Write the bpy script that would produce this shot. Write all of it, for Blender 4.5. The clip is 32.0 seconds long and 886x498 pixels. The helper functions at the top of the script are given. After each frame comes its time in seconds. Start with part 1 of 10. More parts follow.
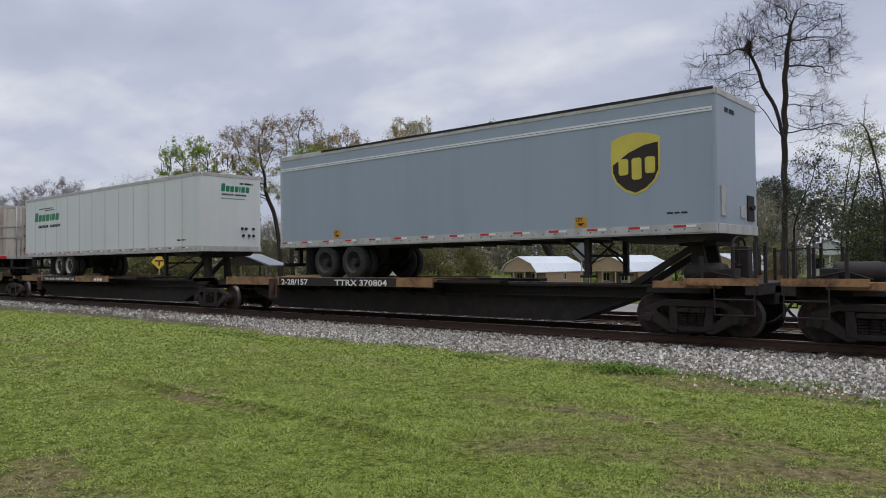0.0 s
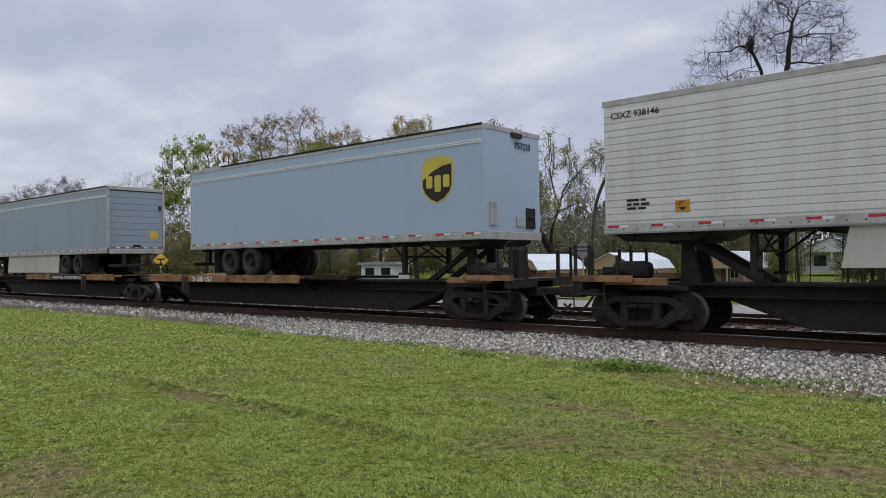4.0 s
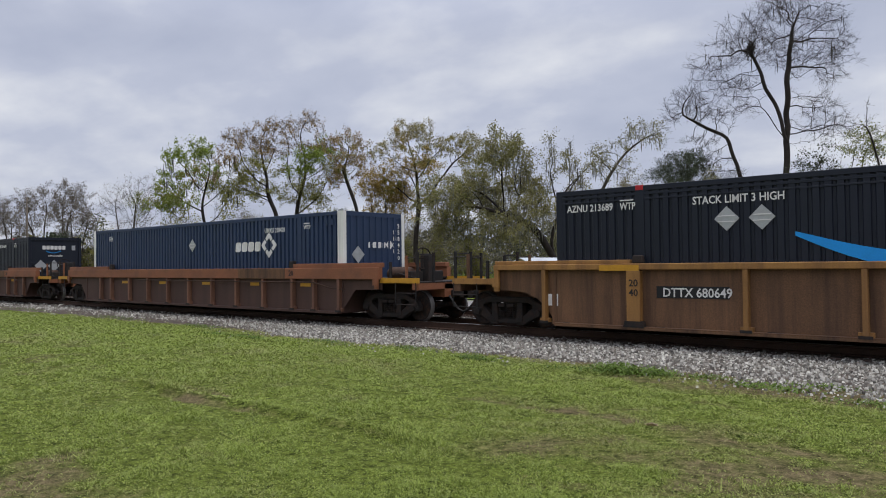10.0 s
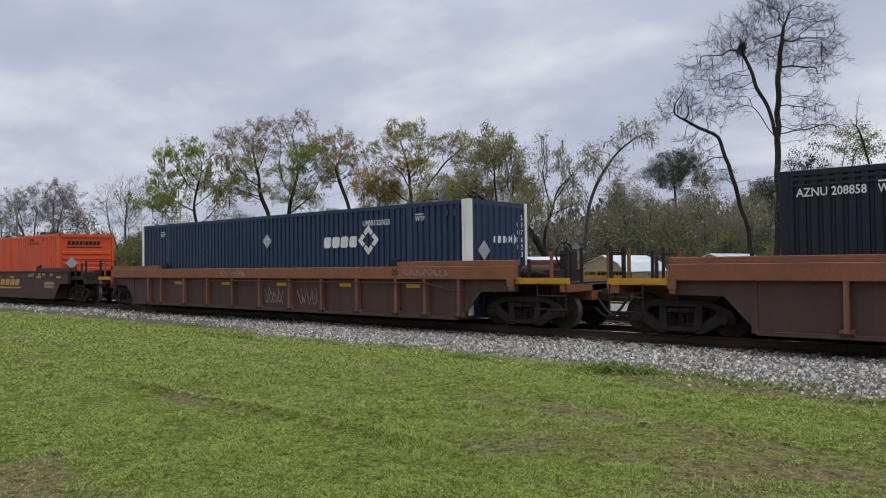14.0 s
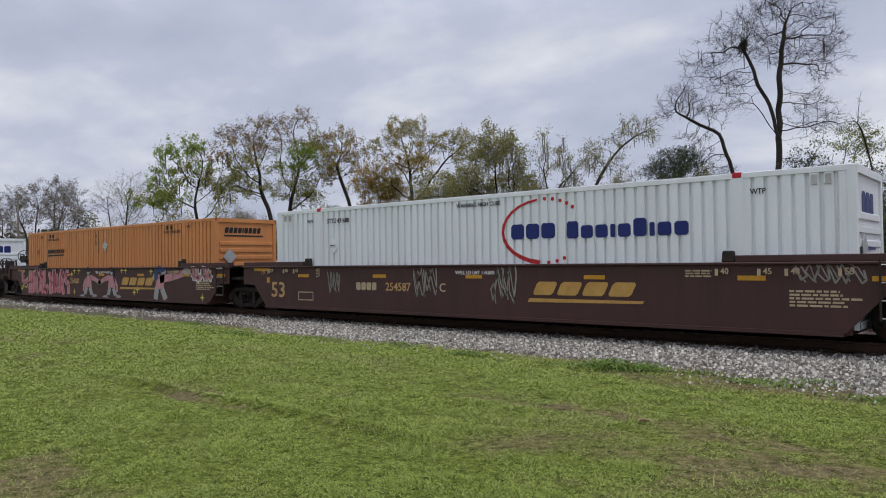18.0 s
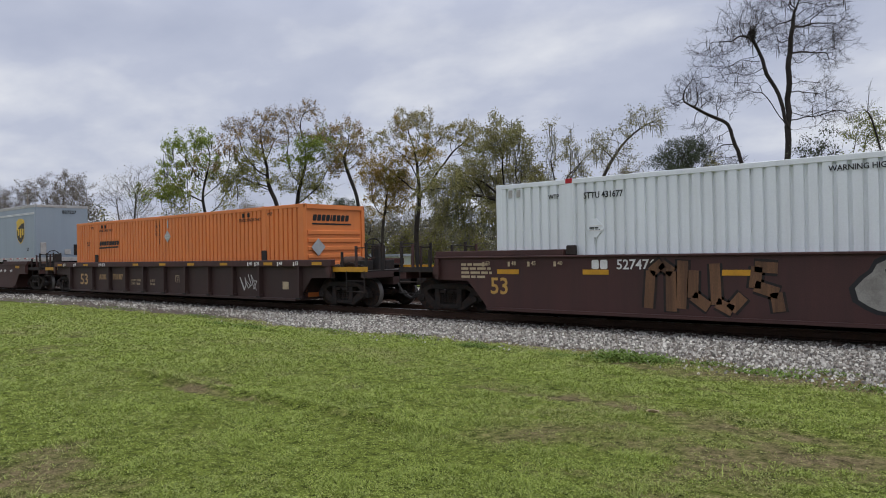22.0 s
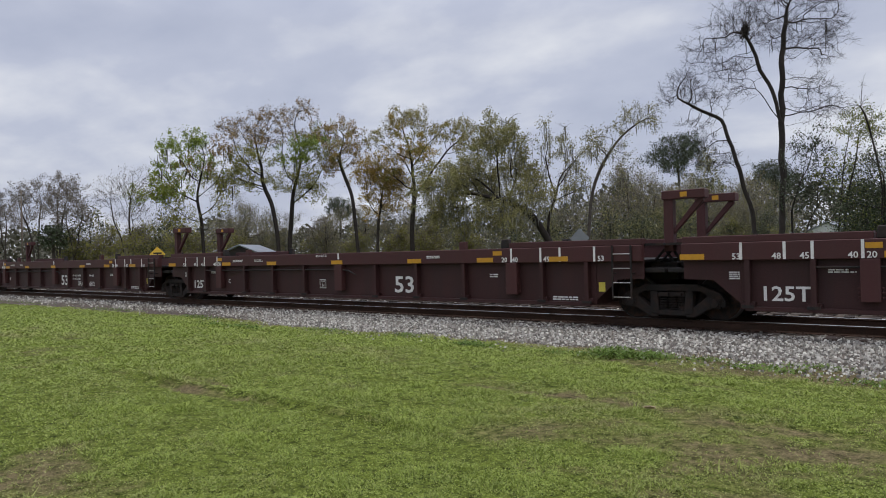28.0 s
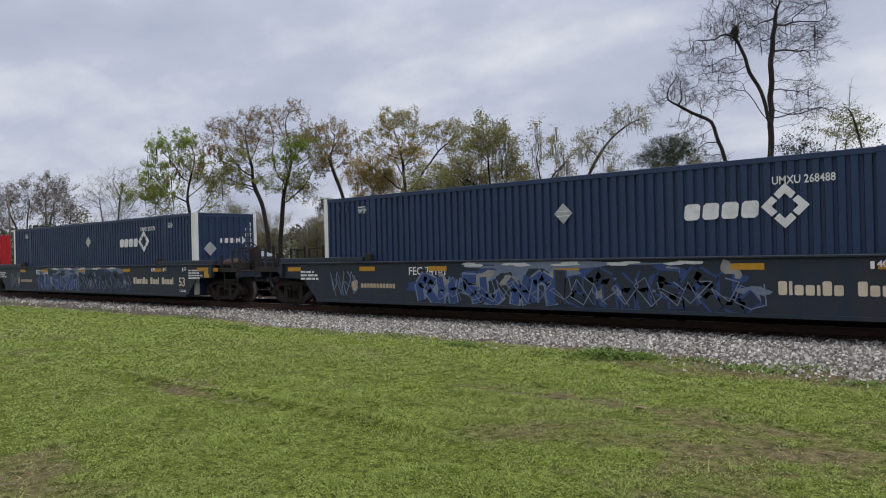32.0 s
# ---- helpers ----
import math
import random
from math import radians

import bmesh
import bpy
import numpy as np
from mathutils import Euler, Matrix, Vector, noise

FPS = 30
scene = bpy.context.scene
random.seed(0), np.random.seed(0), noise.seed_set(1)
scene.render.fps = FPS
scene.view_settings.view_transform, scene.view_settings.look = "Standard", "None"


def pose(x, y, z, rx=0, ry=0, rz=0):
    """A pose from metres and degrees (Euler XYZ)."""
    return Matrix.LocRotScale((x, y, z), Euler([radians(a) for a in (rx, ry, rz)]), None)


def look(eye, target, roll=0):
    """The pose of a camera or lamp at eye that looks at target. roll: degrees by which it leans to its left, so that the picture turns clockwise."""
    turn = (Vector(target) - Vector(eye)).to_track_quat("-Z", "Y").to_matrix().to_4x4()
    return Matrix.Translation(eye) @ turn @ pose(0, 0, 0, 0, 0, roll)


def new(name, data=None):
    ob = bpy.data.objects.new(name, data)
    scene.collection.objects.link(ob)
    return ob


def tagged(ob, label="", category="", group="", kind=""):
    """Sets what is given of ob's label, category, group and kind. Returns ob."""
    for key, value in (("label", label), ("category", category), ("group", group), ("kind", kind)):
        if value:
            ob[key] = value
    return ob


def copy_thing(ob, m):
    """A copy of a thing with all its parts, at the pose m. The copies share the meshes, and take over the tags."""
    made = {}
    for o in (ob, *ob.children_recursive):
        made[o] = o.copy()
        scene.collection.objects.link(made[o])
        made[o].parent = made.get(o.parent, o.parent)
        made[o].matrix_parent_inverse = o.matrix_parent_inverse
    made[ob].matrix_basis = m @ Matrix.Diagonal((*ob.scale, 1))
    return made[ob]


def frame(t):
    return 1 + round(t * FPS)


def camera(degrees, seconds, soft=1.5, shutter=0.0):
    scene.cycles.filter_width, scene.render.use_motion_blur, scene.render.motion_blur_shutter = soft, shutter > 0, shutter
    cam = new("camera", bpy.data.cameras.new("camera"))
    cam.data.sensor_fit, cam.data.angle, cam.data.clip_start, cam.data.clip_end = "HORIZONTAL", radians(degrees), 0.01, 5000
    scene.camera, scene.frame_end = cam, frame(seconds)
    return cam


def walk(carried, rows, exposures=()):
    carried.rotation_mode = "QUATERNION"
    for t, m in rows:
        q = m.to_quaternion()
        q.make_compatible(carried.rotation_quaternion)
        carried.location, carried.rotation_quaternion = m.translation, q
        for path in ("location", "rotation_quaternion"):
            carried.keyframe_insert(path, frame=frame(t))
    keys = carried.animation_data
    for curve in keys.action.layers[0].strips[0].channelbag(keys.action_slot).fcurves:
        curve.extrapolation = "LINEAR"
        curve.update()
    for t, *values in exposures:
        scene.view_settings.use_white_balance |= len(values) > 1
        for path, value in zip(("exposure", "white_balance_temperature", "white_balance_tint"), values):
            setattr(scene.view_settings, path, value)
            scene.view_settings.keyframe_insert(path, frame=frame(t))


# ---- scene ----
EYE_HEIGHT = 1.675
cam = camera(63.178, 32.0, soft=1.0)


def carried_pose(yaw, pitch, roll):
    """The eye beside the line, turned yaw degrees left of straight across the track."""
    return pose(0, 0, EYE_HEIGHT, 90 + pitch, 0, yaw) @ pose(0, 0, 0, 0, 0, roll)


walk(cam, [
    (0, carried_pose(40.119, 1.122, -0.667)),
    (0.5, carried_pose(40.140, 1.114, -0.684)),
    (1, carried_pose(40.147, 1.092, -0.711)),
    (1.5, carried_pose(40.154, 1.085, -0.743)),
    (2, carried_pose(40.168, 1.053, -0.750)),
    (2.5, carried_pose(40.183, 0.975, -0.773)),
    (3, carried_pose(40.240, 0.916, -0.770)),
    (3.5, carried_pose(40.257, 0.915, -0.774)),
    (5.5, carried_pose(40.065, 1.172, -0.699)),
    (6, carried_pose(40.063, 1.166, -0.706)),
    (6.5, carried_pose(40.096, 1.156, -0.726)),
    (7, carried_pose(40.160, 1.126, -0.728)),
    (7.5, carried_pose(40.230, 1.071, -0.696)),
    (8, carried_pose(40.318, 1.013, -0.697)),
    (8.5, carried_pose(40.392, 0.997, -0.726)),
    (9, carried_pose(40.441, 1.067, -0.714)),
    (9.5, carried_pose(40.386, 1.154, -0.665)),
    (10, carried_pose(40.265, 1.224, -0.635)),
    (10.5, carried_pose(40.135, 1.277, -0.607)),
    (11, carried_pose(40.034, 1.278, -0.623)),
    (11.5, carried_pose(39.963, 1.273, -0.638)),
    (12, carried_pose(39.940, 1.267, -0.650)),
    (12.5, carried_pose(39.885, 1.268, -0.640)),
    (13, carried_pose(39.826, 1.263, -0.638)),
    (13.5, carried_pose(39.760, 1.227, -0.682)),
    (14, carried_pose(39.686, 1.160, -0.746)),
    (14.5, carried_pose(39.619, 1.083, -0.766)),
    (16.5, carried_pose(39.630, 0.974, -0.720)),
    (17, carried_pose(39.673, 0.967, -0.740)),
    (17.5, carried_pose(39.704, 0.975, -0.713)),
    (18, carried_pose(39.757, 0.950, -0.728)),
    (18.5, carried_pose(39.831, 0.907, -0.748)),
    (19, carried_pose(39.907, 0.857, -0.809)),
    (19.5, carried_pose(40.007, 0.795, -0.837)),
    (20, carried_pose(40.116, 0.707, -0.902)),
    (20.5, carried_pose(40.162, 0.614, -0.831)),
    (21, carried_pose(40.207, 0.518, -0.875)),
    (21.5, carried_pose(40.270, 0.426, -0.918)),
    (22, carried_pose(40.355, 0.314, -1.008)),
    (22.5, carried_pose(40.489, 0.179, -1.084)),
    (23, carried_pose(40.663, 0.087, -1.220)),
    (23.5, carried_pose(40.795, 0.012, -1.383)),
    (24, carried_pose(40.836, -0.022, -1.484)),
    (24.5, carried_pose(40.800, -0.061, -1.548)),
    (25, carried_pose(40.710, -0.070, -1.525)),
    (25.5, carried_pose(40.597, -0.039, -1.501)),
    (27.5, carried_pose(40.163, 0.118, -1.462)),
    (28, carried_pose(40.008, 0.177, -1.507)),
    (28.5, carried_pose(39.882, 0.221, -1.586)),
    (29, carried_pose(39.802, 0.273, -1.685)),
    (29.5, carried_pose(39.739, 0.298, -1.672)),
    (30, carried_pose(39.678, 0.327, -1.594)),
    (30.5, carried_pose(39.605, 0.369, -1.510)),
    (31, carried_pose(39.503, 0.350, -1.436)),
    (31.5, carried_pose(39.406, 0.297, -1.449)),
    (32, carried_pose(39.289, 0.220, -1.436)),
])

# ---- sky and light ----
def build_world():
    world = bpy.data.worlds.new("overcast_sky")
    scene.world = world
    world.use_nodes = True
    nt = world.node_tree
    nt.nodes.clear()
    n, l = nt.nodes.new, nt.links.new
    out, bg = n("ShaderNodeOutputWorld"), n("ShaderNodeBackground")
    sky = n("ShaderNodeTexSky")
    sky.sky_type, sky.sun_disc = "NISHITA", False
    sky.sun_elevation, sky.sun_rotation = radians(67), radians(150)
    sky.air_density, sky.dust_density = 1.0, 3.0
    dim = n("ShaderNodeVectorMath")
    dim.operation = "SCALE"
    dim.inputs["Scale"].default_value = 0.10
    l(sky.outputs[0], dim.inputs[0])
    geo = n("ShaderNodeTexCoord")
    sep = n("ShaderNodeSeparateXYZ")
    l(geo.outputs["Generated"], sep.inputs[0])
    # clouds lie on a flat layer high over the ground: direction over height
    up = n("ShaderNodeMath")
    up.operation = "ADD"
    up.inputs[1].default_value = 0.30
    l(sep.outputs[2], up.inputs[0])
    floor_up = n("ShaderNodeMath")
    floor_up.operation = "MAXIMUM"
    floor_up.inputs[1].default_value = 0.05
    l(up.outputs[0], floor_up.inputs[0])
    flat = n("ShaderNodeVectorMath")
    flat.operation = "DIVIDE"
    comb = n("ShaderNodeCombineXYZ")
    for i in range(3):
        l(floor_up.outputs[0], comb.inputs[i])
    l(geo.outputs["Generated"], flat.inputs[0])
    l(comb.outputs[0], flat.inputs[1])
    turn = n("ShaderNodeMapping")
    turn.inputs["Rotation"].default_value = (0, 0, radians(-28))
    turn.inputs["Scale"].default_value = (0.95, 1.15, 0.0)
    turn.inputs["Location"].default_value = (0.35, 0.95, 0.0)
    l(flat.outputs[0], turn.inputs[0])
    big, fine = n("ShaderNodeTexNoise"), n("ShaderNodeTexNoise")
    big.inputs["Scale"].default_value, big.inputs["Detail"].default_value = 1.0, 4
    big.inputs["Roughness"].default_value, big.inputs["Distortion"].default_value = 0.5, 0.35
    fine.inputs["Scale"].default_value, fine.inputs["Detail"].default_value = 3.6, 6
    fine.inputs["Roughness"].default_value = 0.55
    l(turn.outputs[0], big.inputs["Vector"])
    l(turn.outputs[0], fine.inputs["Vector"])
    blend = n("ShaderNodeMix")
    blend.data_type = "FLOAT"
    blend.inputs["Factor"].default_value = 0.26
    l(big.outputs["Fac"], blend.inputs["A"])
    l(fine.outputs["Fac"], blend.inputs["B"])
    ramp = n("ShaderNodeValToRGB")
    els = ramp.color_ramp.elements
    els[0].position, els[0].color = 0.37, (0.425, 0.465, 0.600, 1)
    els[1].position, els[1].color = 0.64, (0.830, 0.845, 0.890, 1)
    mid = els.new(0.50)
    mid.color = (0.530, 0.565, 0.690, 1)
    l(blend.outputs[0], ramp.inputs[0])
    mix = n("ShaderNodeMix")
    mix.data_type = "RGBA"
    mix.inputs["Factor"].default_value = 0.9
    l(dim.outputs[0], mix.inputs["A"])
    l(ramp.outputs[0], mix.inputs["B"])
    # an overcast dome grows brighter towards the zenith
    grow = n("ShaderNodeMapRange")
    grow.inputs["From Min"].default_value, grow.inputs["From Max"].default_value = 0.30, 1.0
    grow.inputs["To Min"].default_value, grow.inputs["To Max"].default_value = 1.0, 2.3
    l(sep.outputs[2], grow.inputs["Value"])
    l(mix.outputs["Result"], bg.inputs["Color"])
    l(grow.outputs[0], bg.inputs["Strength"])
    l(bg.outputs[0], out.inputs[0])


build_world()
sun_data = bpy.data.lights.new("sun", "SUN")
sun_data.energy, sun_data.angle, sun_data.color = 1.75, radians(30), (1.0, 0.97, 0.93)
sun = new("sun", sun_data)
sun.matrix_world = look((9, -1, 42), (0, 0, 0))
scene.view_settings.exposure = 0.0

# ---- materials ----
def surface(name, base, rough=0.6, metal=0.0, var=0.18, scale=1.5, dirt=None, amount=0.35, bump=0.05, fine=40.0,
            streak=False, random_tint=0.0, fleck=None, share=0.75):
    """A painted, rusted or grown surface: base colour with broad and fine variation, dirt in patches or streaks, small relief."""
    m = bpy.data.materials.new(name)
    m.use_nodes = True
    nt = m.node_tree
    n, l = nt.nodes.new, nt.links.new
    bsdf = nt.nodes["Principled BSDF"]
    bsdf.inputs["Metallic"].default_value = metal
    bsdf.inputs["Specular IOR Level"].default_value = 0.3
    co = n("ShaderNodeTexCoord")
    broad, small = n("ShaderNodeTexNoise"), n("ShaderNodeTexNoise")
    broad.inputs["Scale"].default_value, broad.inputs["Detail"].default_value = scale, 6
    small.inputs["Scale"].default_value, small.inputs["Detail"].default_value = fine, 4
    l(co.outputs["Object"], broad.inputs["Vector"])
    l(co.outputs["Object"], small.inputs["Vector"])
    lo = [max(0.0, c * (1 - var)) for c in base[:3]] + [1]
    hi = [min(1.0, c * (1 + var)) for c in base[:3]] + [1]
    mix = n("ShaderNodeMix")
    mix.data_type = "RGBA"
    mix.inputs["A"].default_value, mix.inputs["B"].default_value = lo, hi
    avg = n("ShaderNodeMath")
    avg.operation = "MULTIPLY_ADD"
    avg.inputs[1].default_value = 0.5
    half = n("ShaderNodeMath")
    half.operation = "MULTIPLY"
    half.inputs[1].default_value = 0.5
    l(small.outputs["Fac"], half.inputs[0])
    l(broad.outputs["Fac"], avg.inputs[0])
    l(half.outputs[0], avg.inputs[2])
    stretch = n("ShaderNodeMapRange")
    stretch.inputs["From Min"].default_value, stretch.inputs["From Max"].default_value = 0.33, 0.67
    l(avg.outputs[0], stretch.inputs["Value"])
    l(stretch.outputs[0], mix.inputs["Factor"])
    colour = mix.outputs["Result"]
    if dirt:
        spots = n("ShaderNodeTexNoise")
        spots.inputs["Scale"].default_value, spots.inputs["Detail"].default_value = scale * 1.7, 8
        spots.inputs["Roughness"].default_value = 0.65
        where = n("ShaderNodeMapping")
        where.inputs["Location"].default_value = (3.1, 1.7, 0.4)
        where.inputs["Scale"].default_value = (1.6, 1.6, 0.12) if streak else (1, 1, 1)
        l(co.outputs["Object"], where.inputs[0])
        l(where.outputs[0], spots.inputs["Vector"])
        edge = n("ShaderNodeMapRange")
        edge.inputs["From Min"].default_value, edge.inputs["From Max"].default_value = 0.45, 0.75
        edge.inputs["To Max"].default_value = amount * 2
        edge.clamp = True
        l(spots.outputs["Fac"], edge.inputs["Value"])
        over = n("ShaderNodeMix")
        over.data_type = "RGBA"
        over.inputs["B"].default_value = (*dirt[:3], 1)
        l(edge.outputs[0], over.inputs["Factor"])
        l(colour, over.inputs["A"])
        colour = over.outputs["Result"]
    if random_tint:
        info = n("ShaderNodeObjectInfo")
        hsv = n("ShaderNodeHueSaturation")
        rng = n("ShaderNodeMapRange")
        rng.inputs["To Min"].default_value, rng.inputs["To Max"].default_value = 1 - random_tint, 1 + random_tint
        l(info.outputs["Random"], rng.inputs["Value"])
        l(rng.outputs[0], hsv.inputs["Value"])
        l(colour, hsv.inputs["Color"])
        colour = hsv.outputs[0]
    if fleck:
        geo = n("ShaderNodeNewGeometry")
        hue = n("ShaderNodeValToRGB")
        hue.color_ramp.elements[0].color = (*fleck[0], 1)
        hue.color_ramp.elements[1].color = (*fleck[-1], 1)
        for i, c in enumerate(fleck[1:-1]):
            hue.color_ramp.elements.new((i + 1) / (len(fleck) - 1)).color = (*c, 1)
        l(geo.outputs["Random Per Island"], hue.inputs[0])
        mul = n("ShaderNodeMix")
        mul.data_type, mul.blend_type = "RGBA", "MIX"
        mul.inputs["Factor"].default_value = share
        l(colour, mul.inputs["A"])
        l(hue.outputs[0], mul.inputs["B"])
        colour = mul.outputs["Result"]
    l(colour, bsdf.inputs["Base Color"])
    rr = n("ShaderNodeMapRange")
    rr.inputs["To Min"].default_value, rr.inputs["To Max"].default_value = max(0.05, rough - 0.12), min(1, rough + 0.12)
    l(broad.outputs["Fac"], rr.inputs["Value"])
    l(rr.outputs[0], bsdf.inputs["Roughness"])
    if bump:
        b = n("ShaderNodeBump")
        b.inputs["Strength"].default_value, b.inputs["Distance"].default_value = min(1, bump * 4), 0.02
        l(small.outputs["Fac"], b.inputs["Height"])
        l(b.outputs[0], bsdf.inputs["Normal"])
    return m


def leafy(name, colours, through_light=0.42, var=0.2, scale=0.4, share=0.5):
    """Leaves: one of several greens for each leaf clump, a little light passing through."""
    m = surface(name, colours[len(colours) // 2], 0.6, var=var, scale=scale, fine=6, bump=0, fleck=colours, share=share)
    bsdf = m.node_tree.nodes["Principled BSDF"]
    trans = m.node_tree.nodes.new("ShaderNodeBsdfTranslucent")
    add = m.node_tree.nodes.new("ShaderNodeMixShader")
    add.inputs[0].default_value = through_light
    out = m.node_tree.nodes["Material Output"]
    src = bsdf.inputs["Base Color"].links[0].from_socket
    m.node_tree.links.new(src, trans.inputs["Color"])
    m.node_tree.links.new(bsdf.outputs[0], add.inputs[1])
    m.node_tree.links.new(trans.outputs[0], add.inputs[2])
    m.node_tree.links.new(add.outputs[0], out.inputs["Surface"])
    return m


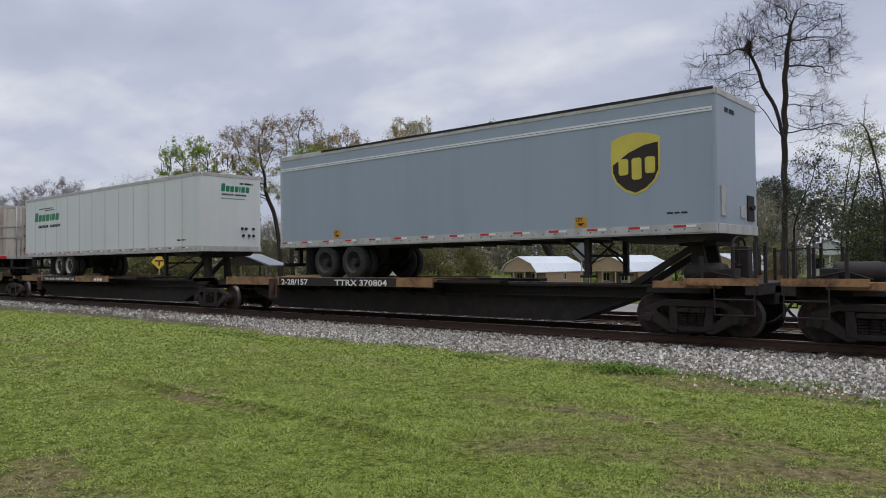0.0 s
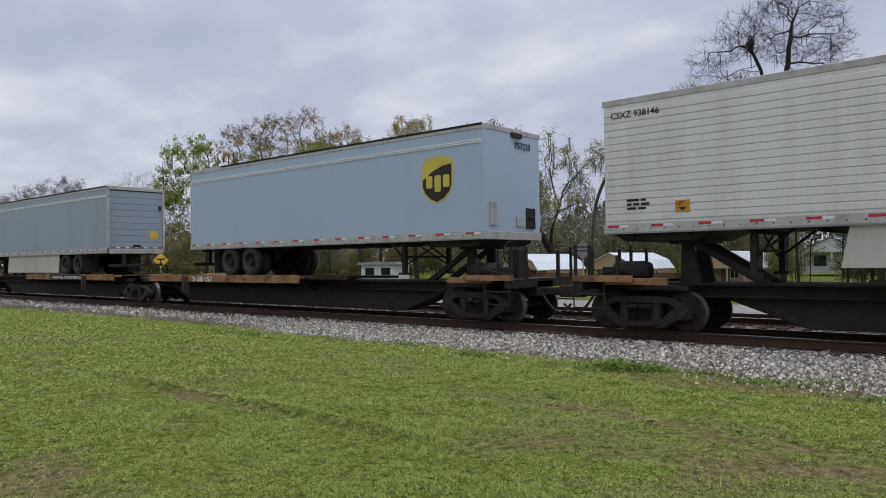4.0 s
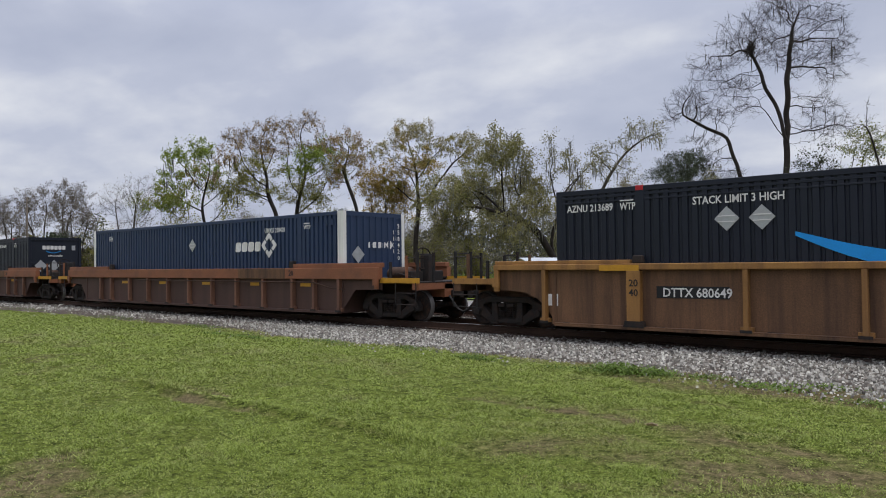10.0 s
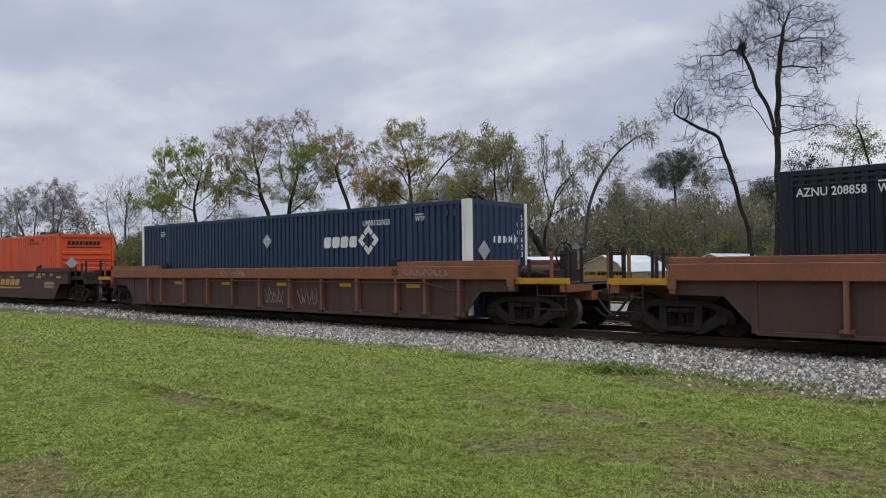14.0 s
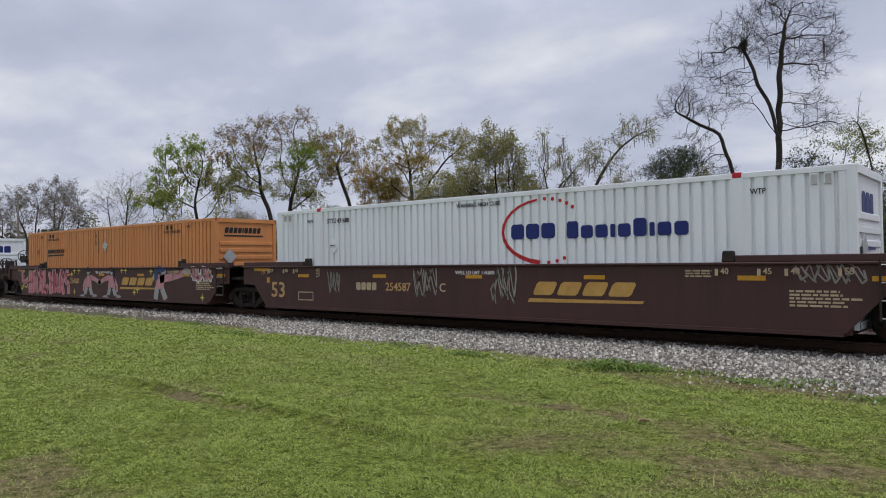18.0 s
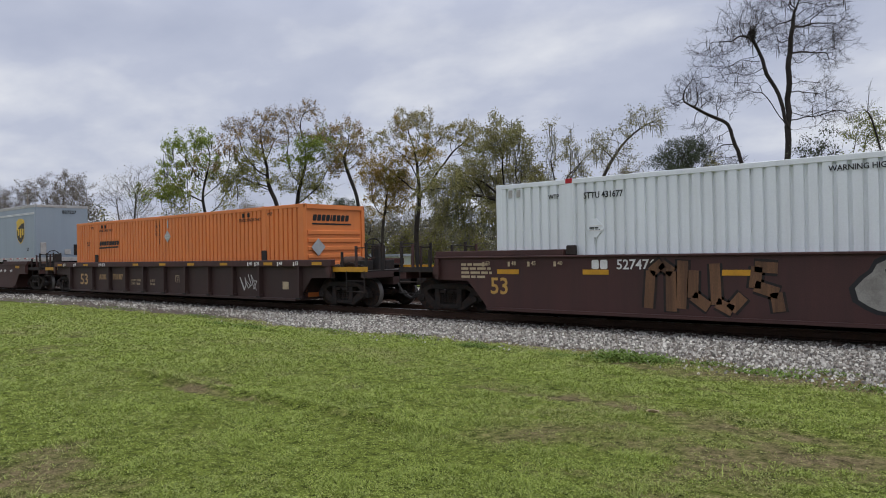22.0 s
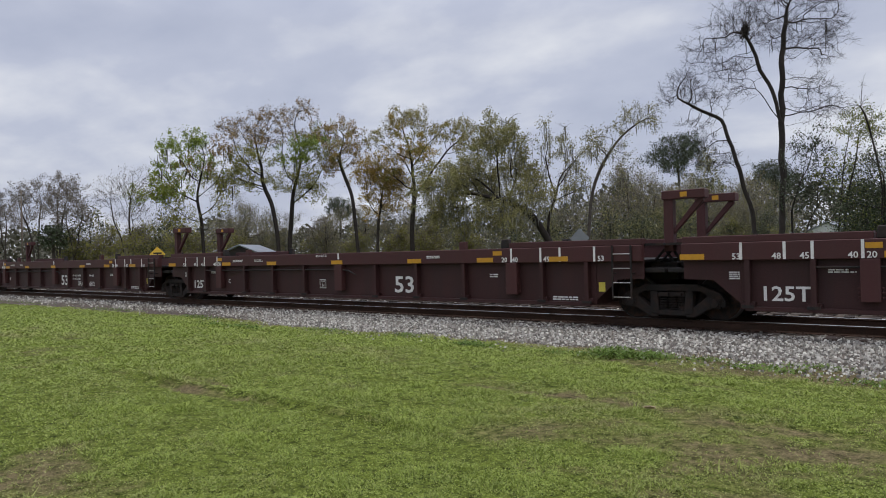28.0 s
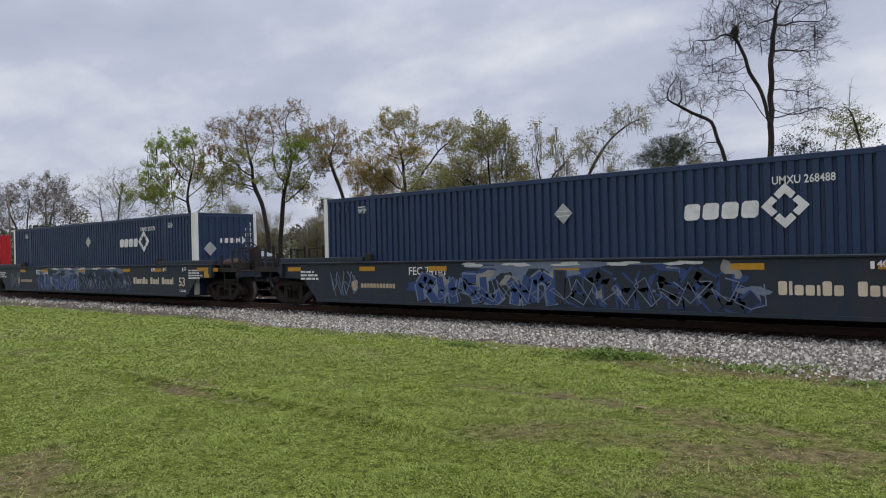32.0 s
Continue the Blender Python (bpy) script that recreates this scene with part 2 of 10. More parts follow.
RUST = (0.13, 0.055, 0.025)
GRIME = (0.035, 0.028, 0.022)
M = {
    "steel_dark": surface("grimy_black_steel", (0.020, 0.018, 0.017), 0.75, 0.1, 0.35, 2.0, RUST, 0.12, 0.06),
    "truck": surface("greasy_cast_steel", (0.019, 0.016, 0.0145), 0.9, 0.0, 0.3, 3.0, RUST, 0.12, 0.08),
    "wheel": surface("dark_wheel_steel", (0.017, 0.013, 0.012), 0.85, 0.0, 0.3, 4.0, RUST, 0.25, 0.04),
    "tread": surface("polished_wheel_rim", (0.13, 0.12, 0.115), 0.5, 0.7, 0.2, 6.0, None, 0, 0.02),
    "rail": surface("rusty_rail_steel", (0.062, 0.034, 0.023), 0.75, 0.3, 0.3, 2.0, GRIME, 0.3, 0.06),
    "railhead": surface("polished_rail_head", (0.42, 0.42, 0.42), 0.3, 0.95, 0.2, 2.0, None, 0, 0.01),
    "tie": surface("creosoted_wood_tie", (0.042, 0.029, 0.023), 0.85, 0, 0.35, 3.0, GRIME, 0.4, 0.12, random_tint=0.3),
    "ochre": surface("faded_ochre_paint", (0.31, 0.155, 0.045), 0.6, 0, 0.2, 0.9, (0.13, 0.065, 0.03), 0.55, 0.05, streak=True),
    # shade below the overhanging chord is mixed into this ochre, beside the rust streaks
    "ochre_side": surface("rusty_shaded_ochre", (0.145, 0.075, 0.038), 0.7, 0, 0.35, 1.1, (0.050, 0.027, 0.018), 0.6, 0.06, streak=True),
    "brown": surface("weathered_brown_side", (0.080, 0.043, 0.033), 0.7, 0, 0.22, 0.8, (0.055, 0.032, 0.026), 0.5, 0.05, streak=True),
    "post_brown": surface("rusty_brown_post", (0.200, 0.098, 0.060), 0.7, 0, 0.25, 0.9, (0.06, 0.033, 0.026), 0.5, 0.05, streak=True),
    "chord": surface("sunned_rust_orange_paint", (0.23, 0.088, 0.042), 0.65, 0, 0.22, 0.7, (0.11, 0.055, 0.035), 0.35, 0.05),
    "mineral": surface("mineral_brown_paint", (0.060, 0.026, 0.023), 0.6, 0, 0.18, 0.8, (0.038, 0.021, 0.019), 0.4, 0.03, streak=True),
    # side sheets get a darker maroon than the top chord
    "maroon_side": surface("streaked_dark_maroon_side", (0.042, 0.015, 0.014), 0.6, 0, 0.25, 0.8, (0.030, 0.015, 0.014), 0.45, 0.04, streak=True),
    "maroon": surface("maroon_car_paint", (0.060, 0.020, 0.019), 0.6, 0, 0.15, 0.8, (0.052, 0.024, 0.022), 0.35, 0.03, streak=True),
    "aok": surface("dusty_purple_brown_paint", (0.046, 0.025, 0.022), 0.6, 0, 0.2, 0.8, (0.036, 0.024, 0.022), 0.45, 0.04, streak=True),
    "slate": surface("slate_blue_car_paint", (0.018, 0.027, 0.041), 0.55, 0, 0.18, 0.8, (0.040, 0.034, 0.030), 0.4, 0.03, streak=True),
    "deck": surface("worn_tan_deck_edge", (0.25, 0.140, 0.066), 0.75, 0, 0.35, 1.6, (0.060, 0.030, 0.018), 0.7, 0.08),
    "yellow": surface("yellow_reflector", (0.50, 0.25, 0.02), 0.5, 0, 0.12, 4.0, (0.25, 0.13, 0.03), 0.2, 0.02),
    "navy": surface("navy_container_paint", (0.021, 0.039, 0.085), 0.5, 0, 0.14, 0.7, (0.028, 0.038, 0.066), 0.25, 0.02, streak=True),
    "night": surface("dark_slate_container_paint", (0.009, 0.0118, 0.021), 0.5, 0, 0.16, 0.7, (0.014, 0.019, 0.024), 0.25, 0.02, streak=True),
    "orange": surface("orange_container_paint", (0.66, 0.200, 0.056), 0.5, 0, 0.10, 0.7, (0.52, 0.160, 0.050), 0.3, 0.02, streak=True),
    "redorange": surface("red_orange_container_paint", (0.66, 0.085, 0.025), 0.5, 0, 0.10, 0.7, (0.50, 0.07, 0.02), 0.25, 0.02, streak=True),
    "amber": surface("sun_faded_orange_paint", (0.54, 0.220, 0.075), 0.55, 0, 0.10, 0.7, (0.40, 0.150, 0.045), 0.3, 0.02, streak=True),
    "white": surface("white_container_paint", (0.72, 0.75, 0.76), 0.5, 0, 0.05, 0.7, (0.50, 0.50, 0.48), 0.2, 0.015, streak=True),
    "post_white": surface("chalky_white_paint", (0.74, 0.73, 0.68), 0.55, 0, 0.08, 1.5, (0.40, 0.36, 0.28), 0.25, 0.02, streak=True),
    "red": surface("red_paint", (0.42, 0.02, 0.025), 0.5, 0, 0.15, 3.0),
    "grey": surface("grey_blue_trailer_panel", (0.275, 0.322, 0.370), 0.42, 0.1, 0.05, 0.5, (0.20, 0.225, 0.24), 0.18, 0.012, streak=True),
    "grey_pale": surface("pale_blue_trailer_panel", (0.36, 0.44, 0.53), 0.42, 0.1, 0.05, 0.5, (0.32, 0.38, 0.43), 0.15, 0.012, streak=True),
    "offwhite": surface("off_white_trailer_panel", (0.565, 0.58, 0.56), 0.45, 0, 0.05, 0.5, (0.42, 0.43, 0.41), 0.2, 0.012, streak=True),
    "reefer": surface("ribbed_white_aluminium", (0.63, 0.615, 0.585), 0.4, 0.2, 0.07, 0.6, (0.38, 0.35, 0.30), 0.25, 0.015, streak=True),
    "alu": surface("dull_aluminium_trim", (0.43, 0.42, 0.40), 0.5, 0.25, 0.15, 1.6, (0.20, 0.17, 0.14), 0.35, 0.03),
    "seam": surface("riveted_panel_seam", (0.49, 0.50, 0.49), 0.5, 0.1, 0.12, 3.0, (0.30, 0.28, 0.25), 0.3, 0.05),
    "rub_white": surface("pale_extruded_rub_rail", (0.62, 0.63, 0.63), 0.45, 0.1, 0.06, 1.2, (0.40, 0.39, 0.37), 0.2, 0.01),
    "door_dirty": surface("stained_white_door", (0.45, 0.40, 0.35), 0.55, 0, 0.15, 1.0, (0.17, 0.105, 0.065), 0.6, 0.02, streak=True),
    "skirt": surface("cream_side_skirt", (0.48, 0.455, 0.40), 0.6, 0, 0.06, 0.6, (0.30, 0.28, 0.22), 0.3, 0.02, streak=True),
    "tyre": surface("black_rubber", (0.022, 0.021, 0.021), 0.85, 0, 0.25, 5.0, (0.07, 0.062, 0.055), 0.25, 0.05),
    "rim_white": surface("white_wheel_rim", (0.40, 0.36, 0.31), 0.5, 0.2, 0.15, 6.0, (0.18, 0.13, 0.09), 0.35, 0.03),
    "rim_dark": surface("dark_wheel_rim", (0.05, 0.047, 0.044), 0.6, 0.3, 0.2, 6.0, RUST, 0.2, 0.03),
    "ink_white": surface("white_lettering", (0.70, 0.69, 0.66), 0.6, 0, 0.10, 3.0, (0.35, 0.31, 0.27), 0.25, 0),
    "ink_black": surface("black_lettering", (0.015, 0.015, 0.016), 0.6, 0, 0.15, 3.0, None, 0, 0),
    "ink_cream": surface("faded_cream_lettering", (0.42, 0.33, 0.21), 0.65, 0, 0.15, 3.0, (0.22, 0.15, 0.09), 0.3, 0),
    "ink_tan": surface("weathered_tan_lettering", (0.46, 0.29, 0.125), 0.65, 0, 0.15, 3.0, (0.24, 0.15, 0.08), 0.3, 0),
    "ink_pale": surface("pale_cream_lettering", (0.60, 0.51, 0.37), 0.6, 0, 0.12, 3.0, (0.35, 0.28, 0.2), 0.25, 0),
    "ink_gold": surface("gold_lettering", (0.46, 0.27, 0.07), 0.6, 0, 0.15, 3.0, (0.25, 0.14, 0.05), 0.25, 0),
    "ink_navy": surface("navy_lettering", (0.012, 0.022, 0.13), 0.5, 0, 0.12, 3.0, None, 0, 0),
    "ink_green": surface("green_lettering", (0.010, 0.17, 0.075), 0.5, 0, 0.1, 3.0, None, 0, 0),
    "sky_blue": surface("bright_blue_marking", (0.012, 0.26, 0.66), 0.5, 0, 0.1, 3.0, None, 0, 0),
    "brown_shield": surface("dark_brown_marking", (0.022, 0.014, 0.011), 0.5, 0, 0.2, 3.0, None, 0, 0),
    "gold": surface("golden_yellow_marking", (0.62, 0.40, 0.045), 0.5, 0, 0.15, 2.0, None, 0, 0),
    "lime": surface("lemon_yellow_marking", (0.52, 0.43, 0.07), 0.5, 0, 0.15, 2.0, None, 0, 0),
    "tape_red": surface("red_reflective_tape", (0.40, 0.025, 0.03), 0.4, 0, 0.15, 8.0, None, 0, 0),
    "tape_white": surface("white_reflective_tape", (0.66, 0.65, 0.63), 0.4, 0, 0.1, 8.0, None, 0, 0),
    "placard": surface("bare_metal_placard", (0.40, 0.41, 0.41), 0.4, 0.4, 0.12, 5.0, (0.3, 0.28, 0.25), 0.25, 0.02),
    "pink": surface("pink_spray_paint", (0.46, 0.225, 0.245), 0.6, 0, 0.15, 2.0, (0.30, 0.12, 0.13), 0.25, 0),
    "spray_white": surface("white_spray_paint", (0.60, 0.59, 0.57), 0.6, 0, 0.12, 3.0, (0.30, 0.28, 0.26), 0.25, 0),
    "spray_black": surface("black_spray_paint", (0.018, 0.018, 0.019), 0.55, 0, 0.2, 3.0, None, 0, 0),
    "spray_blue": surface("blue_spray_paint", (0.030, 0.060, 0.16), 0.6, 0, 0.2, 2.0, None, 0, 0),
    "spray_pale": surface("pale_blue_spray_paint", (0.16, 0.19, 0.25), 0.6, 0, 0.25, 1.5, (0.10, 0.13, 0.20), 0.4, 0),
    "spray_lilac": surface("lilac_spray_paint", (0.19, 0.185, 0.27), 0.6, 0, 0.15, 2.0, None, 0, 0),
    "spray_tan": surface("thin_tan_spray_paint", (0.22, 0.115, 0.040), 0.65, 0, 0.2, 2.0, (0.09, 0.045, 0.03), 0.45, 0),
    "spray_grey": surface("thin_grey_spray_paint", (0.26, 0.25, 0.22), 0.65, 0, 0.2, 2.0, (0.10, 0.08, 0.07), 0.35, 0),
    "skin_tone": surface("grey_spray_paint", (0.30, 0.30, 0.30), 0.6, 0, 0.12, 2.0, None, 0, 0),
    "bark": surface("grey_brown_bark", (0.048, 0.038, 0.030), 0.95, 0, 0.4, 1.2, (0.10, 0.09, 0.075), 0.35, 0.2, 14),
    "bark_dark": surface("dark_wet_bark", (0.028, 0.022, 0.019), 0.95, 0, 0.4, 1.2, (0.055, 0.045, 0.038), 0.3, 0.2, 14),
    "moss": leafy("spanish_moss", [(0.155, 0.151, 0.122), (0.220, 0.215, 0.175), (0.119, 0.116, 0.093)], 0.15),
    "moss_dark": leafy("dark_hanging_moss", [(0.030, 0.028, 0.024), (0.055, 0.052, 0.045), (0.04, 0.037, 0.03)], 0.1),
    "leaf_green": leafy("fresh_green_leaves", [(0.150, 0.208, 0.032), (0.238, 0.298, 0.049), (0.111, 0.153, 0.028)]),
    "leaf_olive": leafy("olive_spring_leaves", [(0.196, 0.195, 0.055), (0.268, 0.252, 0.068), (0.138, 0.147, 0.044)]),
    "leaf_sage": leafy("sage_live_oak_leaves", [(0.203, 0.194, 0.078), (0.274, 0.251, 0.103), (0.141, 0.139, 0.061)]),
    "leaf_rust": leafy("rusty_budding_leaves", [(0.352, 0.217, 0.078), (0.276, 0.179, 0.072), (0.261, 0.209, 0.072)]),
    "leaf_bud": leafy("brown_olive_buds", [(0.231, 0.192, 0.073), (0.296, 0.256, 0.089), (0.177, 0.156, 0.062)]),
    "leaf_gold": leafy("golden_brown_buds", [(0.431, 0.278, 0.079), (0.351, 0.244, 0.068), (0.297, 0.228, 0.068)]),
    "leaf_dark": leafy("dark_evergreen_leaves", [(0.032, 0.045, 0.022), (0.052, 0.065, 0.031), (0.023, 0.034, 0.017)], 0.1),
    "leaf_grey": leafy("greyish_budding_twigs", [(0.161, 0.135, 0.115), (0.203, 0.177, 0.150), (0.124, 0.108, 0.085)]),
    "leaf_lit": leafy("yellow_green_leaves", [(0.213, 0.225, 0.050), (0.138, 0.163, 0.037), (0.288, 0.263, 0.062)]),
}

# ---- building helpers ----
RAIL_TOP = 0.13
TRACK_Y = 15.448
SECOND_TRACK_Y = 19.75


def box(bm, x0, x1, y0, y1, z0, z1, m=None):
    vs = [bm.verts.new((x, y, z)) for x in (x0, x1) for y in (y0, y1) for z in (z0, z1)]
    if m is not None:
        for v in vs:
            v.co = m @ v.co
    for f in ((0, 1, 3, 2), (4, 6, 7, 5), (0, 4, 5, 1), (2, 3, 7, 6), (0, 2, 6, 4), (1, 5, 7, 3)):
        bm.faces.new([vs[i] for i in f])
    return bm


def prism(bm, pts, y0, y1):
    """A polygon of (x, z) points, pushed from y0 to y1."""
    a = [bm.verts.new((x, y0, z)) for x, z in pts]
    b = [bm.verts.new((x, y1, z)) for x, z in pts]
    k = len(pts)
    bm.faces.new(a)
    bm.faces.new(b[::-1])
    for i in range(k):
        bm.faces.new((a[i], b[i], b[(i + 1) % k], a[(i + 1) % k]))
    return bm


def prism_x(bm, pts, x0, x1):
    """A polygon of (y, z) points, pushed from x0 to x1."""
    a = [bm.verts.new((x0, y, z)) for y, z in pts]
    b = [bm.verts.new((x1, y, z)) for y, z in pts]
    k = len(pts)
    bm.faces.new(a)
    bm.faces.new(b[::-1])
    for i in range(k):
        bm.faces.new((a[i], b[i], b[(i + 1) % k], a[(i + 1) % k]))
    return bm


def rod(bm, a, b, r0, r1=None, n=6, caps=True):
    a, b = Vector(a), Vector(b)
    r1 = r0 if r1 is None else r1
    d = (b - a).normalized()
    side = d.orthogonal().normalized()
    other = d.cross(side)
    ring0, ring1 = [], []
    for i in range(n):
        w = 2 * math.pi * i / n
        o = side * math.cos(w) + other * math.sin(w)
        ring0.append(bm.verts.new(a + o * r0))
        ring1.append(bm.verts.new(b + o * r1))
    for i in range(n):
        f = bm.faces.new((ring0[i], ring0[(i + 1) % n], ring1[(i + 1) % n], ring1[i]))
        f.smooth = n > 7
    if caps:
        bm.faces.new(ring0[::-1])
        bm.faces.new(ring1)
    return bm


def pipe(bm, pts, r, n=5):
    for a, b in zip(pts, pts[1:]):
        rod(bm, a, b, r, r, n)
    return bm


def lathe(bm, profile, n=24, close=False):
    """Turn (y, radius) points round the y axis."""
    rings = []
    for y, r in profile:
        rings.append([bm.verts.new((r * math.cos(2 * math.pi * i / n), y, r * math.sin(2 * math.pi * i / n))) for i in range(n)])
    for a, b in zip(rings, rings[1:]):
        for i in range(n):
            f = bm.faces.new((a[i], b[i], b[(i + 1) % n], a[(i + 1) % n]))
            f.smooth = True
    if not close:
        bm.faces.new(rings[0])
        bm.faces.new(rings[-1][::-1])
    return bm


def mesh_of(name, bm, material, bevel=0.0):
    bmesh.ops.recalc_face_normals(bm, faces=bm.faces)
    if bevel:
        bmesh.ops.bevel(bm, geom=list(bm.edges), offset=bevel, segments=1, affect="EDGES", clamp_overlap=True)
    me = bpy.data.meshes.new(name)
    bm.to_mesh(me)
    bm.free()
    me.materials.append(material)
    return me


def hang(name, me, parent, m=None, label=""):
    ob = new(name, me)
    ob.parent = parent
    if m is not None:
        ob.matrix_basis = m
    if label:
        ob["label"] = label
    return ob


def part(name, bm, material, parent, label="", m=None, bevel=0.0):
    return hang(name, mesh_of(name, bm, material, bevel), parent, m, label)


def thing(name, label, category, group="", m=None):
    ob = new(name)
    ob.empty_display_size = 0.3
    if m is not None:
        ob.matrix_basis = m
    return tagged(ob, label, category, group)


TEXT_MESHES = {}
NEAR = Matrix.Rotation(radians(90), 4, "X")
AHEAD = Matrix.Rotation(radians(90), 4, "Z") @ NEAR


def words(text, size, material):
    key = (text, size, material.name)
    if key not in TEXT_MESHES:
        cu = bpy.data.curves.new("lettering", "FONT")
        cu.body, cu.size, cu.align_x, cu.resolution_u = text, size / 0.69, "LEFT", 2
        cu.extrude = 0.002
        cu.offset = 0.022 * size
        ob = bpy.data.objects.new("lettering", cu)
        me = bpy.data.meshes.new_from_object(ob)
        bpy.data.objects.remove(ob)
        me.materials.clear()
        me.materials.append(material)
        TEXT_MESHES[key] = me
    return TEXT_MESHES[key]


def letter(parent, text, x, y, z, size, material, wide=1.0, turn=NEAR):
    """Lettering, size high, whose left foot is at (x, y, z), on the side that faces the viewer's side of the line or, with AHEAD, the front."""
    m = Matrix.Translation((x, y, z)) @ turn @ Matrix.Diagonal((wide, 1, 1, 1))
    return hang("lettering", words(text, size, material), parent, m)


def flat_mesh(name, polys, y, material, parent, thick=0.004, turn=None, label=""):
    """Painted shapes: polygons of (x, z) just proud of the plane y; with turn they are placed by that matrix instead."""
    bm = bmesh.new()
    for pts in polys:
        prism(bm, pts, -thick, 0.0)
    m = Matrix.Translation((0, y, 0)) if turn is None else turn
    return part(name, bm, material, parent, label, m)


def face_ahead(x, y0, z0):
    """Places shapes drawn in (x, z) on a face that looks along +x."""
    return Matrix.Translation((x, y0, z0)) @ Matrix.Rotation(radians(90), 4, "Z")


def rect(x0, x1, z0, z1):
    return [(x0, z0), (x1, z0), (x1, z1), (x0, z1)]


def wordmark(shape, x, z, h, w, slant=0.0, gap=0.22):
    """A brand name as plain blocks: d tall, p with a tail, x low, i narrow, a space leaves a gap."""
    polys, cx = [], x
    for ch in shape:
        ww = w * (0.38 if ch in "il" else 1.0)
        z0 = z - (0.33 * h if ch == "p" else 0)
        z1 = z + h * (1.36 if ch in "dl" else 1.0)
        if ch != " ":
            c = 0.16 * min(ww, h)
            pts = [(cx + c, z0), (cx + ww - c, z0), (cx + ww, z0 + c), (cx + ww, z1 - c), (cx + ww - c, z1), (cx + c, z1), (cx, z1 - c), (cx, z0 + c)]
            polys.append([(px + slant * (pz - z), pz) for px, pz in pts])
        cx += ww + gap * w
    return polys


def pieces(name, spans, material, parent, label=""):
    """Separate box-shaped parts: (x0, x1, y0, y1, z0, z1) each."""
    for b in spans:
        bm = bmesh.new()
        box(bm, *b)
        part(name, bm, material, parent, label, bevel=0.006)


def small_print(x, z, w, h, rows, seed=0):
    """Lines of writing too small to read, as bars."""
    rnd = random.Random(seed)
    step = h / rows
    out = []
    for r in range(rows):
        zz, xx = z + h - (r + 1) * step, x
        end = x + w * rnd.uniform(0.7, 1.0)
        while xx < end:
            ww = min(rnd.uniform(1.0, 3.2) * step, end - xx)
            out.append(rect(xx, xx + ww, zz, zz + step * 0.58))
            xx += ww + 0.45 * step
    return out


def ribbon(pts, w0, w1=None):
    """A brush stroke along (x, z) points, as quads."""
    w1 = w0 if w1 is None else w1
    out, k = [], len(pts) - 1
    for i in range(k):
        (ax, az), (bx, bz) = pts[i], pts[i + 1]
        dx, dz = bx - ax, bz - az
        d = math.hypot(dx, dz) or 1e-6
        nx, nz = -dz / d, dx / d
        wa, wb = (w0 + (w1 - w0) * i / k) / 2, (w0 + (w1 - w0) * (i + 1) / k) / 2
        ex, ez = dx / d * wb * 0.4, dz / d * wb * 0.4
        out.append([(ax + nx * wa, az + nz * wa), (ax - nx * wa, az - nz * wa), (bx - nx * wb + ex, bz - nz * wb + ez), (bx + nx * wb + ex, bz + nz * wb + ez)])
    return out


def blob(cx, cz, rx, rz, seed, k=14, rough=0.25):
    rnd = random.Random(seed)
    ph = [rnd.uniform(0, 6.28) for _ in range(3)]
    pts = []
    for i in range(k):
        w = 2 * math.pi * i / k
        r = 1 + rough * (math.sin(2 * w + ph[0]) * 0.5 + math.sin(3 * w + ph[1]) * 0.4 + math.sin(5 * w + ph[2]) * 0.3)
        pts.append((cx + rx * r * math.cos(w), cz + rz * r * math.sin(w)))
    return pts


def diamond(cx, cz, r):
    return [(cx - r, cz), (cx, cz - r), (cx + r, cz), (cx, cz + r)]


def lattice(x, y, seed=0):
    """Smooth random field on arrays, 0 to 1."""
    xi, yi = np.floor(x).astype(int), np.floor(y).astype(int)
    fx, fy = x - xi, y - yi
    fx, fy = fx * fx * (3 - 2 * fx), fy * fy * (3 - 2 * fy)

    def h(a, b):
        v = np.sin(a * 127.1 + b * 311.7 + seed * 74.7) * 43758.5453
        return v - np.floor(v)

    return (h(xi, yi) * (1 - fx) + h(xi + 1, yi) * fx) * (1 - fy) + (h(xi, yi + 1) * (1 - fx) + h(xi + 1, yi + 1) * fx) * fy


def soup(name, verts, faces, material):
    """A mesh from numpy arrays; every face has the same number of corners."""
    me = bpy.data.meshes.new(name)
    k = faces.shape[1]
    me.vertices.add(len(verts))
    me.vertices.foreach_set("co", verts.astype(np.float32).ravel())
    me.loops.add(faces.size)
    me.loops.foreach_set("vertex_index", faces.astype(np.int32).ravel())
    me.polygons.add(len(faces))
    me.polygons.foreach_set("loop_start", np.arange(0, faces.size, k, dtype=np.int32))
    me.update(calc_edges=True)
    me.materials.append(material)
    return me

# ---- ground, ballast and the two tracks ----
def ground_height(x, y):
    """The lawn falls a little towards the line and lies level beyond it."""
    z = np.interp(y, [-3000, 4, 8, 11, 14, 18, 23, 38, 52, 80, 3000], [0.02, 0.0, -0.04, -0.17, -0.30, -0.30, -0.22, -0.30, -0.78, -0.78, -0.9])
    near = np.clip(1 - np.abs(y - 6) / 7, 0, 1)
    return z + near * (0.05 * (lattice(x * 0.6, y * 0.6, 3) - 0.5) + 0.022 * (lattice(x * 2.3, y * 2.3, 5) - 0.5)) + 0.07 * np.exp(-((y - 5.08) / 0.10) ** 2) * np.clip((x + 12) / 2, 0, 1) * np.clip((-4.2 - x) / 1, 0, 1)


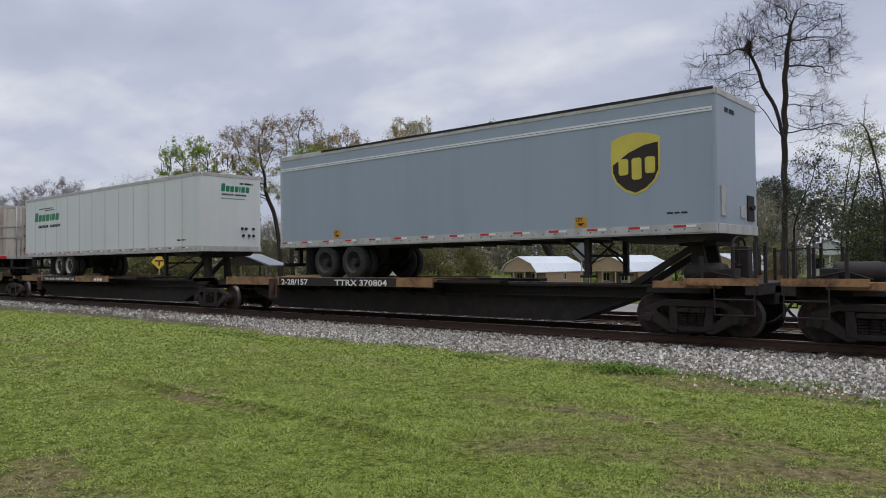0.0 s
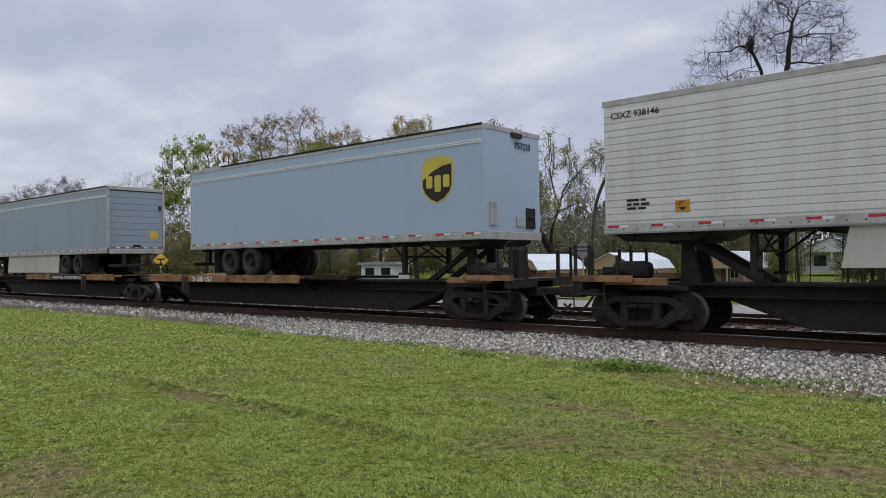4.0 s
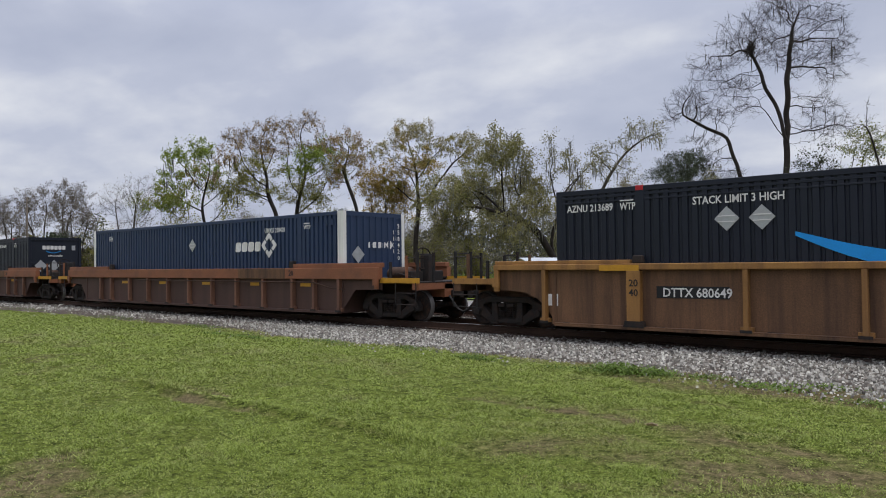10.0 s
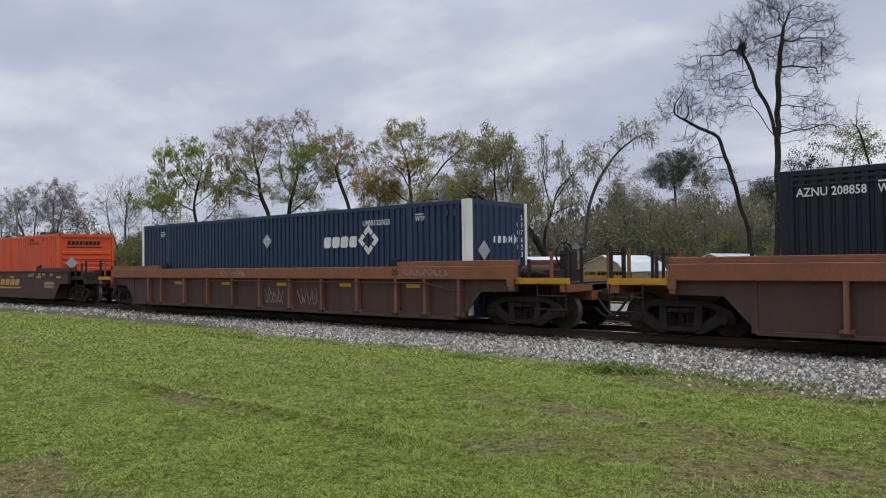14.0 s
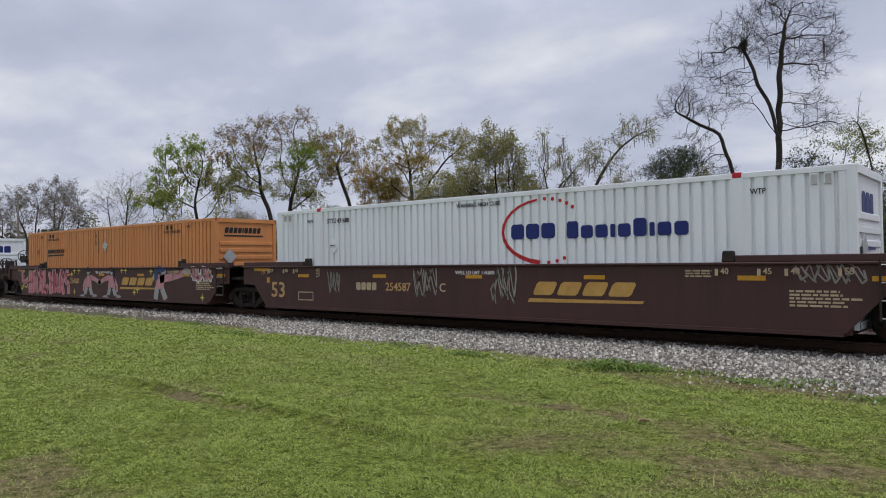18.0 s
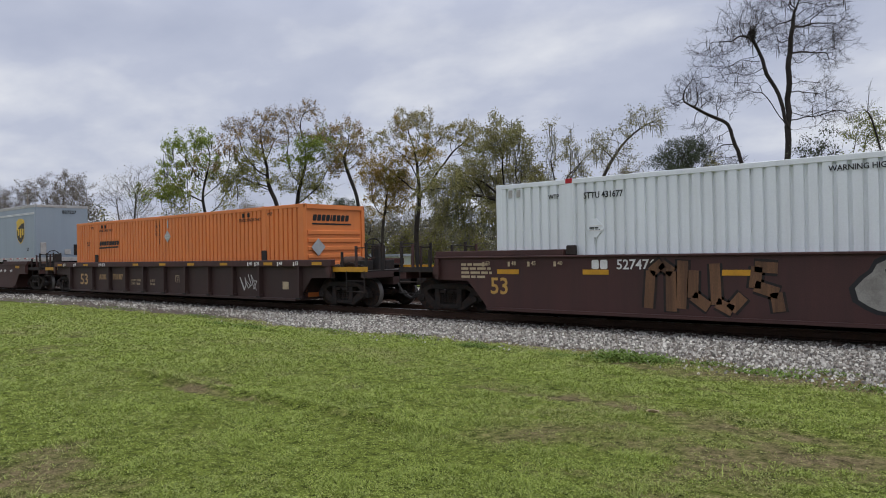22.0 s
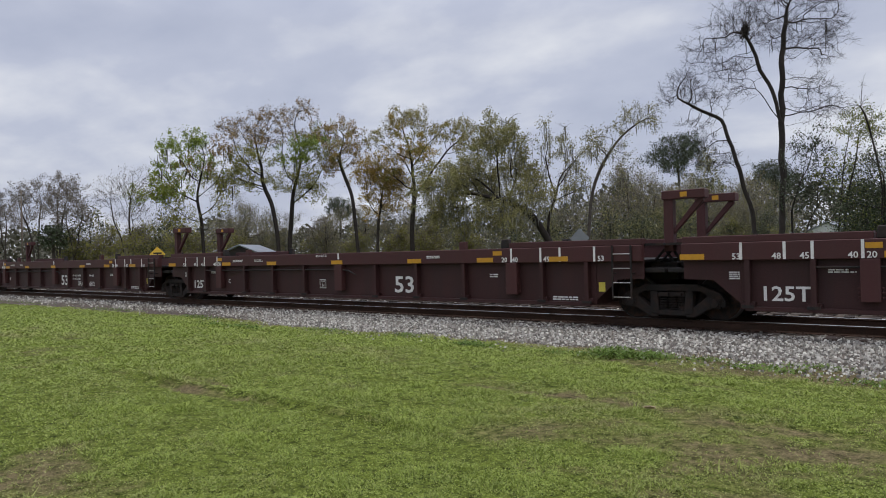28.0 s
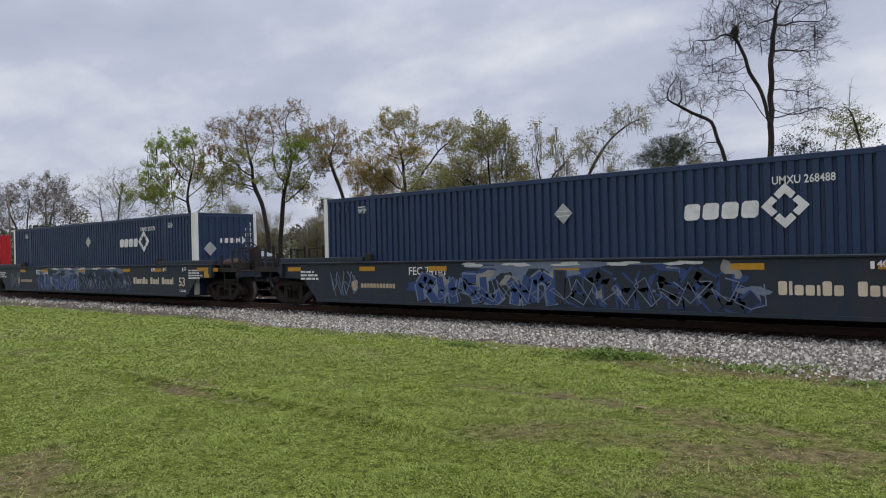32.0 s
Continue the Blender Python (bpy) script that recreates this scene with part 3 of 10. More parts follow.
# worn spots in the lawn: place, reach along the line, reach across, strength
# the first four, a soil scrape, also paint the ridge's shaded near flank
WORN = [(-10.2, 4.97, 1.2, 0.09, 0.7), (-8.2, 4.93, 0.9, 0.11, 0.85), (-6.8, 4.93, 0.7, 0.10, 0.8), (-5.2, 4.97, 0.6, 0.09, 0.7), (-4.3, 7.23, 0.7, 0.12, 0.45), (-3.2, 7.14, 0.6, 0.16, 0.5), (-2.0, 7.0, 0.6, 0.15, 0.45), (-1.5, 8.9, 0.6, 0.3, 0.45), (-6.4, 2.3, 1.0, 0.6, 0.75), (-9.2, 5.4, 0.8, 0.16, 0.55), (-7.9, 5.3, 1.0, 0.16, 0.6),
        (-5.7, 3.5, 0.6, 0.3, 0.35), (-11.2, 10.8, 0.9, 0.3, 0.5), (-8.2, 10.6, 0.8, 0.3, 0.6), (-10.4, 11.4, 1.0, 0.35, 0.6), (-7.1, 11.2, 0.7, 0.4, 0.6), (-5.0, 10.6, 0.9, 0.3, 0.5), (-3.5, 10.2, 0.9, 0.5, 0.5), (-1.5, 6.3, 0.8, 0.5, 0.4),
        (-2.0, 10.4, 1.3, 0.6, 0.5), (-15.0, 11.9, 1.6, 0.3, 0.5), (-22.0, 12.6, 3.0, 0.4, 0.5)]


def bareness(x, y):
    """How far the soil shows through the lawn, 0 to about 1."""
    b = 0.42 * lattice(x * 0.55, y * 0.55, 21) + 0.33 * lattice(x * 1.9, y * 1.9, 22) + 0.25 * lattice(x * 5, y * 5, 23)
    b = b - 0.20 + 0.075 * np.clip((x + 6) / 5, 0, 1)
    for px, py, a, c, k in WORN:
        b = b + 0.45 * k * np.exp(-((x - px) / a) ** 2 - ((y - py) / c) ** 2)
    b = b + (0.34 + 0.26 * np.clip((x + 12) / 4, 0, 1) * lattice(x * 0.7, y * 0.9, 27)) * np.exp(-((y - toe(x) + 0.18) / (0.32 + 0.25 * np.clip((x + 8) / 4, 0, 1))) ** 2)
    return np.clip(b, 0, 1)


def toe(x):
    """Where the ballast meets the lawn."""
    return np.interp(x, [-60, -45, -24, -16, -10, -5, -3.5, -1.7, 4], [13.2, 13.2, 13.1, 12.35, 12.2, 12.05, 11.7, 11.35, 11.0]) + 0.35 * (lattice(x * 0.45, x * 0 + 7, 2) - 0.5) + 0.35 * (lattice(x * 1.6, x * 0 + 1, 8) - 0.5)


def lawn_material():
    m = bpy.data.materials.new("mown_lawn_soil")
    m.use_nodes = True
    nt = m.node_tree
    n, l = nt.nodes.new, nt.links.new
    bsdf = nt.nodes["Principled BSDF"]
    bsdf.inputs["Roughness"].default_value = 1.0
    bsdf.inputs["Specular IOR Level"].default_value = 0.05
    co = n("ShaderNodeTexCoord")
    clump, fine = n("ShaderNodeTexNoise"), n("ShaderNodeTexNoise")
    for node, sc, d in ((clump, 11, 5), (fine, 48, 4)):
        node.inputs["Scale"].default_value, node.inputs["Detail"].default_value = sc, d
        l(co.outputs["Object"], node.inputs["Vector"])
    both = n("ShaderNodeMix")
    both.data_type = "FLOAT"
    both.inputs["Factor"].default_value = 0.5
    l(clump.outputs["Fac"], both.inputs["A"])
    l(fine.outputs["Fac"], both.inputs["B"])
    green = n("ShaderNodeValToRGB")
    green.color_ramp.elements[0].position, green.color_ramp.elements[0].color = 0.36, (0.014, 0.020, 0.004, 1)
    green.color_ramp.elements[1].position, green.color_ramp.elements[1].color = 0.66, (0.175, 0.215, 0.040, 1)
    l(both.outputs[0], green.inputs[0])
    soil = n("ShaderNodeValToRGB")
    soil.color_ramp.elements[0].position, soil.color_ramp.elements[0].color = 0.34, (0.032, 0.026, 0.012, 1)
    soil.color_ramp.elements[1].position, soil.color_ramp.elements[1].color = 0.68, (0.225, 0.172, 0.100, 1)
    l(both.outputs[0], soil.inputs[0])
    worn = n("ShaderNodeAttribute")
    worn.attribute_name = "bareness"
    add = n("ShaderNodeMath")
    add.operation = "MULTIPLY_ADD"
    add.inputs[1].default_value = 0.45
    l(clump.outputs["Fac"], add.inputs[0])
    l(worn.outputs["Fac"], add.inputs[2])
    where = n("ShaderNodeMapRange")
    where.inputs["From Min"].default_value, where.inputs["From Max"].default_value = 0.66, 0.98
    where.inputs["To Max"].default_value = 0.9
    l(add.outputs[0], where.inputs["Value"])
    mix = n("ShaderNodeMix")
    mix.data_type = "RGBA"
    l(where.outputs[0], mix.inputs["Factor"])
    l(green.outputs[0], mix.inputs["A"])
    l(soil.outputs[0], mix.inputs["B"])
    l(mix.outputs["Result"], bsdf.inputs["Base Color"])
    b = n("ShaderNodeBump")
    b.inputs["Strength"].default_value, b.inputs["Distance"].default_value = 0.9, 0.03
    l(fine.outputs["Fac"], b.inputs["Height"])
    l(b.outputs[0], bsdf.inputs["Normal"])
    return m


def graded(edges):
    out = []
    for a, b, step in edges:
        out += list(np.arange(a, b, step))
    return np.array(out + [edges[-1][1]])


def build_ground():
    xs = graded([(-3000, -400, 200), (-400, -60, 20), (-60, -30, 1.0), (-30, -14, 0.25), (-14, 3, 0.1), (3, 4, 0.2), (4, 20, 1.0), (20, 400, 20), (400, 3000, 200)])
    ys = graded([(-3000, -100, 200), (-100, 2, 6), (2, 13, 0.1), (13, 24, 1.0), (24, 120, 8), (120, 400, 40), (400, 3000, 200)])
    gx, gy = np.meshgrid(xs, ys)
    v = np.stack([gx, gy, ground_height(gx, gy)], -1).reshape(-1, 3)
    i = np.arange(len(ys) - 1)[:, None] * len(xs) + np.arange(len(xs) - 1)[None]
    f = np.stack([i, i + 1, i + 1 + len(xs), i + len(xs)], -1).reshape(-1, 4)
    me = soup("ground", v, f, lawn_material())
    me.attributes.new("bareness", "FLOAT", "POINT").data.foreach_set("value", bareness(v[:, 0], v[:, 1]).astype(np.float32))
    tagged(new("ground", me), "mown patchy lawn sloping gently to the railway", "lawn", kind="structure")


build_ground()

STONE = surface("crushed_grey_ballast", (0.070, 0.056, 0.046), 0.95, 0, 0.5, 3, (0.15, 0.105, 0.070), 0.35, 0.4, 26)
STONES = surface("ballast_stone", (0.16, 0.155, 0.15), 0.85, 0, 0.2, 3, None, 0, 0.05, 30,
                 fleck=[(0.024, 0.021, 0.018), (0.473, 0.458, 0.408), (0.061, 0.053, 0.045), (0.658, 0.640, 0.569), (0.037, 0.031, 0.025), (0.276, 0.254, 0.221), (0.106, 0.084, 0.065), (0.525, 0.510, 0.456), (0.049, 0.043, 0.037), (0.138, 0.125, 0.108)], share=0.9)


def bed_height(y):
    return np.interp(y, [10.4, 11.4, 12.2, 13.2, 13.9, 14.3, 16.6, 17.2, 18.0, 18.4, 21.1, 22.4], [-0.45, -0.29, -0.222, -0.165, -0.115, -0.075, -0.085, -0.16, -0.16, -0.09, -0.09, -0.30])


def build_ballast():
    xs = graded([(-620, -60, 20), (-60, 6, 0.35), (6, 460, 20)])
    ys = np.arange(10.4, 22.61, 0.2)
    gx, gy = np.meshgrid(xs, ys)
    back = (12.2 - toe(gx)) * np.clip((13.6 - gy) / 1.2, 0, 1)
    z = bed_height(gy + back) + 0.03 * (lattice(gx * 3.1, gy * 3.1, 4) - 0.5)
    v = np.stack([gx, gy, z], -1).reshape(-1, 3)
    i = np.arange(len(ys) - 1)[:, None] * len(xs) + np.arange(len(xs) - 1)[None]
    f = np.stack([i, i + 1, i + 1 + len(xs), i + len(xs)], -1).reshape(-1, 4)
    tagged(new("ballast_bed", soup("ballast_bed", v, f, STONE)), "sloping bed of crushed grey ballast under both tracks", "ballast", kind="structure")


build_ballast()


def build_gravel():
    rng = np.random.default_rng(11)
    k = 74000
    x = np.where(rng.random(k) < 0.72, -17 + 20 * rng.random(k), -17 - 40 * rng.random(k) ** 1.5)
    y = 10.2 + 4.15 * rng.random(k) ** 0.75
    edge = toe(x)
    wide = 0.15 + 0.75 * np.clip((x + 7) / 4, 0, 1)
    keep = ((y > edge) & (rng.random(k) < 0.10 + 0.9 * np.clip((y - edge) / wide, 0, 1))) | (rng.random(k) < (0.20 + 0.35 * np.clip((x + 7) / 5, 0, 1)) * np.exp(np.clip((y - edge) * 2.0, -9, 0)))
    x, y = x[keep], y[keep]
    # between the rails and beyond, thinner
    k2 = 12000
    x = np.concatenate([x, -50 + 54 * rng.random(k2)])
    y = np.concatenate([y, 14.3 + 7.6 * rng.random(k2)])
    k = len(x)
    size = 0.011 + 0.025 * rng.random(k) ** 1.7 * np.where(y < toe(x), 0.7, 1.0) * (1 + 0.7 * np.clip((-x - 13) / 22, 0, 1))
    back = (12.2 - toe(x)) * np.clip((13.6 - y) / 1.2, 0, 1)
    z = np.maximum(bed_height(y + back), np.where(y < 13.2, ground_height(x, y) + 0.006, -9)) + size * rng.uniform(0.3, 1.3, k)
    # each stone: a crooked three-sided lump with steep flanks
    turn = rng.uniform(0, 6.28, (k, 1)) + np.array([[0, 2.09, 4.19]]) + rng.normal(0, 0.3, (k, 3))
    r = size[:, None] * rng.uniform(0.85, 1.35, (k, 3))
    v = np.zeros((k, 6, 3))
    v[:, :3, 0], v[:, :3, 1], v[:, :3, 2] = r * np.cos(turn), r * np.sin(turn), -1.0 * size[:, None]
    r = r * rng.uniform(0.35, 0.9, (k, 3))
    v[:, 3:, 0], v[:, 3:, 1], v[:, 3:, 2] = r * np.cos(turn), r * np.sin(turn), size[:, None] * rng.uniform(0.0, 0.55, (k, 3))
    v += np.stack([x, y, z], -1)[:, None]
    q = np.array([(0, 1, 4), (0, 4, 3), (1, 2, 5), (1, 5, 4), (2, 0, 3), (2, 3, 5), (3, 4, 5)])
    f = (np.arange(k)[:, None, None] * 6 + q[None]).reshape(-1, 3)
    tagged(new("gravel", soup("gravel", v.reshape(-1, 3), f, STONES)), "loose crushed grey and white ballast stones", "gravel", kind="stuff")


build_gravel()


def build_track(name, y, label, seed):
    track = tagged(new(name), label, "railway track", kind="structure")
    track.location = (0, y, 0)
    t = RAIL_TOP
    foot = [(-0.07, t - 0.18), (0.07, t - 0.18), (0.07, t - 0.165), (0.012, t - 0.145), (0.012, t - 0.05), (0.034, t - 0.035), (0.034, t - 0.004),
            (-0.034, t - 0.004), (-0.034, t - 0.035), (-0.012, t - 0.05), (-0.012, t - 0.145), (-0.07, t - 0.165)]
    for side in (-1, 1):
        bm = bmesh.new()
        prism_x(bm, [(side * 0.7525 + a, b) for a, b in foot], -640, 470)
        rail = part("rail", bm, M["rail"], track, "rust-brown steel rail")
        bm = bmesh.new()
        prism_x(bm, [(side * 0.7525 + a, b) for a, b in ((-0.03, t - 0.004), (0.03, t - 0.004), (0.026, t), (-0.026, t))], -640, 470)
        part("rail_head", bm, M["railhead"], rail, "polished running surface")
    bm = bmesh.new()
    box(bm, -0.115, 0.115, -1.3, 1.3, t - 0.36, t - 0.18)
    tie = mesh_of("tie", bm, M["tie"], 0.012)
    plate_bm = bmesh.new()
    for side in (-1, 1):
        box(plate_bm, -0.09, 0.09, side * 0.7525 - 0.17, side * 0.7525 + 0.17, t - 0.181, t - 0.166)
        for a in (-0.11, 0.11):
            box(plate_bm, -0.02, 0.02, side * 0.7525 + a - 0.02, side * 0.7525 + a + 0.02, t - 0.17, t - 0.14)
    plates = mesh_of("tie_plate", plate_bm, M["rail"])
    rnd = random.Random(seed)
    count = 150
    for i in range(count):
        m = pose(5.0 - i * 0.5 + rnd.uniform(-0.03, 0.03), rnd.uniform(-0.05, 0.05), rnd.uniform(-0.012, 0.008), 0, 0, rnd.uniform(-1.2, 1.2))
        ob = hang("tie", tie, track, m)
        hang("tie_plate", plates, ob)
    bm = bmesh.new()
    for i in range(1, 500):
        box(bm, -70 - i - 0.115, -70 - i + 0.115, -1.3, 1.3, t - 0.36, t - 0.185)
        if i < 440:
            box(bm, 6 + i - 0.115, 6 + i + 0.115, -1.3, 1.3, t - 0.36, t - 0.185)
    rest = part("ties", bm, M["tie"], track)
    rest["kind"] = "stuff"
    return track


build_track("track_near", TRACK_Y, "railway track of rusty rails on dark wooden ties", 3)
build_track("track_far", SECOND_TRACK_Y, "parallel second railway track on wooden ties", 4)


def build_grass():
    rng = np.random.default_rng(5)
    k = 520000
    # the mown lawn between the viewer's side and the ballast, thinner with distance
    r = 3.6 + 34 * rng.random(k) ** 1.7
    w = np.radians(rng.uniform(2, 78, k) + rng.normal(0, 2.5, k))
    r = np.maximum(1.2, r - rng.exponential(0.5, k))
    x, y = -r * np.sin(w), r * np.cos(w)
    edge = toe(x)
    bare = bareness(x, y)
    tuft = 0.42 * lattice(x * 2.3, y * 2.6, 41) + 0.36 * lattice(x * 5.5, y * 6.5, 45) + 0.22 * lattice(x * 15, y * 17, 42)
    tuft = np.clip((tuft - 0.5) * 1.75 + 0.5, 0, 1)
    tuft = tuft + 0.14 * np.sin(y * 10.5 + 0.5 * x + 5 * lattice(x * 0.25, y * 0.5, 43)) * lattice(x * 0.6, y * 0.9, 44)
    keep = (y < edge + rng.exponential(0.10, k) - 0.1 - rng.exponential(0.12, k)) & (rng.random(k) < np.clip((0.66 - bare) * 5, 0.12, 1)) & (rng.random(k) < np.clip((tuft - 0.18) * 2.6, 0.22, 1))
    x, y, r, bare, tuft = x[keep], y[keep], r[keep], bare[keep], tuft[keep]
    k = len(x)
    big = np.clip(r / 8, 0.75, 2.6)
    tall = rng.uniform(0.6, 1.3, k) * (0.012 + 0.050 * np.clip((tuft - 0.30) * 1.5, 0, 1) ** 1.3) * big ** 0.35
    tall = tall * (1 + 0.8 * np.exp(-((y - 5.08) / 0.12) ** 2) * (x < -4.4) * (x > -12))
    # dry straw mixed in where the soil is thin, in broad drifts and along the ballast
    dry = 0.9 * (0.5 * lattice(x * 0.32, y * 0.45, 51) + 0.3 * lattice(x * 1.3, y * 1.5, 52) + 0.2 * lattice(x * 4.5, y * 5, 53)) - 0.36
    dry = dry + 1.1 * np.clip(bare - 0.36, 0, 1) + 0.45 * np.exp(-((y - toe(x) + 0.2) / 0.6) ** 2) - 0.25 * tuft + rng.normal(0, 0.12, k)
    dry = np.clip(dry, 0, 0.9)
    wide = rng.uniform(0.0045, 0.0095, k) * big
    base = np.stack([x, y, ground_height(x, y) - 0.004], -1)
    out = []
    for j in range(3):
        a = rng.uniform(0, 6.28, k)
        off = np.stack([rng.normal(0, 0.016, k) * big, rng.normal(0, 0.016, k) * big, np.zeros(k)], -1)
        b = base + off
        if j == 0:
            side = np.stack([np.cos(a), np.sin(a), np.zeros(k)], -1) * wide[:, None]
            lean = np.stack([rng.normal(0, 0.8, k), rng.normal(0, 0.8, k), np.ones(k)], -1) * tall[:, None] * rng.uniform(0.6, 1.2, (k, 1))
            out.append(np.stack([b - side, b + side, b + lean], 1))
        else:
            # a small broad leaf, held flat or tilted
            leaf = (rng.uniform(0.006, 0.012, k) * big)[:, None]
            u = np.stack([np.cos(a), np.sin(a), rng.normal(0, 0.45, k)], -1) * leaf
            w = np.stack([-np.sin(a), np.cos(a), rng.normal(0, 0.45, k)], -1) * leaf
            b = b + np.stack([np.zeros(k), np.zeros(k), tall * rng.uniform(0.2, 0.8, k)], -1)
            out.append(np.stack([b - u * 0.8 - w * 0.7, b + u, b - u * 0.5 + w * 0.9], 1))
    v = np.concatenate(out).reshape(-1, 3)
    f = np.arange(len(v)).reshape(-1, 3)
    blades = leafy("grass_blades", [(0.118, 0.162, 0.029), (0.300, 0.375, 0.064), (0.412, 0.475, 0.105), (0.184, 0.240, 0.043), (0.265, 0.335, 0.057), (0.355, 0.355, 0.138)], 0.2, 0.35, 1.1, 0.55)
    nt = blades.node_tree
    bsdf = nt.nodes["Principled BSDF"]
    src = bsdf.inputs["Base Color"].links[0].from_socket
    straw, mix = nt.nodes.new("ShaderNodeAttribute"), nt.nodes.new("ShaderNodeMix")
    straw.attribute_name = "dryness"
    mix.data_type = "RGBA"
    mix.inputs["B"].default_value = (0.285, 0.235, 0.125, 1)
    nt.links.new(straw.outputs["Fac"], mix.inputs["Factor"])
    nt.links.new(src, mix.inputs["A"])
    nt.links.new(mix.outputs["Result"], bsdf.inputs["Base Color"])
    nt.links.new(mix.outputs["Result"], nt.nodes["Translucent BSDF"].inputs["Color"])
    me = soup("grass", v, f, blades)
    me.attributes.new("dryness", "FLOAT", "POINT").data.foreach_set("value", np.repeat(np.tile(dry, 3), 3).astype(np.float32))
    tagged(new("grass", me), "short mown green grass with thin dry patches", "grass", kind="stuff")


build_grass()


def build_weeds():
    """Taller tufts where mower and ballast meet."""
    rng = np.random.default_rng(15)
    spots = [(-5.6, 11.05, 0.55, 0.40, 0.17, 2200), (-5.05, 11.3, 0.40, 0.3, 0.13, 800), (-8.6, 11.0, 0.45, 0.2, 0.12, 600), (-15.9, 10.9, 0.9, 0.2, 0.10, 600), (-13.4, 11.5, 0.7, 0.25, 0.10, 500), (-17.2, 10.9, 0.8, 0.2, 0.1, 400),
             (-3.2, 10.95, 0.7, 0.3, 0.07, 500), (-2.6, 11.6, 0.6, 0.35, 0.07, 300), (-10.9, 11.7, 0.6, 0.25, 0.10, 350), (-20.5, 12.4, 1.6, 0.25, 0.10, 700), (-27, 12.8, 2.5, 0.25, 0.12, 600), (-36, 13.0, 4, 0.25, 0.14, 600),
             (-4.2, 11.5, 0.6, 0.25, 0.06, 250), (-1.6, 10.4, 0.8, 0.3, 0.06, 400), (-6.6, 10.9, 0.6, 0.2, 0.06, 250)]
    c, h = [], []
    for x, y, a, b, tall, count in spots:
        c.append(np.stack([rng.normal(x, a * 0.5, count), rng.normal(y, b * 0.5, count)], -1))
        h.append(tall * rng.uniform(0.35, 1.15, count) * np.exp(-0.6 * ((c[-1][:, 0] - x) / a) ** 2))
    c, h = np.concatenate(c), np.concatenate(h)
    k = len(c)
    base = np.stack([c[:, 0], c[:, 1], ground_height(c[:, 0], c[:, 1]) + h * rng.random(k) ** 0.6], -1)
    a = rng.uniform(0, 6.28, k)
    leaf = rng.uniform(0.012, 0.028, k)[:, None]
    u = np.stack([np.cos(a), np.sin(a), rng.normal(0.3, 0.5, k)], -1) * leaf
    w = np.stack([-np.sin(a), np.cos(a), rng.normal(0, 0.4, k)], -1) * leaf * 0.6
    v = np.stack([base - u, base + w, base + u, base - w], 1).reshape(-1, 3)
    f = np.arange(len(v)).reshape(-1, 4)
    green = leafy("weed_leaves", [(0.105, 0.170, 0.022), (0.165, 0.245, 0.032), (0.08, 0.135, 0.02), (0.22, 0.29, 0.05)], 0.2)
    tagged(new("weeds", soup("weeds", v, f, green)), "taller green weed tufts along the ballast edge", "weeds", kind="stuff")
    # a fallen leaf on the lawn
    bm = bmesh.new()
    pts = [(0.07 * math.cos(i * math.pi / 7) * (1 if i % 2 else 0.62), 0.06 * math.sin(i * math.pi / 7) * (1 if i % 2 else 0.62)) for i in range(14)]
    prism(bm, pts, -0.003, 0.003)
    dry = surface("dry_leaf", (0.55, 0.40, 0.30), 0.8, 0, 0.2, 8, None, 0, 0.05)
    leaf = tagged(new("fallen_leaf", mesh_of("fallen_leaf", bm, dry)), "dry pale brown leaf lying on the lawn", "leaf")
    leaf.matrix_world = pose(-3.14, 6.94, float(ground_height(np.array([-3.14]), np.array([6.94]))[0]) + 0.045, 62, 0, 20)


build_weeds()
# ---- the train: trucks, cars, containers and trailers ----
ROLLING = []   # (thing, place along the train, height of its base)
SPINNING = []  # (wheelset, its pose in the truck, place along the train, radius)


def sideframe_mesh():
    bm = bmesh.new()
    y0, y1 = -0.09, 0.09
    prism(bm, [(-0.62, 0.60), (0.62, 0.60), (0.56, 0.74), (-0.56, 0.74)], y0, y1)
    for s in (-1, 1):
        prism(bm, [(s * 0.60, 0.60), (s * 0.56, 0.74), (s * 1.00, 0.57), (s * 1.10, 0.42), (s * 0.97, 0.42)], y0, y1)
        prism(bm, [(s * 0.97, 0.42), (s * 1.10, 0.42), (s * 1.10, 0.30), (s * 1.03, 0.28), (s * 0.97, 0.33)], y0, y1)
        prism(bm, [(s * 0.28, 0.07), (s * 0.44, 0.06), (s * 0.92, 0.33), (s * 0.88, 0.50), (s * 0.74, 0.50), (s * 0.44, 0.27)], y0, y1)
        prism(bm, [(s * 0.78, 0.26), (s * 1.0, 0.26), (s * 1.02, 0.46), (s * 0.76, 0.46)], y0 - 0.015, y1)
        rod(bm, (s * 0.89, y0 - 0.06, 0.36), (s * 0.89, y0, 0.36), 0.085, 0.095, 12)
        prism(bm, [(s * 0.26, 0.12), (s * 0.45, 0.15), (s * 0.45, 0.60), (s * 0.30, 0.60)], y0 - 0.02, y1)
        prism(bm, [(s * 0.74, 0.44), (s * 0.83, 0.34), (s * 0.83, 0.56), (s * 0.70, 0.62)], y0, y1)
    prism(bm, [(-0.40, 0.10), (0.40, 0.10), (0.34, 0.21), (-0.34, 0.21)], y0, y1)
    return mesh_of("sideframe", bm, M["truck"], 0.012)


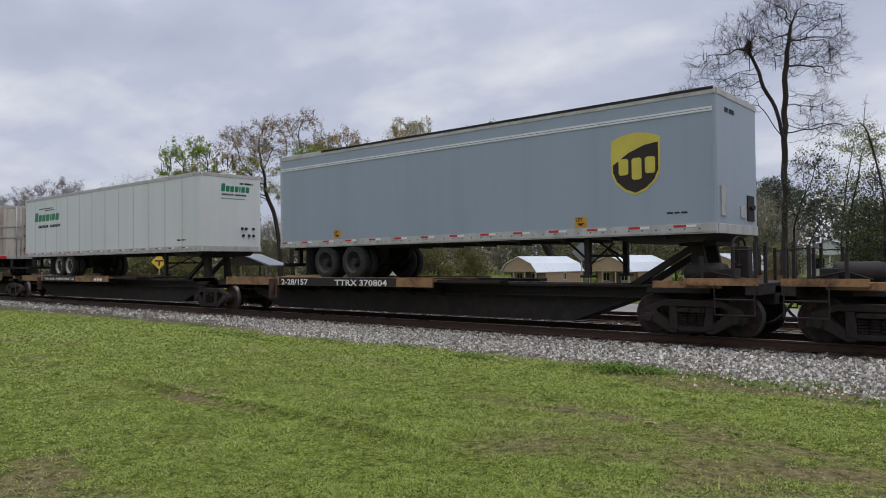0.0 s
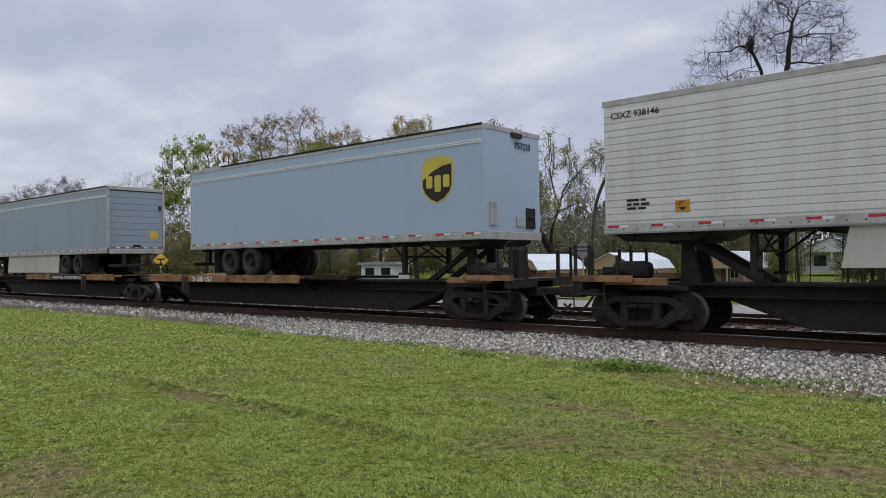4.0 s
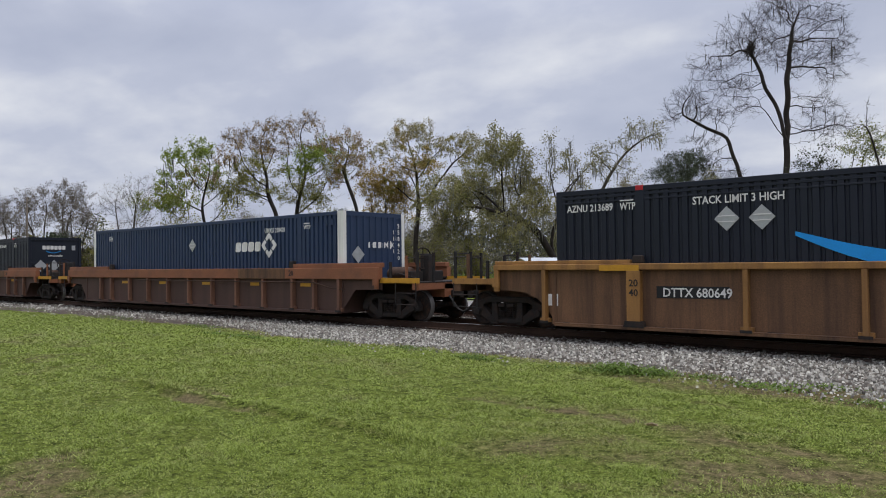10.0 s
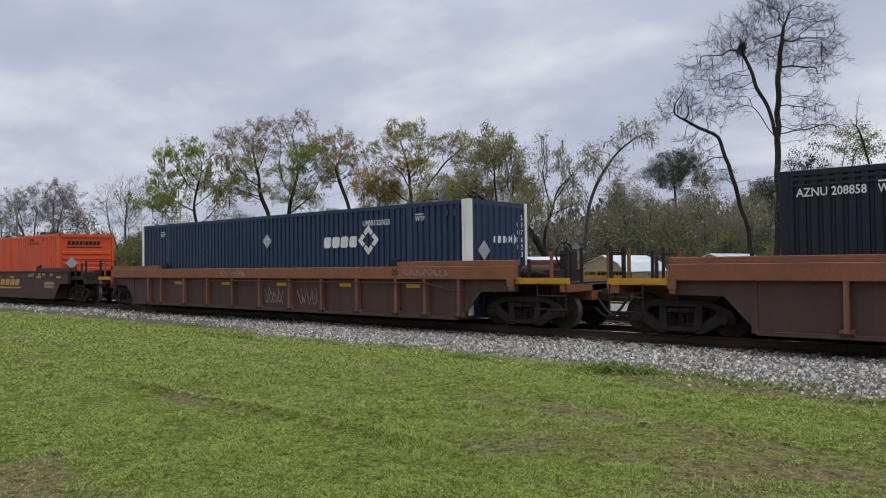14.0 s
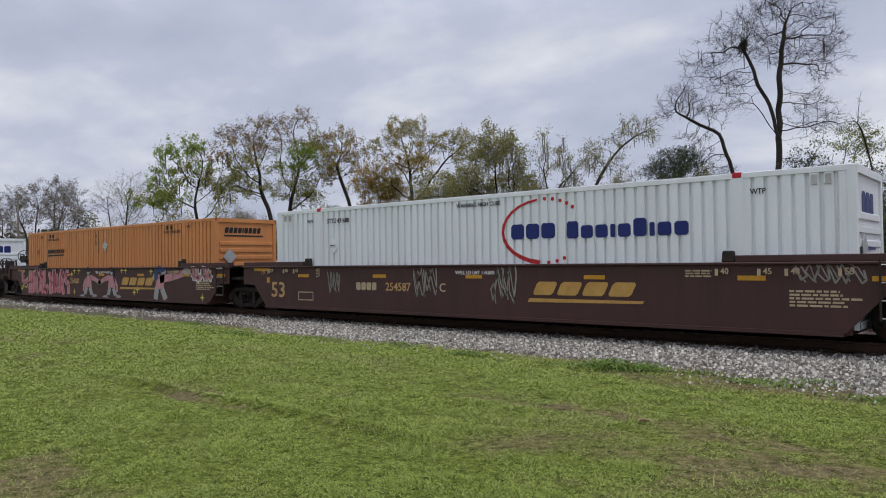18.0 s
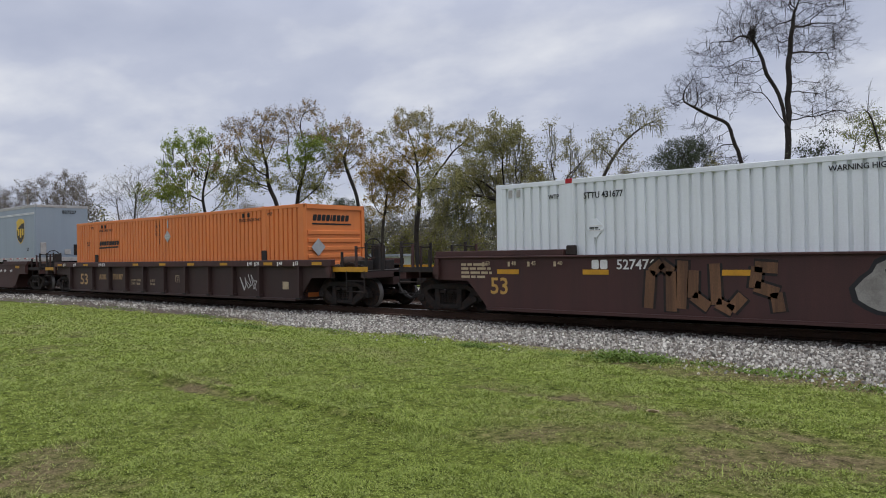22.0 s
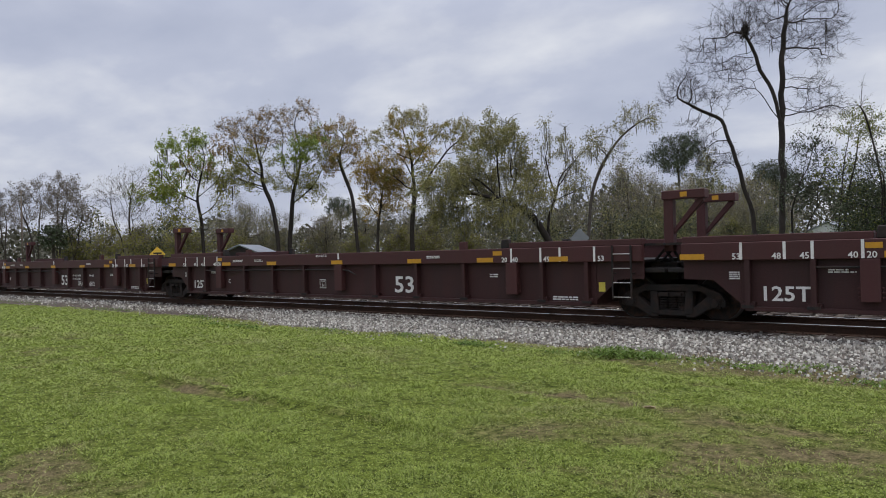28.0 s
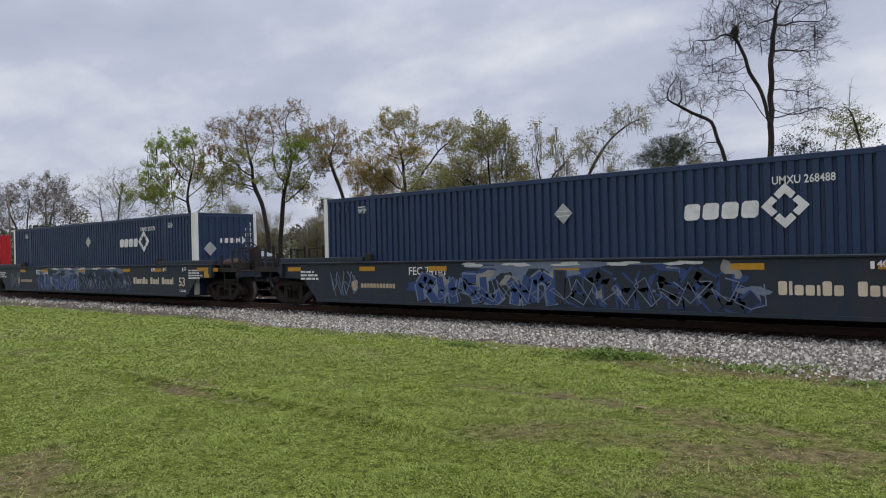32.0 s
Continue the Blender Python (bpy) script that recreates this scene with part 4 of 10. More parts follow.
def spring_mesh():
    bm = bmesh.new()
    for x in (-0.19, 0.0, 0.19):
        for i in range(5):
            z = 0.23 + i * 0.052
            lathe_ring = [(x + 0.085 * math.cos(a), 0.085 * math.sin(a)) for a in (k * math.pi / 5 for k in range(10))]
            for (ax, ay), (bx, by) in zip(lathe_ring, lathe_ring[1:] + lathe_ring[:1]):
                rod(bm, (ax, ay, z), (bx, by, z + 0.012), 0.018, 0.018, 4, False)
    box(bm, -0.28, 0.28, -0.10, 0.10, 0.49, 0.58)
    for x in (-0.13, 0.13):
        box(bm, x - 0.09, x + 0.09, -0.15, -0.10, 0.50, 0.57)
    return mesh_of("spring_nest", bm, M["truck"])


def wheelset_mesh(r):
    bm = bmesh.new()
    lathe(bm, [(-0.98, 0.05), (-0.98, 0.085), (-0.84, 0.085), (-0.80, 0.11), (-0.79, r - 0.10), (-0.80, r - 0.07), (-0.80, r - 0.015), (-0.72, r + 0.0),
               (-0.705, r + 0.025), (-0.68, r + 0.025), (-0.67, r - 0.07), (-0.70, r - 0.11), (-0.69, 0.12), (-0.62, 0.09), (-0.55, 0.075),
               (0.55, 0.075), (0.62, 0.09), (0.69, 0.12), (0.70, r - 0.11), (0.67, r - 0.07), (0.68, r + 0.025), (0.705, r + 0.025), (0.72, r), (0.80, r - 0.015),
               (0.80, r - 0.07), (0.79, r - 0.10), (0.80, 0.11), (0.84, 0.085), (0.98, 0.085), (0.98, 0.05)], 28)
    for w in range(3):
        a = 2.094 * w
        for s in (-1, 1):
            rod(bm, (0.045 * math.cos(a), s * 0.98, 0.045 * math.sin(a)), (0.045 * math.cos(a), s * 1.0, 0.045 * math.sin(a)), 0.016, 0.016, 6)
    me = mesh_of("wheelset", bm, M["wheel"])
    me.materials.append(M["tread"])
    for p in me.polygons:
        c = p.center
        if 0.69 < abs(c.y) < 0.81 and math.hypot(c.x, c.z) > r - 0.02:
            p.material_index = 1
    return me


def bolster_mesh():
    bm = bmesh.new()
    prism_x(bm, [(-0.95, 0.48), (0.95, 0.48), (0.95, 0.60), (0.5, 0.68), (-0.5, 0.68), (-0.95, 0.60)], -0.2, 0.2)
    box(bm, -0.62, 0.62, -0.55, -0.45, 0.38, 0.48)
    box(bm, -0.62, 0.62, 0.45, 0.55, 0.38, 0.48)
    for s in (-1, 1):
        box(bm, s * 0.42 - 0.04, s * 0.42 + 0.04, -0.78, 0.78, 0.30, 0.42)
    return mesh_of("bolster", bm, M["truck"])


SIDEFRAME, SPRINGS, BOLSTER = sideframe_mesh(), spring_mesh(), bolster_mesh()
WHEELS = {0.42: wheelset_mesh(0.42), 0.455: wheelset_mesh(0.455)}


def add_truck(car, x, u, r=0.42):
    """A two-axle truck under a car; u is its place along the train."""
    truck = hang("truck", BOLSTER, car, Matrix.Translation((x, 0, RAIL_TOP)), "greasy black cast-steel freight truck")
    for s in (-1, 1):
        turn = Matrix.Identity(4) if s < 0 else Matrix.Rotation(math.pi, 4, "Z")
        hang("sideframe", SIDEFRAME, truck, Matrix.Translation((0, s * 0.98, 0)) @ turn)
        hang("spring_nest", SPRINGS, truck, Matrix.Translation((0, s * 0.98, 0)) @ turn)
        m = Matrix.Translation((s * 0.89, 0, r))
        wheels = hang("wheelset", WHEELS[r], truck, m)
        SPINNING.append((wheels, s * 0.89, r, u + s * 0.89))
    return truck


def coupler(car, x, s):
    bm = bmesh.new()
    box(bm, min(x, x + s * 0.55), max(x, x + s * 0.55), -0.10, 0.10, 0.80, 0.98)
    prism(bm, [(x + s * 0.5, 0.76), (x + s * 0.78, 0.76), (x + s * 0.82, 0.90), (x + s * 0.78, 1.04), (x + s * 0.5, 1.04)], -0.17, 0.13)
    part("coupler", bm, M["truck"], car, "rusty knuckle coupler", bevel=0.015)
    bm = bmesh.new()
    pts = [(x + s * (0.1 + 0.16 * i), -0.28, 0.82 - 0.42 * math.sin(math.pi * i / 6)) for i in range(6)]
    pipe(bm, pts, 0.03, 6)
    part("air_hose", bm, M["tyre"], car, "sagging black rubber brake hose")


def end_platform(car, x, s, zt, paint, edge, rails=True, brake=False, tank=False):
    """The end of a car beyond its truck: deck, sill, steps, grab irons, brake gear. s: +1 ahead, -1 behind."""
    x1 = x + s * 1.42
    lo, hi = min(x, x1), max(x, x1)
    bm = bmesh.new()
    box(bm, lo, hi, -0.36, 0.36, 0.78, 1.16)
    box(bm, min(x1 - s * 0.25, x1), max(x1 - s * 0.25, x1), -1.42, 1.42, 1.00, 1.20)
    part("end_sill", bm, paint, car, bevel=0.01)
    for y in (-1.44, 1.38):
        bm = bmesh.new()
        box(bm, lo, hi, y, y + 0.06, 1.18, 1.32)
        part("side_step_edge", bm, edge, car)
    bm = bmesh.new()
    box(bm, lo, hi, -1.38, 1.38, 1.18, 1.215)
    part("deck_plate", bm, M["steel_dark"], car)
    for y in (-1.47, 1.47):
        bm = bmesh.new()
        a, b = x + s * 0.62, x + s * 1.36
        pipe(bm, [(a, y, 1.2), (a, y, 0.62), (b, y, 0.62), (b, y, 1.2)], 0.015)
        pipe(bm, [(a, y, 0.92), (b, y, 0.92)], 0.015)
        part("sill_step", bm, M["steel_dark"], car, "bent steel-rod step")
    if rails:
        for xx, yy, h in ((0.35, -1.38, 0.55), (0.95, -1.38, 0.72), (1.36, -1.38, 0.80), (1.36, -0.75, 0.80), (0.95, 1.38, 0.72), (1.36, 1.38, 0.8), (1.36, 0.75, 0.7)):
            bm = bmesh.new()
            box(bm, x + s * xx - 0.03, x + s * xx + 0.03, yy - 0.03, yy + 0.03, 1.2, 1.2 + h)
            part("handrail_post", bm, paint if xx == 0.95 else M["steel_dark"], car)
        for pts in ([(x + s * 0.95, -1.38, 1.86), (x + s * 1.36, -1.38, 1.86)], [(x + s * 0.95, 1.38, 1.86), (x + s * 1.36, 1.38, 1.86)],
                    [(x1 - s * 0.06, -1.38, 1.95), (x1 - s * 0.06, -0.75, 1.95)], [(x1 - s * 0.06, 0.75, 1.9), (x1 - s * 0.06, 1.38, 1.9)]):
            bm = bmesh.new()
            pipe(bm, pts, 0.016)
            part("grab_iron", bm, M["steel_dark"], car)
    if brake:
        bm = bmesh.new()
        lathe(bm, [(-0.02, 0.30), (-0.02, 0.28), (0.0, 0.27), (0.02, 0.28), (0.02, 0.30), (0.0, 0.31), (-0.02, 0.30)], 20, True)
        for w in range(4):
            rod(bm, (0, 0, 0), (0.28 * math.cos(w * 1.571), 0, 0.28 * math.sin(w * 1.571)), 0.015)
        part("brake_wheel", bm, M["truck"], car, "round iron brake wheel", Matrix.Translation((x + s * 0.8, -0.55, 1.85)) @ Matrix.Rotation(radians(80), 4, "Z"))
        bm = bmesh.new()
        box(bm, x + s * 0.8 - 0.16, x + s * 0.8 + 0.16, -0.50, -0.2, 1.2, 1.95)
        box(bm, x + s * 0.45 - 0.2, x + s * 0.45 + 0.2, 0.1, 0.5, 1.2, 1.5)
        part("brake_stand", bm, M["steel_dark"], car, bevel=0.02)
    if tank:
        bm = bmesh.new()
        lathe(bm, [(-0.42, 0.05), (-0.40, 0.17), (-0.3, 0.2), (0.3, 0.2), (0.40, 0.17), (0.42, 0.05)], 16)
        part("air_reservoir", bm, M["rail"] if paint != M["steel_dark"] else M["steel_dark"], car, "round-ended brake air tank",
             Matrix.Translation((x + s * 0.25, -0.85, 1.42)) @ Matrix.Rotation(radians(90), 4, "Z"))
        bm = bmesh.new()
        box(bm, x + s * 0.55, x + s * 0.85, -1.1, -0.6, 1.22, 1.5)
        pipe(bm, [(x, -1.1, 1.3), (x + s * 0.4, -1.15, 1.45), (x + s * 1.1, -1.1, 1.3)], 0.02)
        part("valve_box", bm, M["steel_dark"], car, bevel=0.015)
    coupler(car, x1, s)


def high_gear(car, x, s, z):
    """Brake wheel on a mast, valve box and air tank above an end deck; x: the end's outer edge, s: the way inward."""
    bm = bmesh.new()
    lathe(bm, [(-0.02, 0.27), (0.0, 0.26), (0.02, 0.27), (0.0, 0.30), (-0.02, 0.27)], 20, True)
    for w in range(5):
        rod(bm, (0, 0, 0), (0.27 * math.cos(w * 1.257), 0, 0.27 * math.sin(w * 1.257)), 0.014)
    part("brake_wheel", bm, M["steel_dark"], car, "round iron brake wheel", Matrix.Translation((x, -0.75, z + 0.34)) @ Matrix.Rotation(radians(75), 4, "Z"))
    bm = bmesh.new()
    prism(bm, [(x + s * 0.05, z - 0.5), (x + s * 0.32, z - 0.5), (x + s * 0.26, z + 0.5), (x + s * 0.1, z + 0.5)], -0.62, -0.5)
    part("brake_mast", bm, M["rail"], car, bevel=0.01)
    bm = bmesh.new()
    box(bm, min(x + s * 0.45, x + s * 1.0), max(x + s * 0.45, x + s * 1.0), -1.1, -0.7, z, z + 0.34)
    pipe(bm, [(x + s * 0.4, -1.1, z + 0.1), (x + s * 0.5, -1.12, z + 0.42), (x + s * 0.95, -1.12, z + 0.42), (x + s * 1.1, -1.1, z + 0.1)], 0.025)
    part("valve_box", bm, M["steel_dark"], car, bevel=0.03)
    bm = bmesh.new()
    lathe(bm, [(-0.36, 0.05), (-0.34, 0.15), (-0.26, 0.17), (0.26, 0.17), (0.34, 0.15), (0.36, 0.05)], 16)
    part("air_reservoir", bm, M["rail"], car, "round-ended brake air tank", Matrix.Translation((x + s * 1.45, -0.9, z + 0.17)) @ Matrix.Rotation(radians(90), 4, "Z"))


INSET = {}


def on_sheet(car, y):
    """Marks on the side sheet follow it where it lies back between the posts."""
    return y + INSET.get(car.name, 0.0) if -1.53 < y < -1.50 else y


def well_car(u_left, u_right, look_of, label, left="end", right="end", truck_right=True, posts=(), zt=1.58, chord=0.14, zb=0.30, guide=2.6, guide_rise=0.13,
             r=0.42, frames=(), brake=False, curved=False):
    """One well unit between two trucks; u_left and u_right are their places along the train."""
    paint, top, edge = look_of
    mid = (u_left + u_right) / 2
    a, b = u_left - mid, u_right - mid
    car = thing("well_car", label, "well car", "intermodal train")
    ROLLING.append((car, mid, 0.0))
    back = INSET[car.name] = 0.07 if posts else 0.0
    ladders = paint in (M["maroon_side"], M["slate"], M["mineral"])
    wl, wr = a + 1.62, b - 1.62
    el = a + (-0.05 if left == "end" else 0.42)
    er = b - (-0.05 if right == "end" else 0.42)
    rise = [(wr, zb), (wr + 0.62, 0.98), (er, 1.0)] if not curved else [(wr, zb), (wr + 0.25, 0.62), (wr + 0.5, 0.86), (wr + 0.85, 1.0), (wr + 1.2, 1.04), (er, 1.04)]
    fall = [(x, z) for x, z in ([(el, 1.0), (wl - 0.62, 0.98), (wl, zb)] if not curved else
            [(el, 1.04), (wl - 1.2, 1.04), (wl - 0.85, 1.0), (wl - 0.5, 0.86), (wl - 0.25, 0.62), (wl, zb)])]
    zc = zt - chord
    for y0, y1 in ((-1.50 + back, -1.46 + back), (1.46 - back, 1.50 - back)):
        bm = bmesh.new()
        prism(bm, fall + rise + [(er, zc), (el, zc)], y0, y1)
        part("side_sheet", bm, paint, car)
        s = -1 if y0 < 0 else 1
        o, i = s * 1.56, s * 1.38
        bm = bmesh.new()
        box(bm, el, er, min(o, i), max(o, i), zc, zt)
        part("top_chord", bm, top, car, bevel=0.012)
        bm = bmesh.new()
        box(bm, wl, wr, min(o, i), max(o, i), zb - 0.02, zb + 0.05)
        part("bottom_sill", bm, paint, car)
        for px in posts:
            bm = bmesh.new()
            box(bm, px - mid - 0.045, px - mid + 0.045, min(s * (1.50 - back), s * 1.57), max(s * (1.50 - back), s * 1.57), zb + 0.05, zc)
            box(bm, px - mid - 0.12, px - mid + 0.12, min(s * (1.50 - back), s * 1.53), max(s * (1.50 - back), s * 1.53), zb + 0.05, zb + 0.14)
            foot = bmesh.new()
            box(foot, px - mid - 0.11, px - mid + 0.11, min(s * 1.56, s * 1.585), max(s * 1.56, s * 1.585), zb + 0.03, zb + 0.085)
            part("post_foot", foot, M["steel_dark"], car)
            part("side_post", bm, top if paint is M["ochre_side"] else M["post_brown"] if paint is M["brown"] else paint, car)
        if guide:
            for g0, g1 in ((el, wl + guide - 0.9), (wr - guide + 0.9, er)):
                bm = bmesh.new()
                box(bm, g0, g1, min(s * 1.30, s * 1.50), max(s * 1.30, s * 1.50), zt, zt + guide_rise)
                part("container_guide", bm, top, car, bevel=0.01)
            for gx in (wl + guide - 0.75, wr - guide + 0.75):
                bm = bmesh.new()
                prism(bm, [(gx - 0.12, zt), (gx + 0.12, zt), (gx + 0.10, zt + guide_rise + 0.09), (gx - 0.10, zt + guide_rise + 0.09)], min(s * 1.33, s * 1.47), max(s * 1.33, s * 1.47))
                part("latch_block", bm, M["steel_dark"], car, bevel=0.02)
    pieces("floor_beam", [(x - 0.12, x + 0.12, -1.45, 1.45, zb - 0.02, zb + 0.06) for x in np.arange(wl + 0.2, wr, 2.2)], M["steel_dark"], car)
    pieces("bulkhead", [(wl - 0.12, wl, -1.45, 1.45, zb, zc), (wr, wr + 0.12, -1.45, 1.45, zb, zc)], paint, car)
    pieces("stub_sill", [(a - 0.3, wl - 0.12, -0.4, 0.4, 0.74, 1.15), (wr + 0.12, b + 0.3, -0.4, 0.4, 0.74, 1.15)], paint, car)
    for lo, hi in ((el, wl), (wr, er)):
        bm = bmesh.new()
        box(bm, lo, hi, -1.38, 1.38, zc - 0.02, zc + 0.03)
        part("end_deck", bm, M["steel_dark"], car)
    for s, kind, x in ((-1, left, a), (1, right, b)):
        if kind == "end":
            end_platform(car, x, s, zt, top if paint is M["brown"] else paint, edge, True, brake and s > 0, s > 0)
            bm = bmesh.new()
            box(bm, min(x - s * 0.1, x + s * 0.02), max(x - s * 0.1, x + s * 0.02), -1.575, -1.50, 1.02, zc)
            box(bm, x - s * 0.04 - 0.09, x - s * 0.04 + 0.09, -1.60, -1.56, 1.12, 1.34)
            part("jacking_pad", bm, top, car)
        if not ladders or kind == "end":
            continue
        if s > 0:
            px = x - s * 1.05
            lo, hi = sorted((px, px + s * 0.42))
            bm = bmesh.new()
            for px in (lo, hi):
                box(bm, px - 0.018, px + 0.018, -1.60, -1.57, 0.58, zt)
            for z in (1.10, zc + 0.05):
                for px in (lo, hi):
                    box(bm, px - 0.015, px + 0.015, -1.58, -1.36, z, z + 0.03)
            ladder = part("ladder", bm, M["steel_dark"], car, "steel end ladder with rungs coloured pale as if lit")
            # rungs are given pale aluminium to stand for the light they catch
            for z in (0.62, 0.92, 1.22, 1.52):
                bm = bmesh.new()
                rod(bm, (lo, -1.59, z), (hi, -1.59, z), 0.010)
                part("rung", bm, M["alu"], ladder)
        lo, hi = sorted((x - s * 0.62, x - s * 0.03))
        bm = bmesh.new()
        box(bm, lo, hi, -0.62, 0.62, 0.95, zc - 0.04)
        box(bm, lo, hi, -1.30, -0.62, 1.12, 1.22)
        box(bm, lo, hi, 0.62, 1.30, 1.12, 1.22)
        part("joint_casting", bm, M["steel_dark"], car, "black casting over the shared truck", bevel=0.02)
        bm = bmesh.new()
        box(bm, lo, hi, -1.36, 1.36, zt - 0.02, zt + 0.03)
        part("walkway", bm, M["truck"], car)
        for y in (-0.8, -0.4, 0.5):
            bm = bmesh.new()
            pipe(bm, [(x - s * 0.5, y, 1.3), (x - s * 0.2, y - 0.05, zt - 0.1), (x - s * 0.05, y, 1.35)], 0.03, 5)
            part("air_hose", bm, M["tyre"], car)
    if truck_right:
        add_truck(car, b, u_right, r)
    add_truck(car, a, u_left, r)
    for fx in frames:
        bulk_frame(car, fx, top)
    return car, mid


def bulk_frame(car, x, paint, apart=1.18):
    """The inter-box stand at a car's end: two posts with braced cantilever heads."""
    for y in (-apart, apart):
        bm = bmesh.new()
        box(bm, x - 0.10, x + 0.10, y - 0.09, y + 0.09, 1.55, 2.62)
        box(bm, x - 0.12, x + 0.78, y - 0.13, y + 0.13, 2.62, 2.80)
        prism(bm, [(x + 0.10, 2.02), (x + 0.10, 1.90), (x + 0.72, 2.56), (x + 0.72, 2.64), (x + 0.62, 2.64)], y - 0.05, y + 0.05)
        part("box_stand", bm, paint, car, "braced steel stand for stacked boxes", bevel=0.012)
        bm = bmesh.new()
        box(bm, x + 0.28, x + 0.42, y - 0.138, y - 0.131, 2.66, 2.76)
        part("reflector", bm, M["yellow"], car)


def marks(car, mid, items, y=-1.502):
    """Lettering on a car's side: (text, place along the train, height, size, ink)."""
    for text, u, z, size, ink, *wide in items:
        letter(car, text, u - mid, on_sheet(car, y) - 0.003, z, size, M[ink], wide[0] if wide else 1.0)


def reflectors(car, mid, us, z, w=0.62, h=0.10, y=-1.565):
    for u in us:
        bm = bmesh.new()
        face = on_sheet(car, y)
        box(bm, u - mid, u - mid + w, face - 0.004, face, z, z + h)
        part("reflector", bm, M["yellow"], car, "yellow reflective strip")


def painted(car, mid, name, ink, polys, y=-1.503, label=""):
    shapes = [[(x - mid, z) for x, z in p] for p in polys]
    if name in ("size_bar", "spray_star", "paint_patch"):
        for shape in shapes[:-1]:
            flat_mesh(name, [shape], on_sheet(car, y), M[ink], car, label=label)
        shapes = shapes[-1:]
    made = flat_mesh(name, shapes, on_sheet(car, y), M[ink], car, label=label)
    if name in ("data_stencil", "spray_lines") and len(shapes) > 1:
        made["kind"] = "stuff"
    return made


def throw_up(car, mid, u0, u1, z0, z1, n, fill, line, seed, y=-1.504, rough=0.3):
    """A big spray-painted piece as plain bubbly shapes with an outline."""
    back, front = [], []
    w = (u1 - u0) / n
    for i in range(n):
        cx, cz = u0 + (i + 0.5) * w, (z0 + z1) / 2
        back.append(blob(cx, cz, w * 0.66, (z1 - z0) * 0.52, seed + i, 18, rough))
        front.append(blob(cx, cz, w * 0.56, (z1 - z0) * 0.44, seed + i, 18, rough))
    painted(car, mid, "spray_outline", line, back, y)
    painted(car, mid, "spray_fill", fill, front, y - 0.004)
    cuts = []
    rnd = random.Random(seed)
    for i in range(n):
        cx, cz = u0 + (i + 0.5) * w, (z0 + z1) / 2
        cuts += ribbon([(cx + rnd.uniform(-0.2, 0.2) * w, cz + 0.3 * (z1 - z0)), (cx + rnd.uniform(-0.1, 0.1) * w, cz), (cx + rnd.uniform(-0.2, 0.25) * w, cz - 0.25 * (z1 - z0))], 0.05)
    painted(car, mid, "spray_lines", line, cuts, y - 0.008)


STROKES = ([[(0.1, 1.0), (0.12, 0.15), (0.55, 0.02), (0.9, 0.3)]], [[(0.15, 1.0), (0.2, 0.45), (0.12, 0.0)], [(0.75, 0.95), (0.65, 0.5), (0.8, 0.0)]],
           [[(0.1, 0.0), (0.15, 0.8), (0.5, 1.0), (0.85, 0.8), (0.9, 0.0)]], [[(0.2, 0.0), (0.1, 0.6), (0.45, 1.0), (0.9, 0.75), (0.6, 0.45)], [(0.6, 0.4), (0.95, 0.0)]],
           [[(0.1, 0.9), (0.45, 0.55), (0.4, 0.0)], [(0.95, 1.0), (0.8, 0.5), (0.95, 0.05)]], [[(0.1, 0.0), (0.15, 1.0)], [(0.55, 0.85), (0.5, 0.3), (0.95, 0.1)]],
           [[(0.9, 0.9), (0.3, 0.9), (0.2, 0.55), (0.8, 0.4), (0.85, 0.05)]])


def bold_strokes(car, mid, u0, u1, z0, z1, order, fill, line, seed, dots="spray_white", core=None, y=-1.504, thick=0.27):
    """A spray-painted piece as plain thick bent strokes with a dark edge, a core line and pale dots."""
    rnd = random.Random(seed)
    w = (u1 - u0) / len(order)
    back, front, mids, marks_at = [], [], [], []
    for i, k in enumerate(order):
        for stroke in STROKES[k]:
            lean = rnd.uniform(-0.05, 0.05)
            pts = [(u0 + w * (i + 0.06 + 0.88 * a) + lean * b, z0 + (z1 - z0) * (0.06 + 0.88 * b) + rnd.uniform(-0.02, 0.02)) for a, b in stroke]
            back += ribbon(pts, thick + 0.10, thick + 0.12)
            front += ribbon(pts, thick, thick * 1.1)
            mids += ribbon([(px + 0.05, pz - 0.03) for px, pz in pts], 0.03, 0.05)
            for (ax, az), (bx, bz) in zip(pts, pts[1:]):
                n = max(2, int(math.hypot(bx - ax, bz - az) / 0.12))
                for j in range(n):
                    px, pz = ax + (bx - ax) * j / n - thick * 0.46, az + (bz - az) * j / n + thick * 0.1
                    marks_at.append(rect(px, px + 0.028, pz, pz + 0.028))
    painted(car, mid, "spray_outline", line, back, y)
    painted(car, mid, "spray_fill", fill, front, y - 0.004)
    if core:
        painted(car, mid, "spray_line", core, mids, y - 0.008)
    if dots:
        painted(car, mid, "spray_dots", dots, marks_at, y - 0.012)["kind"] = "stuff"


def scribble(car, mid, u, z, w, h, ink, seed, y=-1.504, thick=0.035, strokes=5):
    rnd = random.Random(seed)
    polys = []
    for i in range(strokes):
        x0 = u + w * i / strokes
        pts = [(x0 + w / strokes * (0.5 + 0.6 * math.sin(k * 1.3 + rnd.uniform(0, 1))), z + h * (0.5 + 0.5 * math.sin(k * 1.9 + rnd.uniform(0, 2)))) for k in range(6)]
        polys += ribbon(pts, thick, thick * 0.6)
    painted(car, mid, "spray_tag", ink, polys, y)


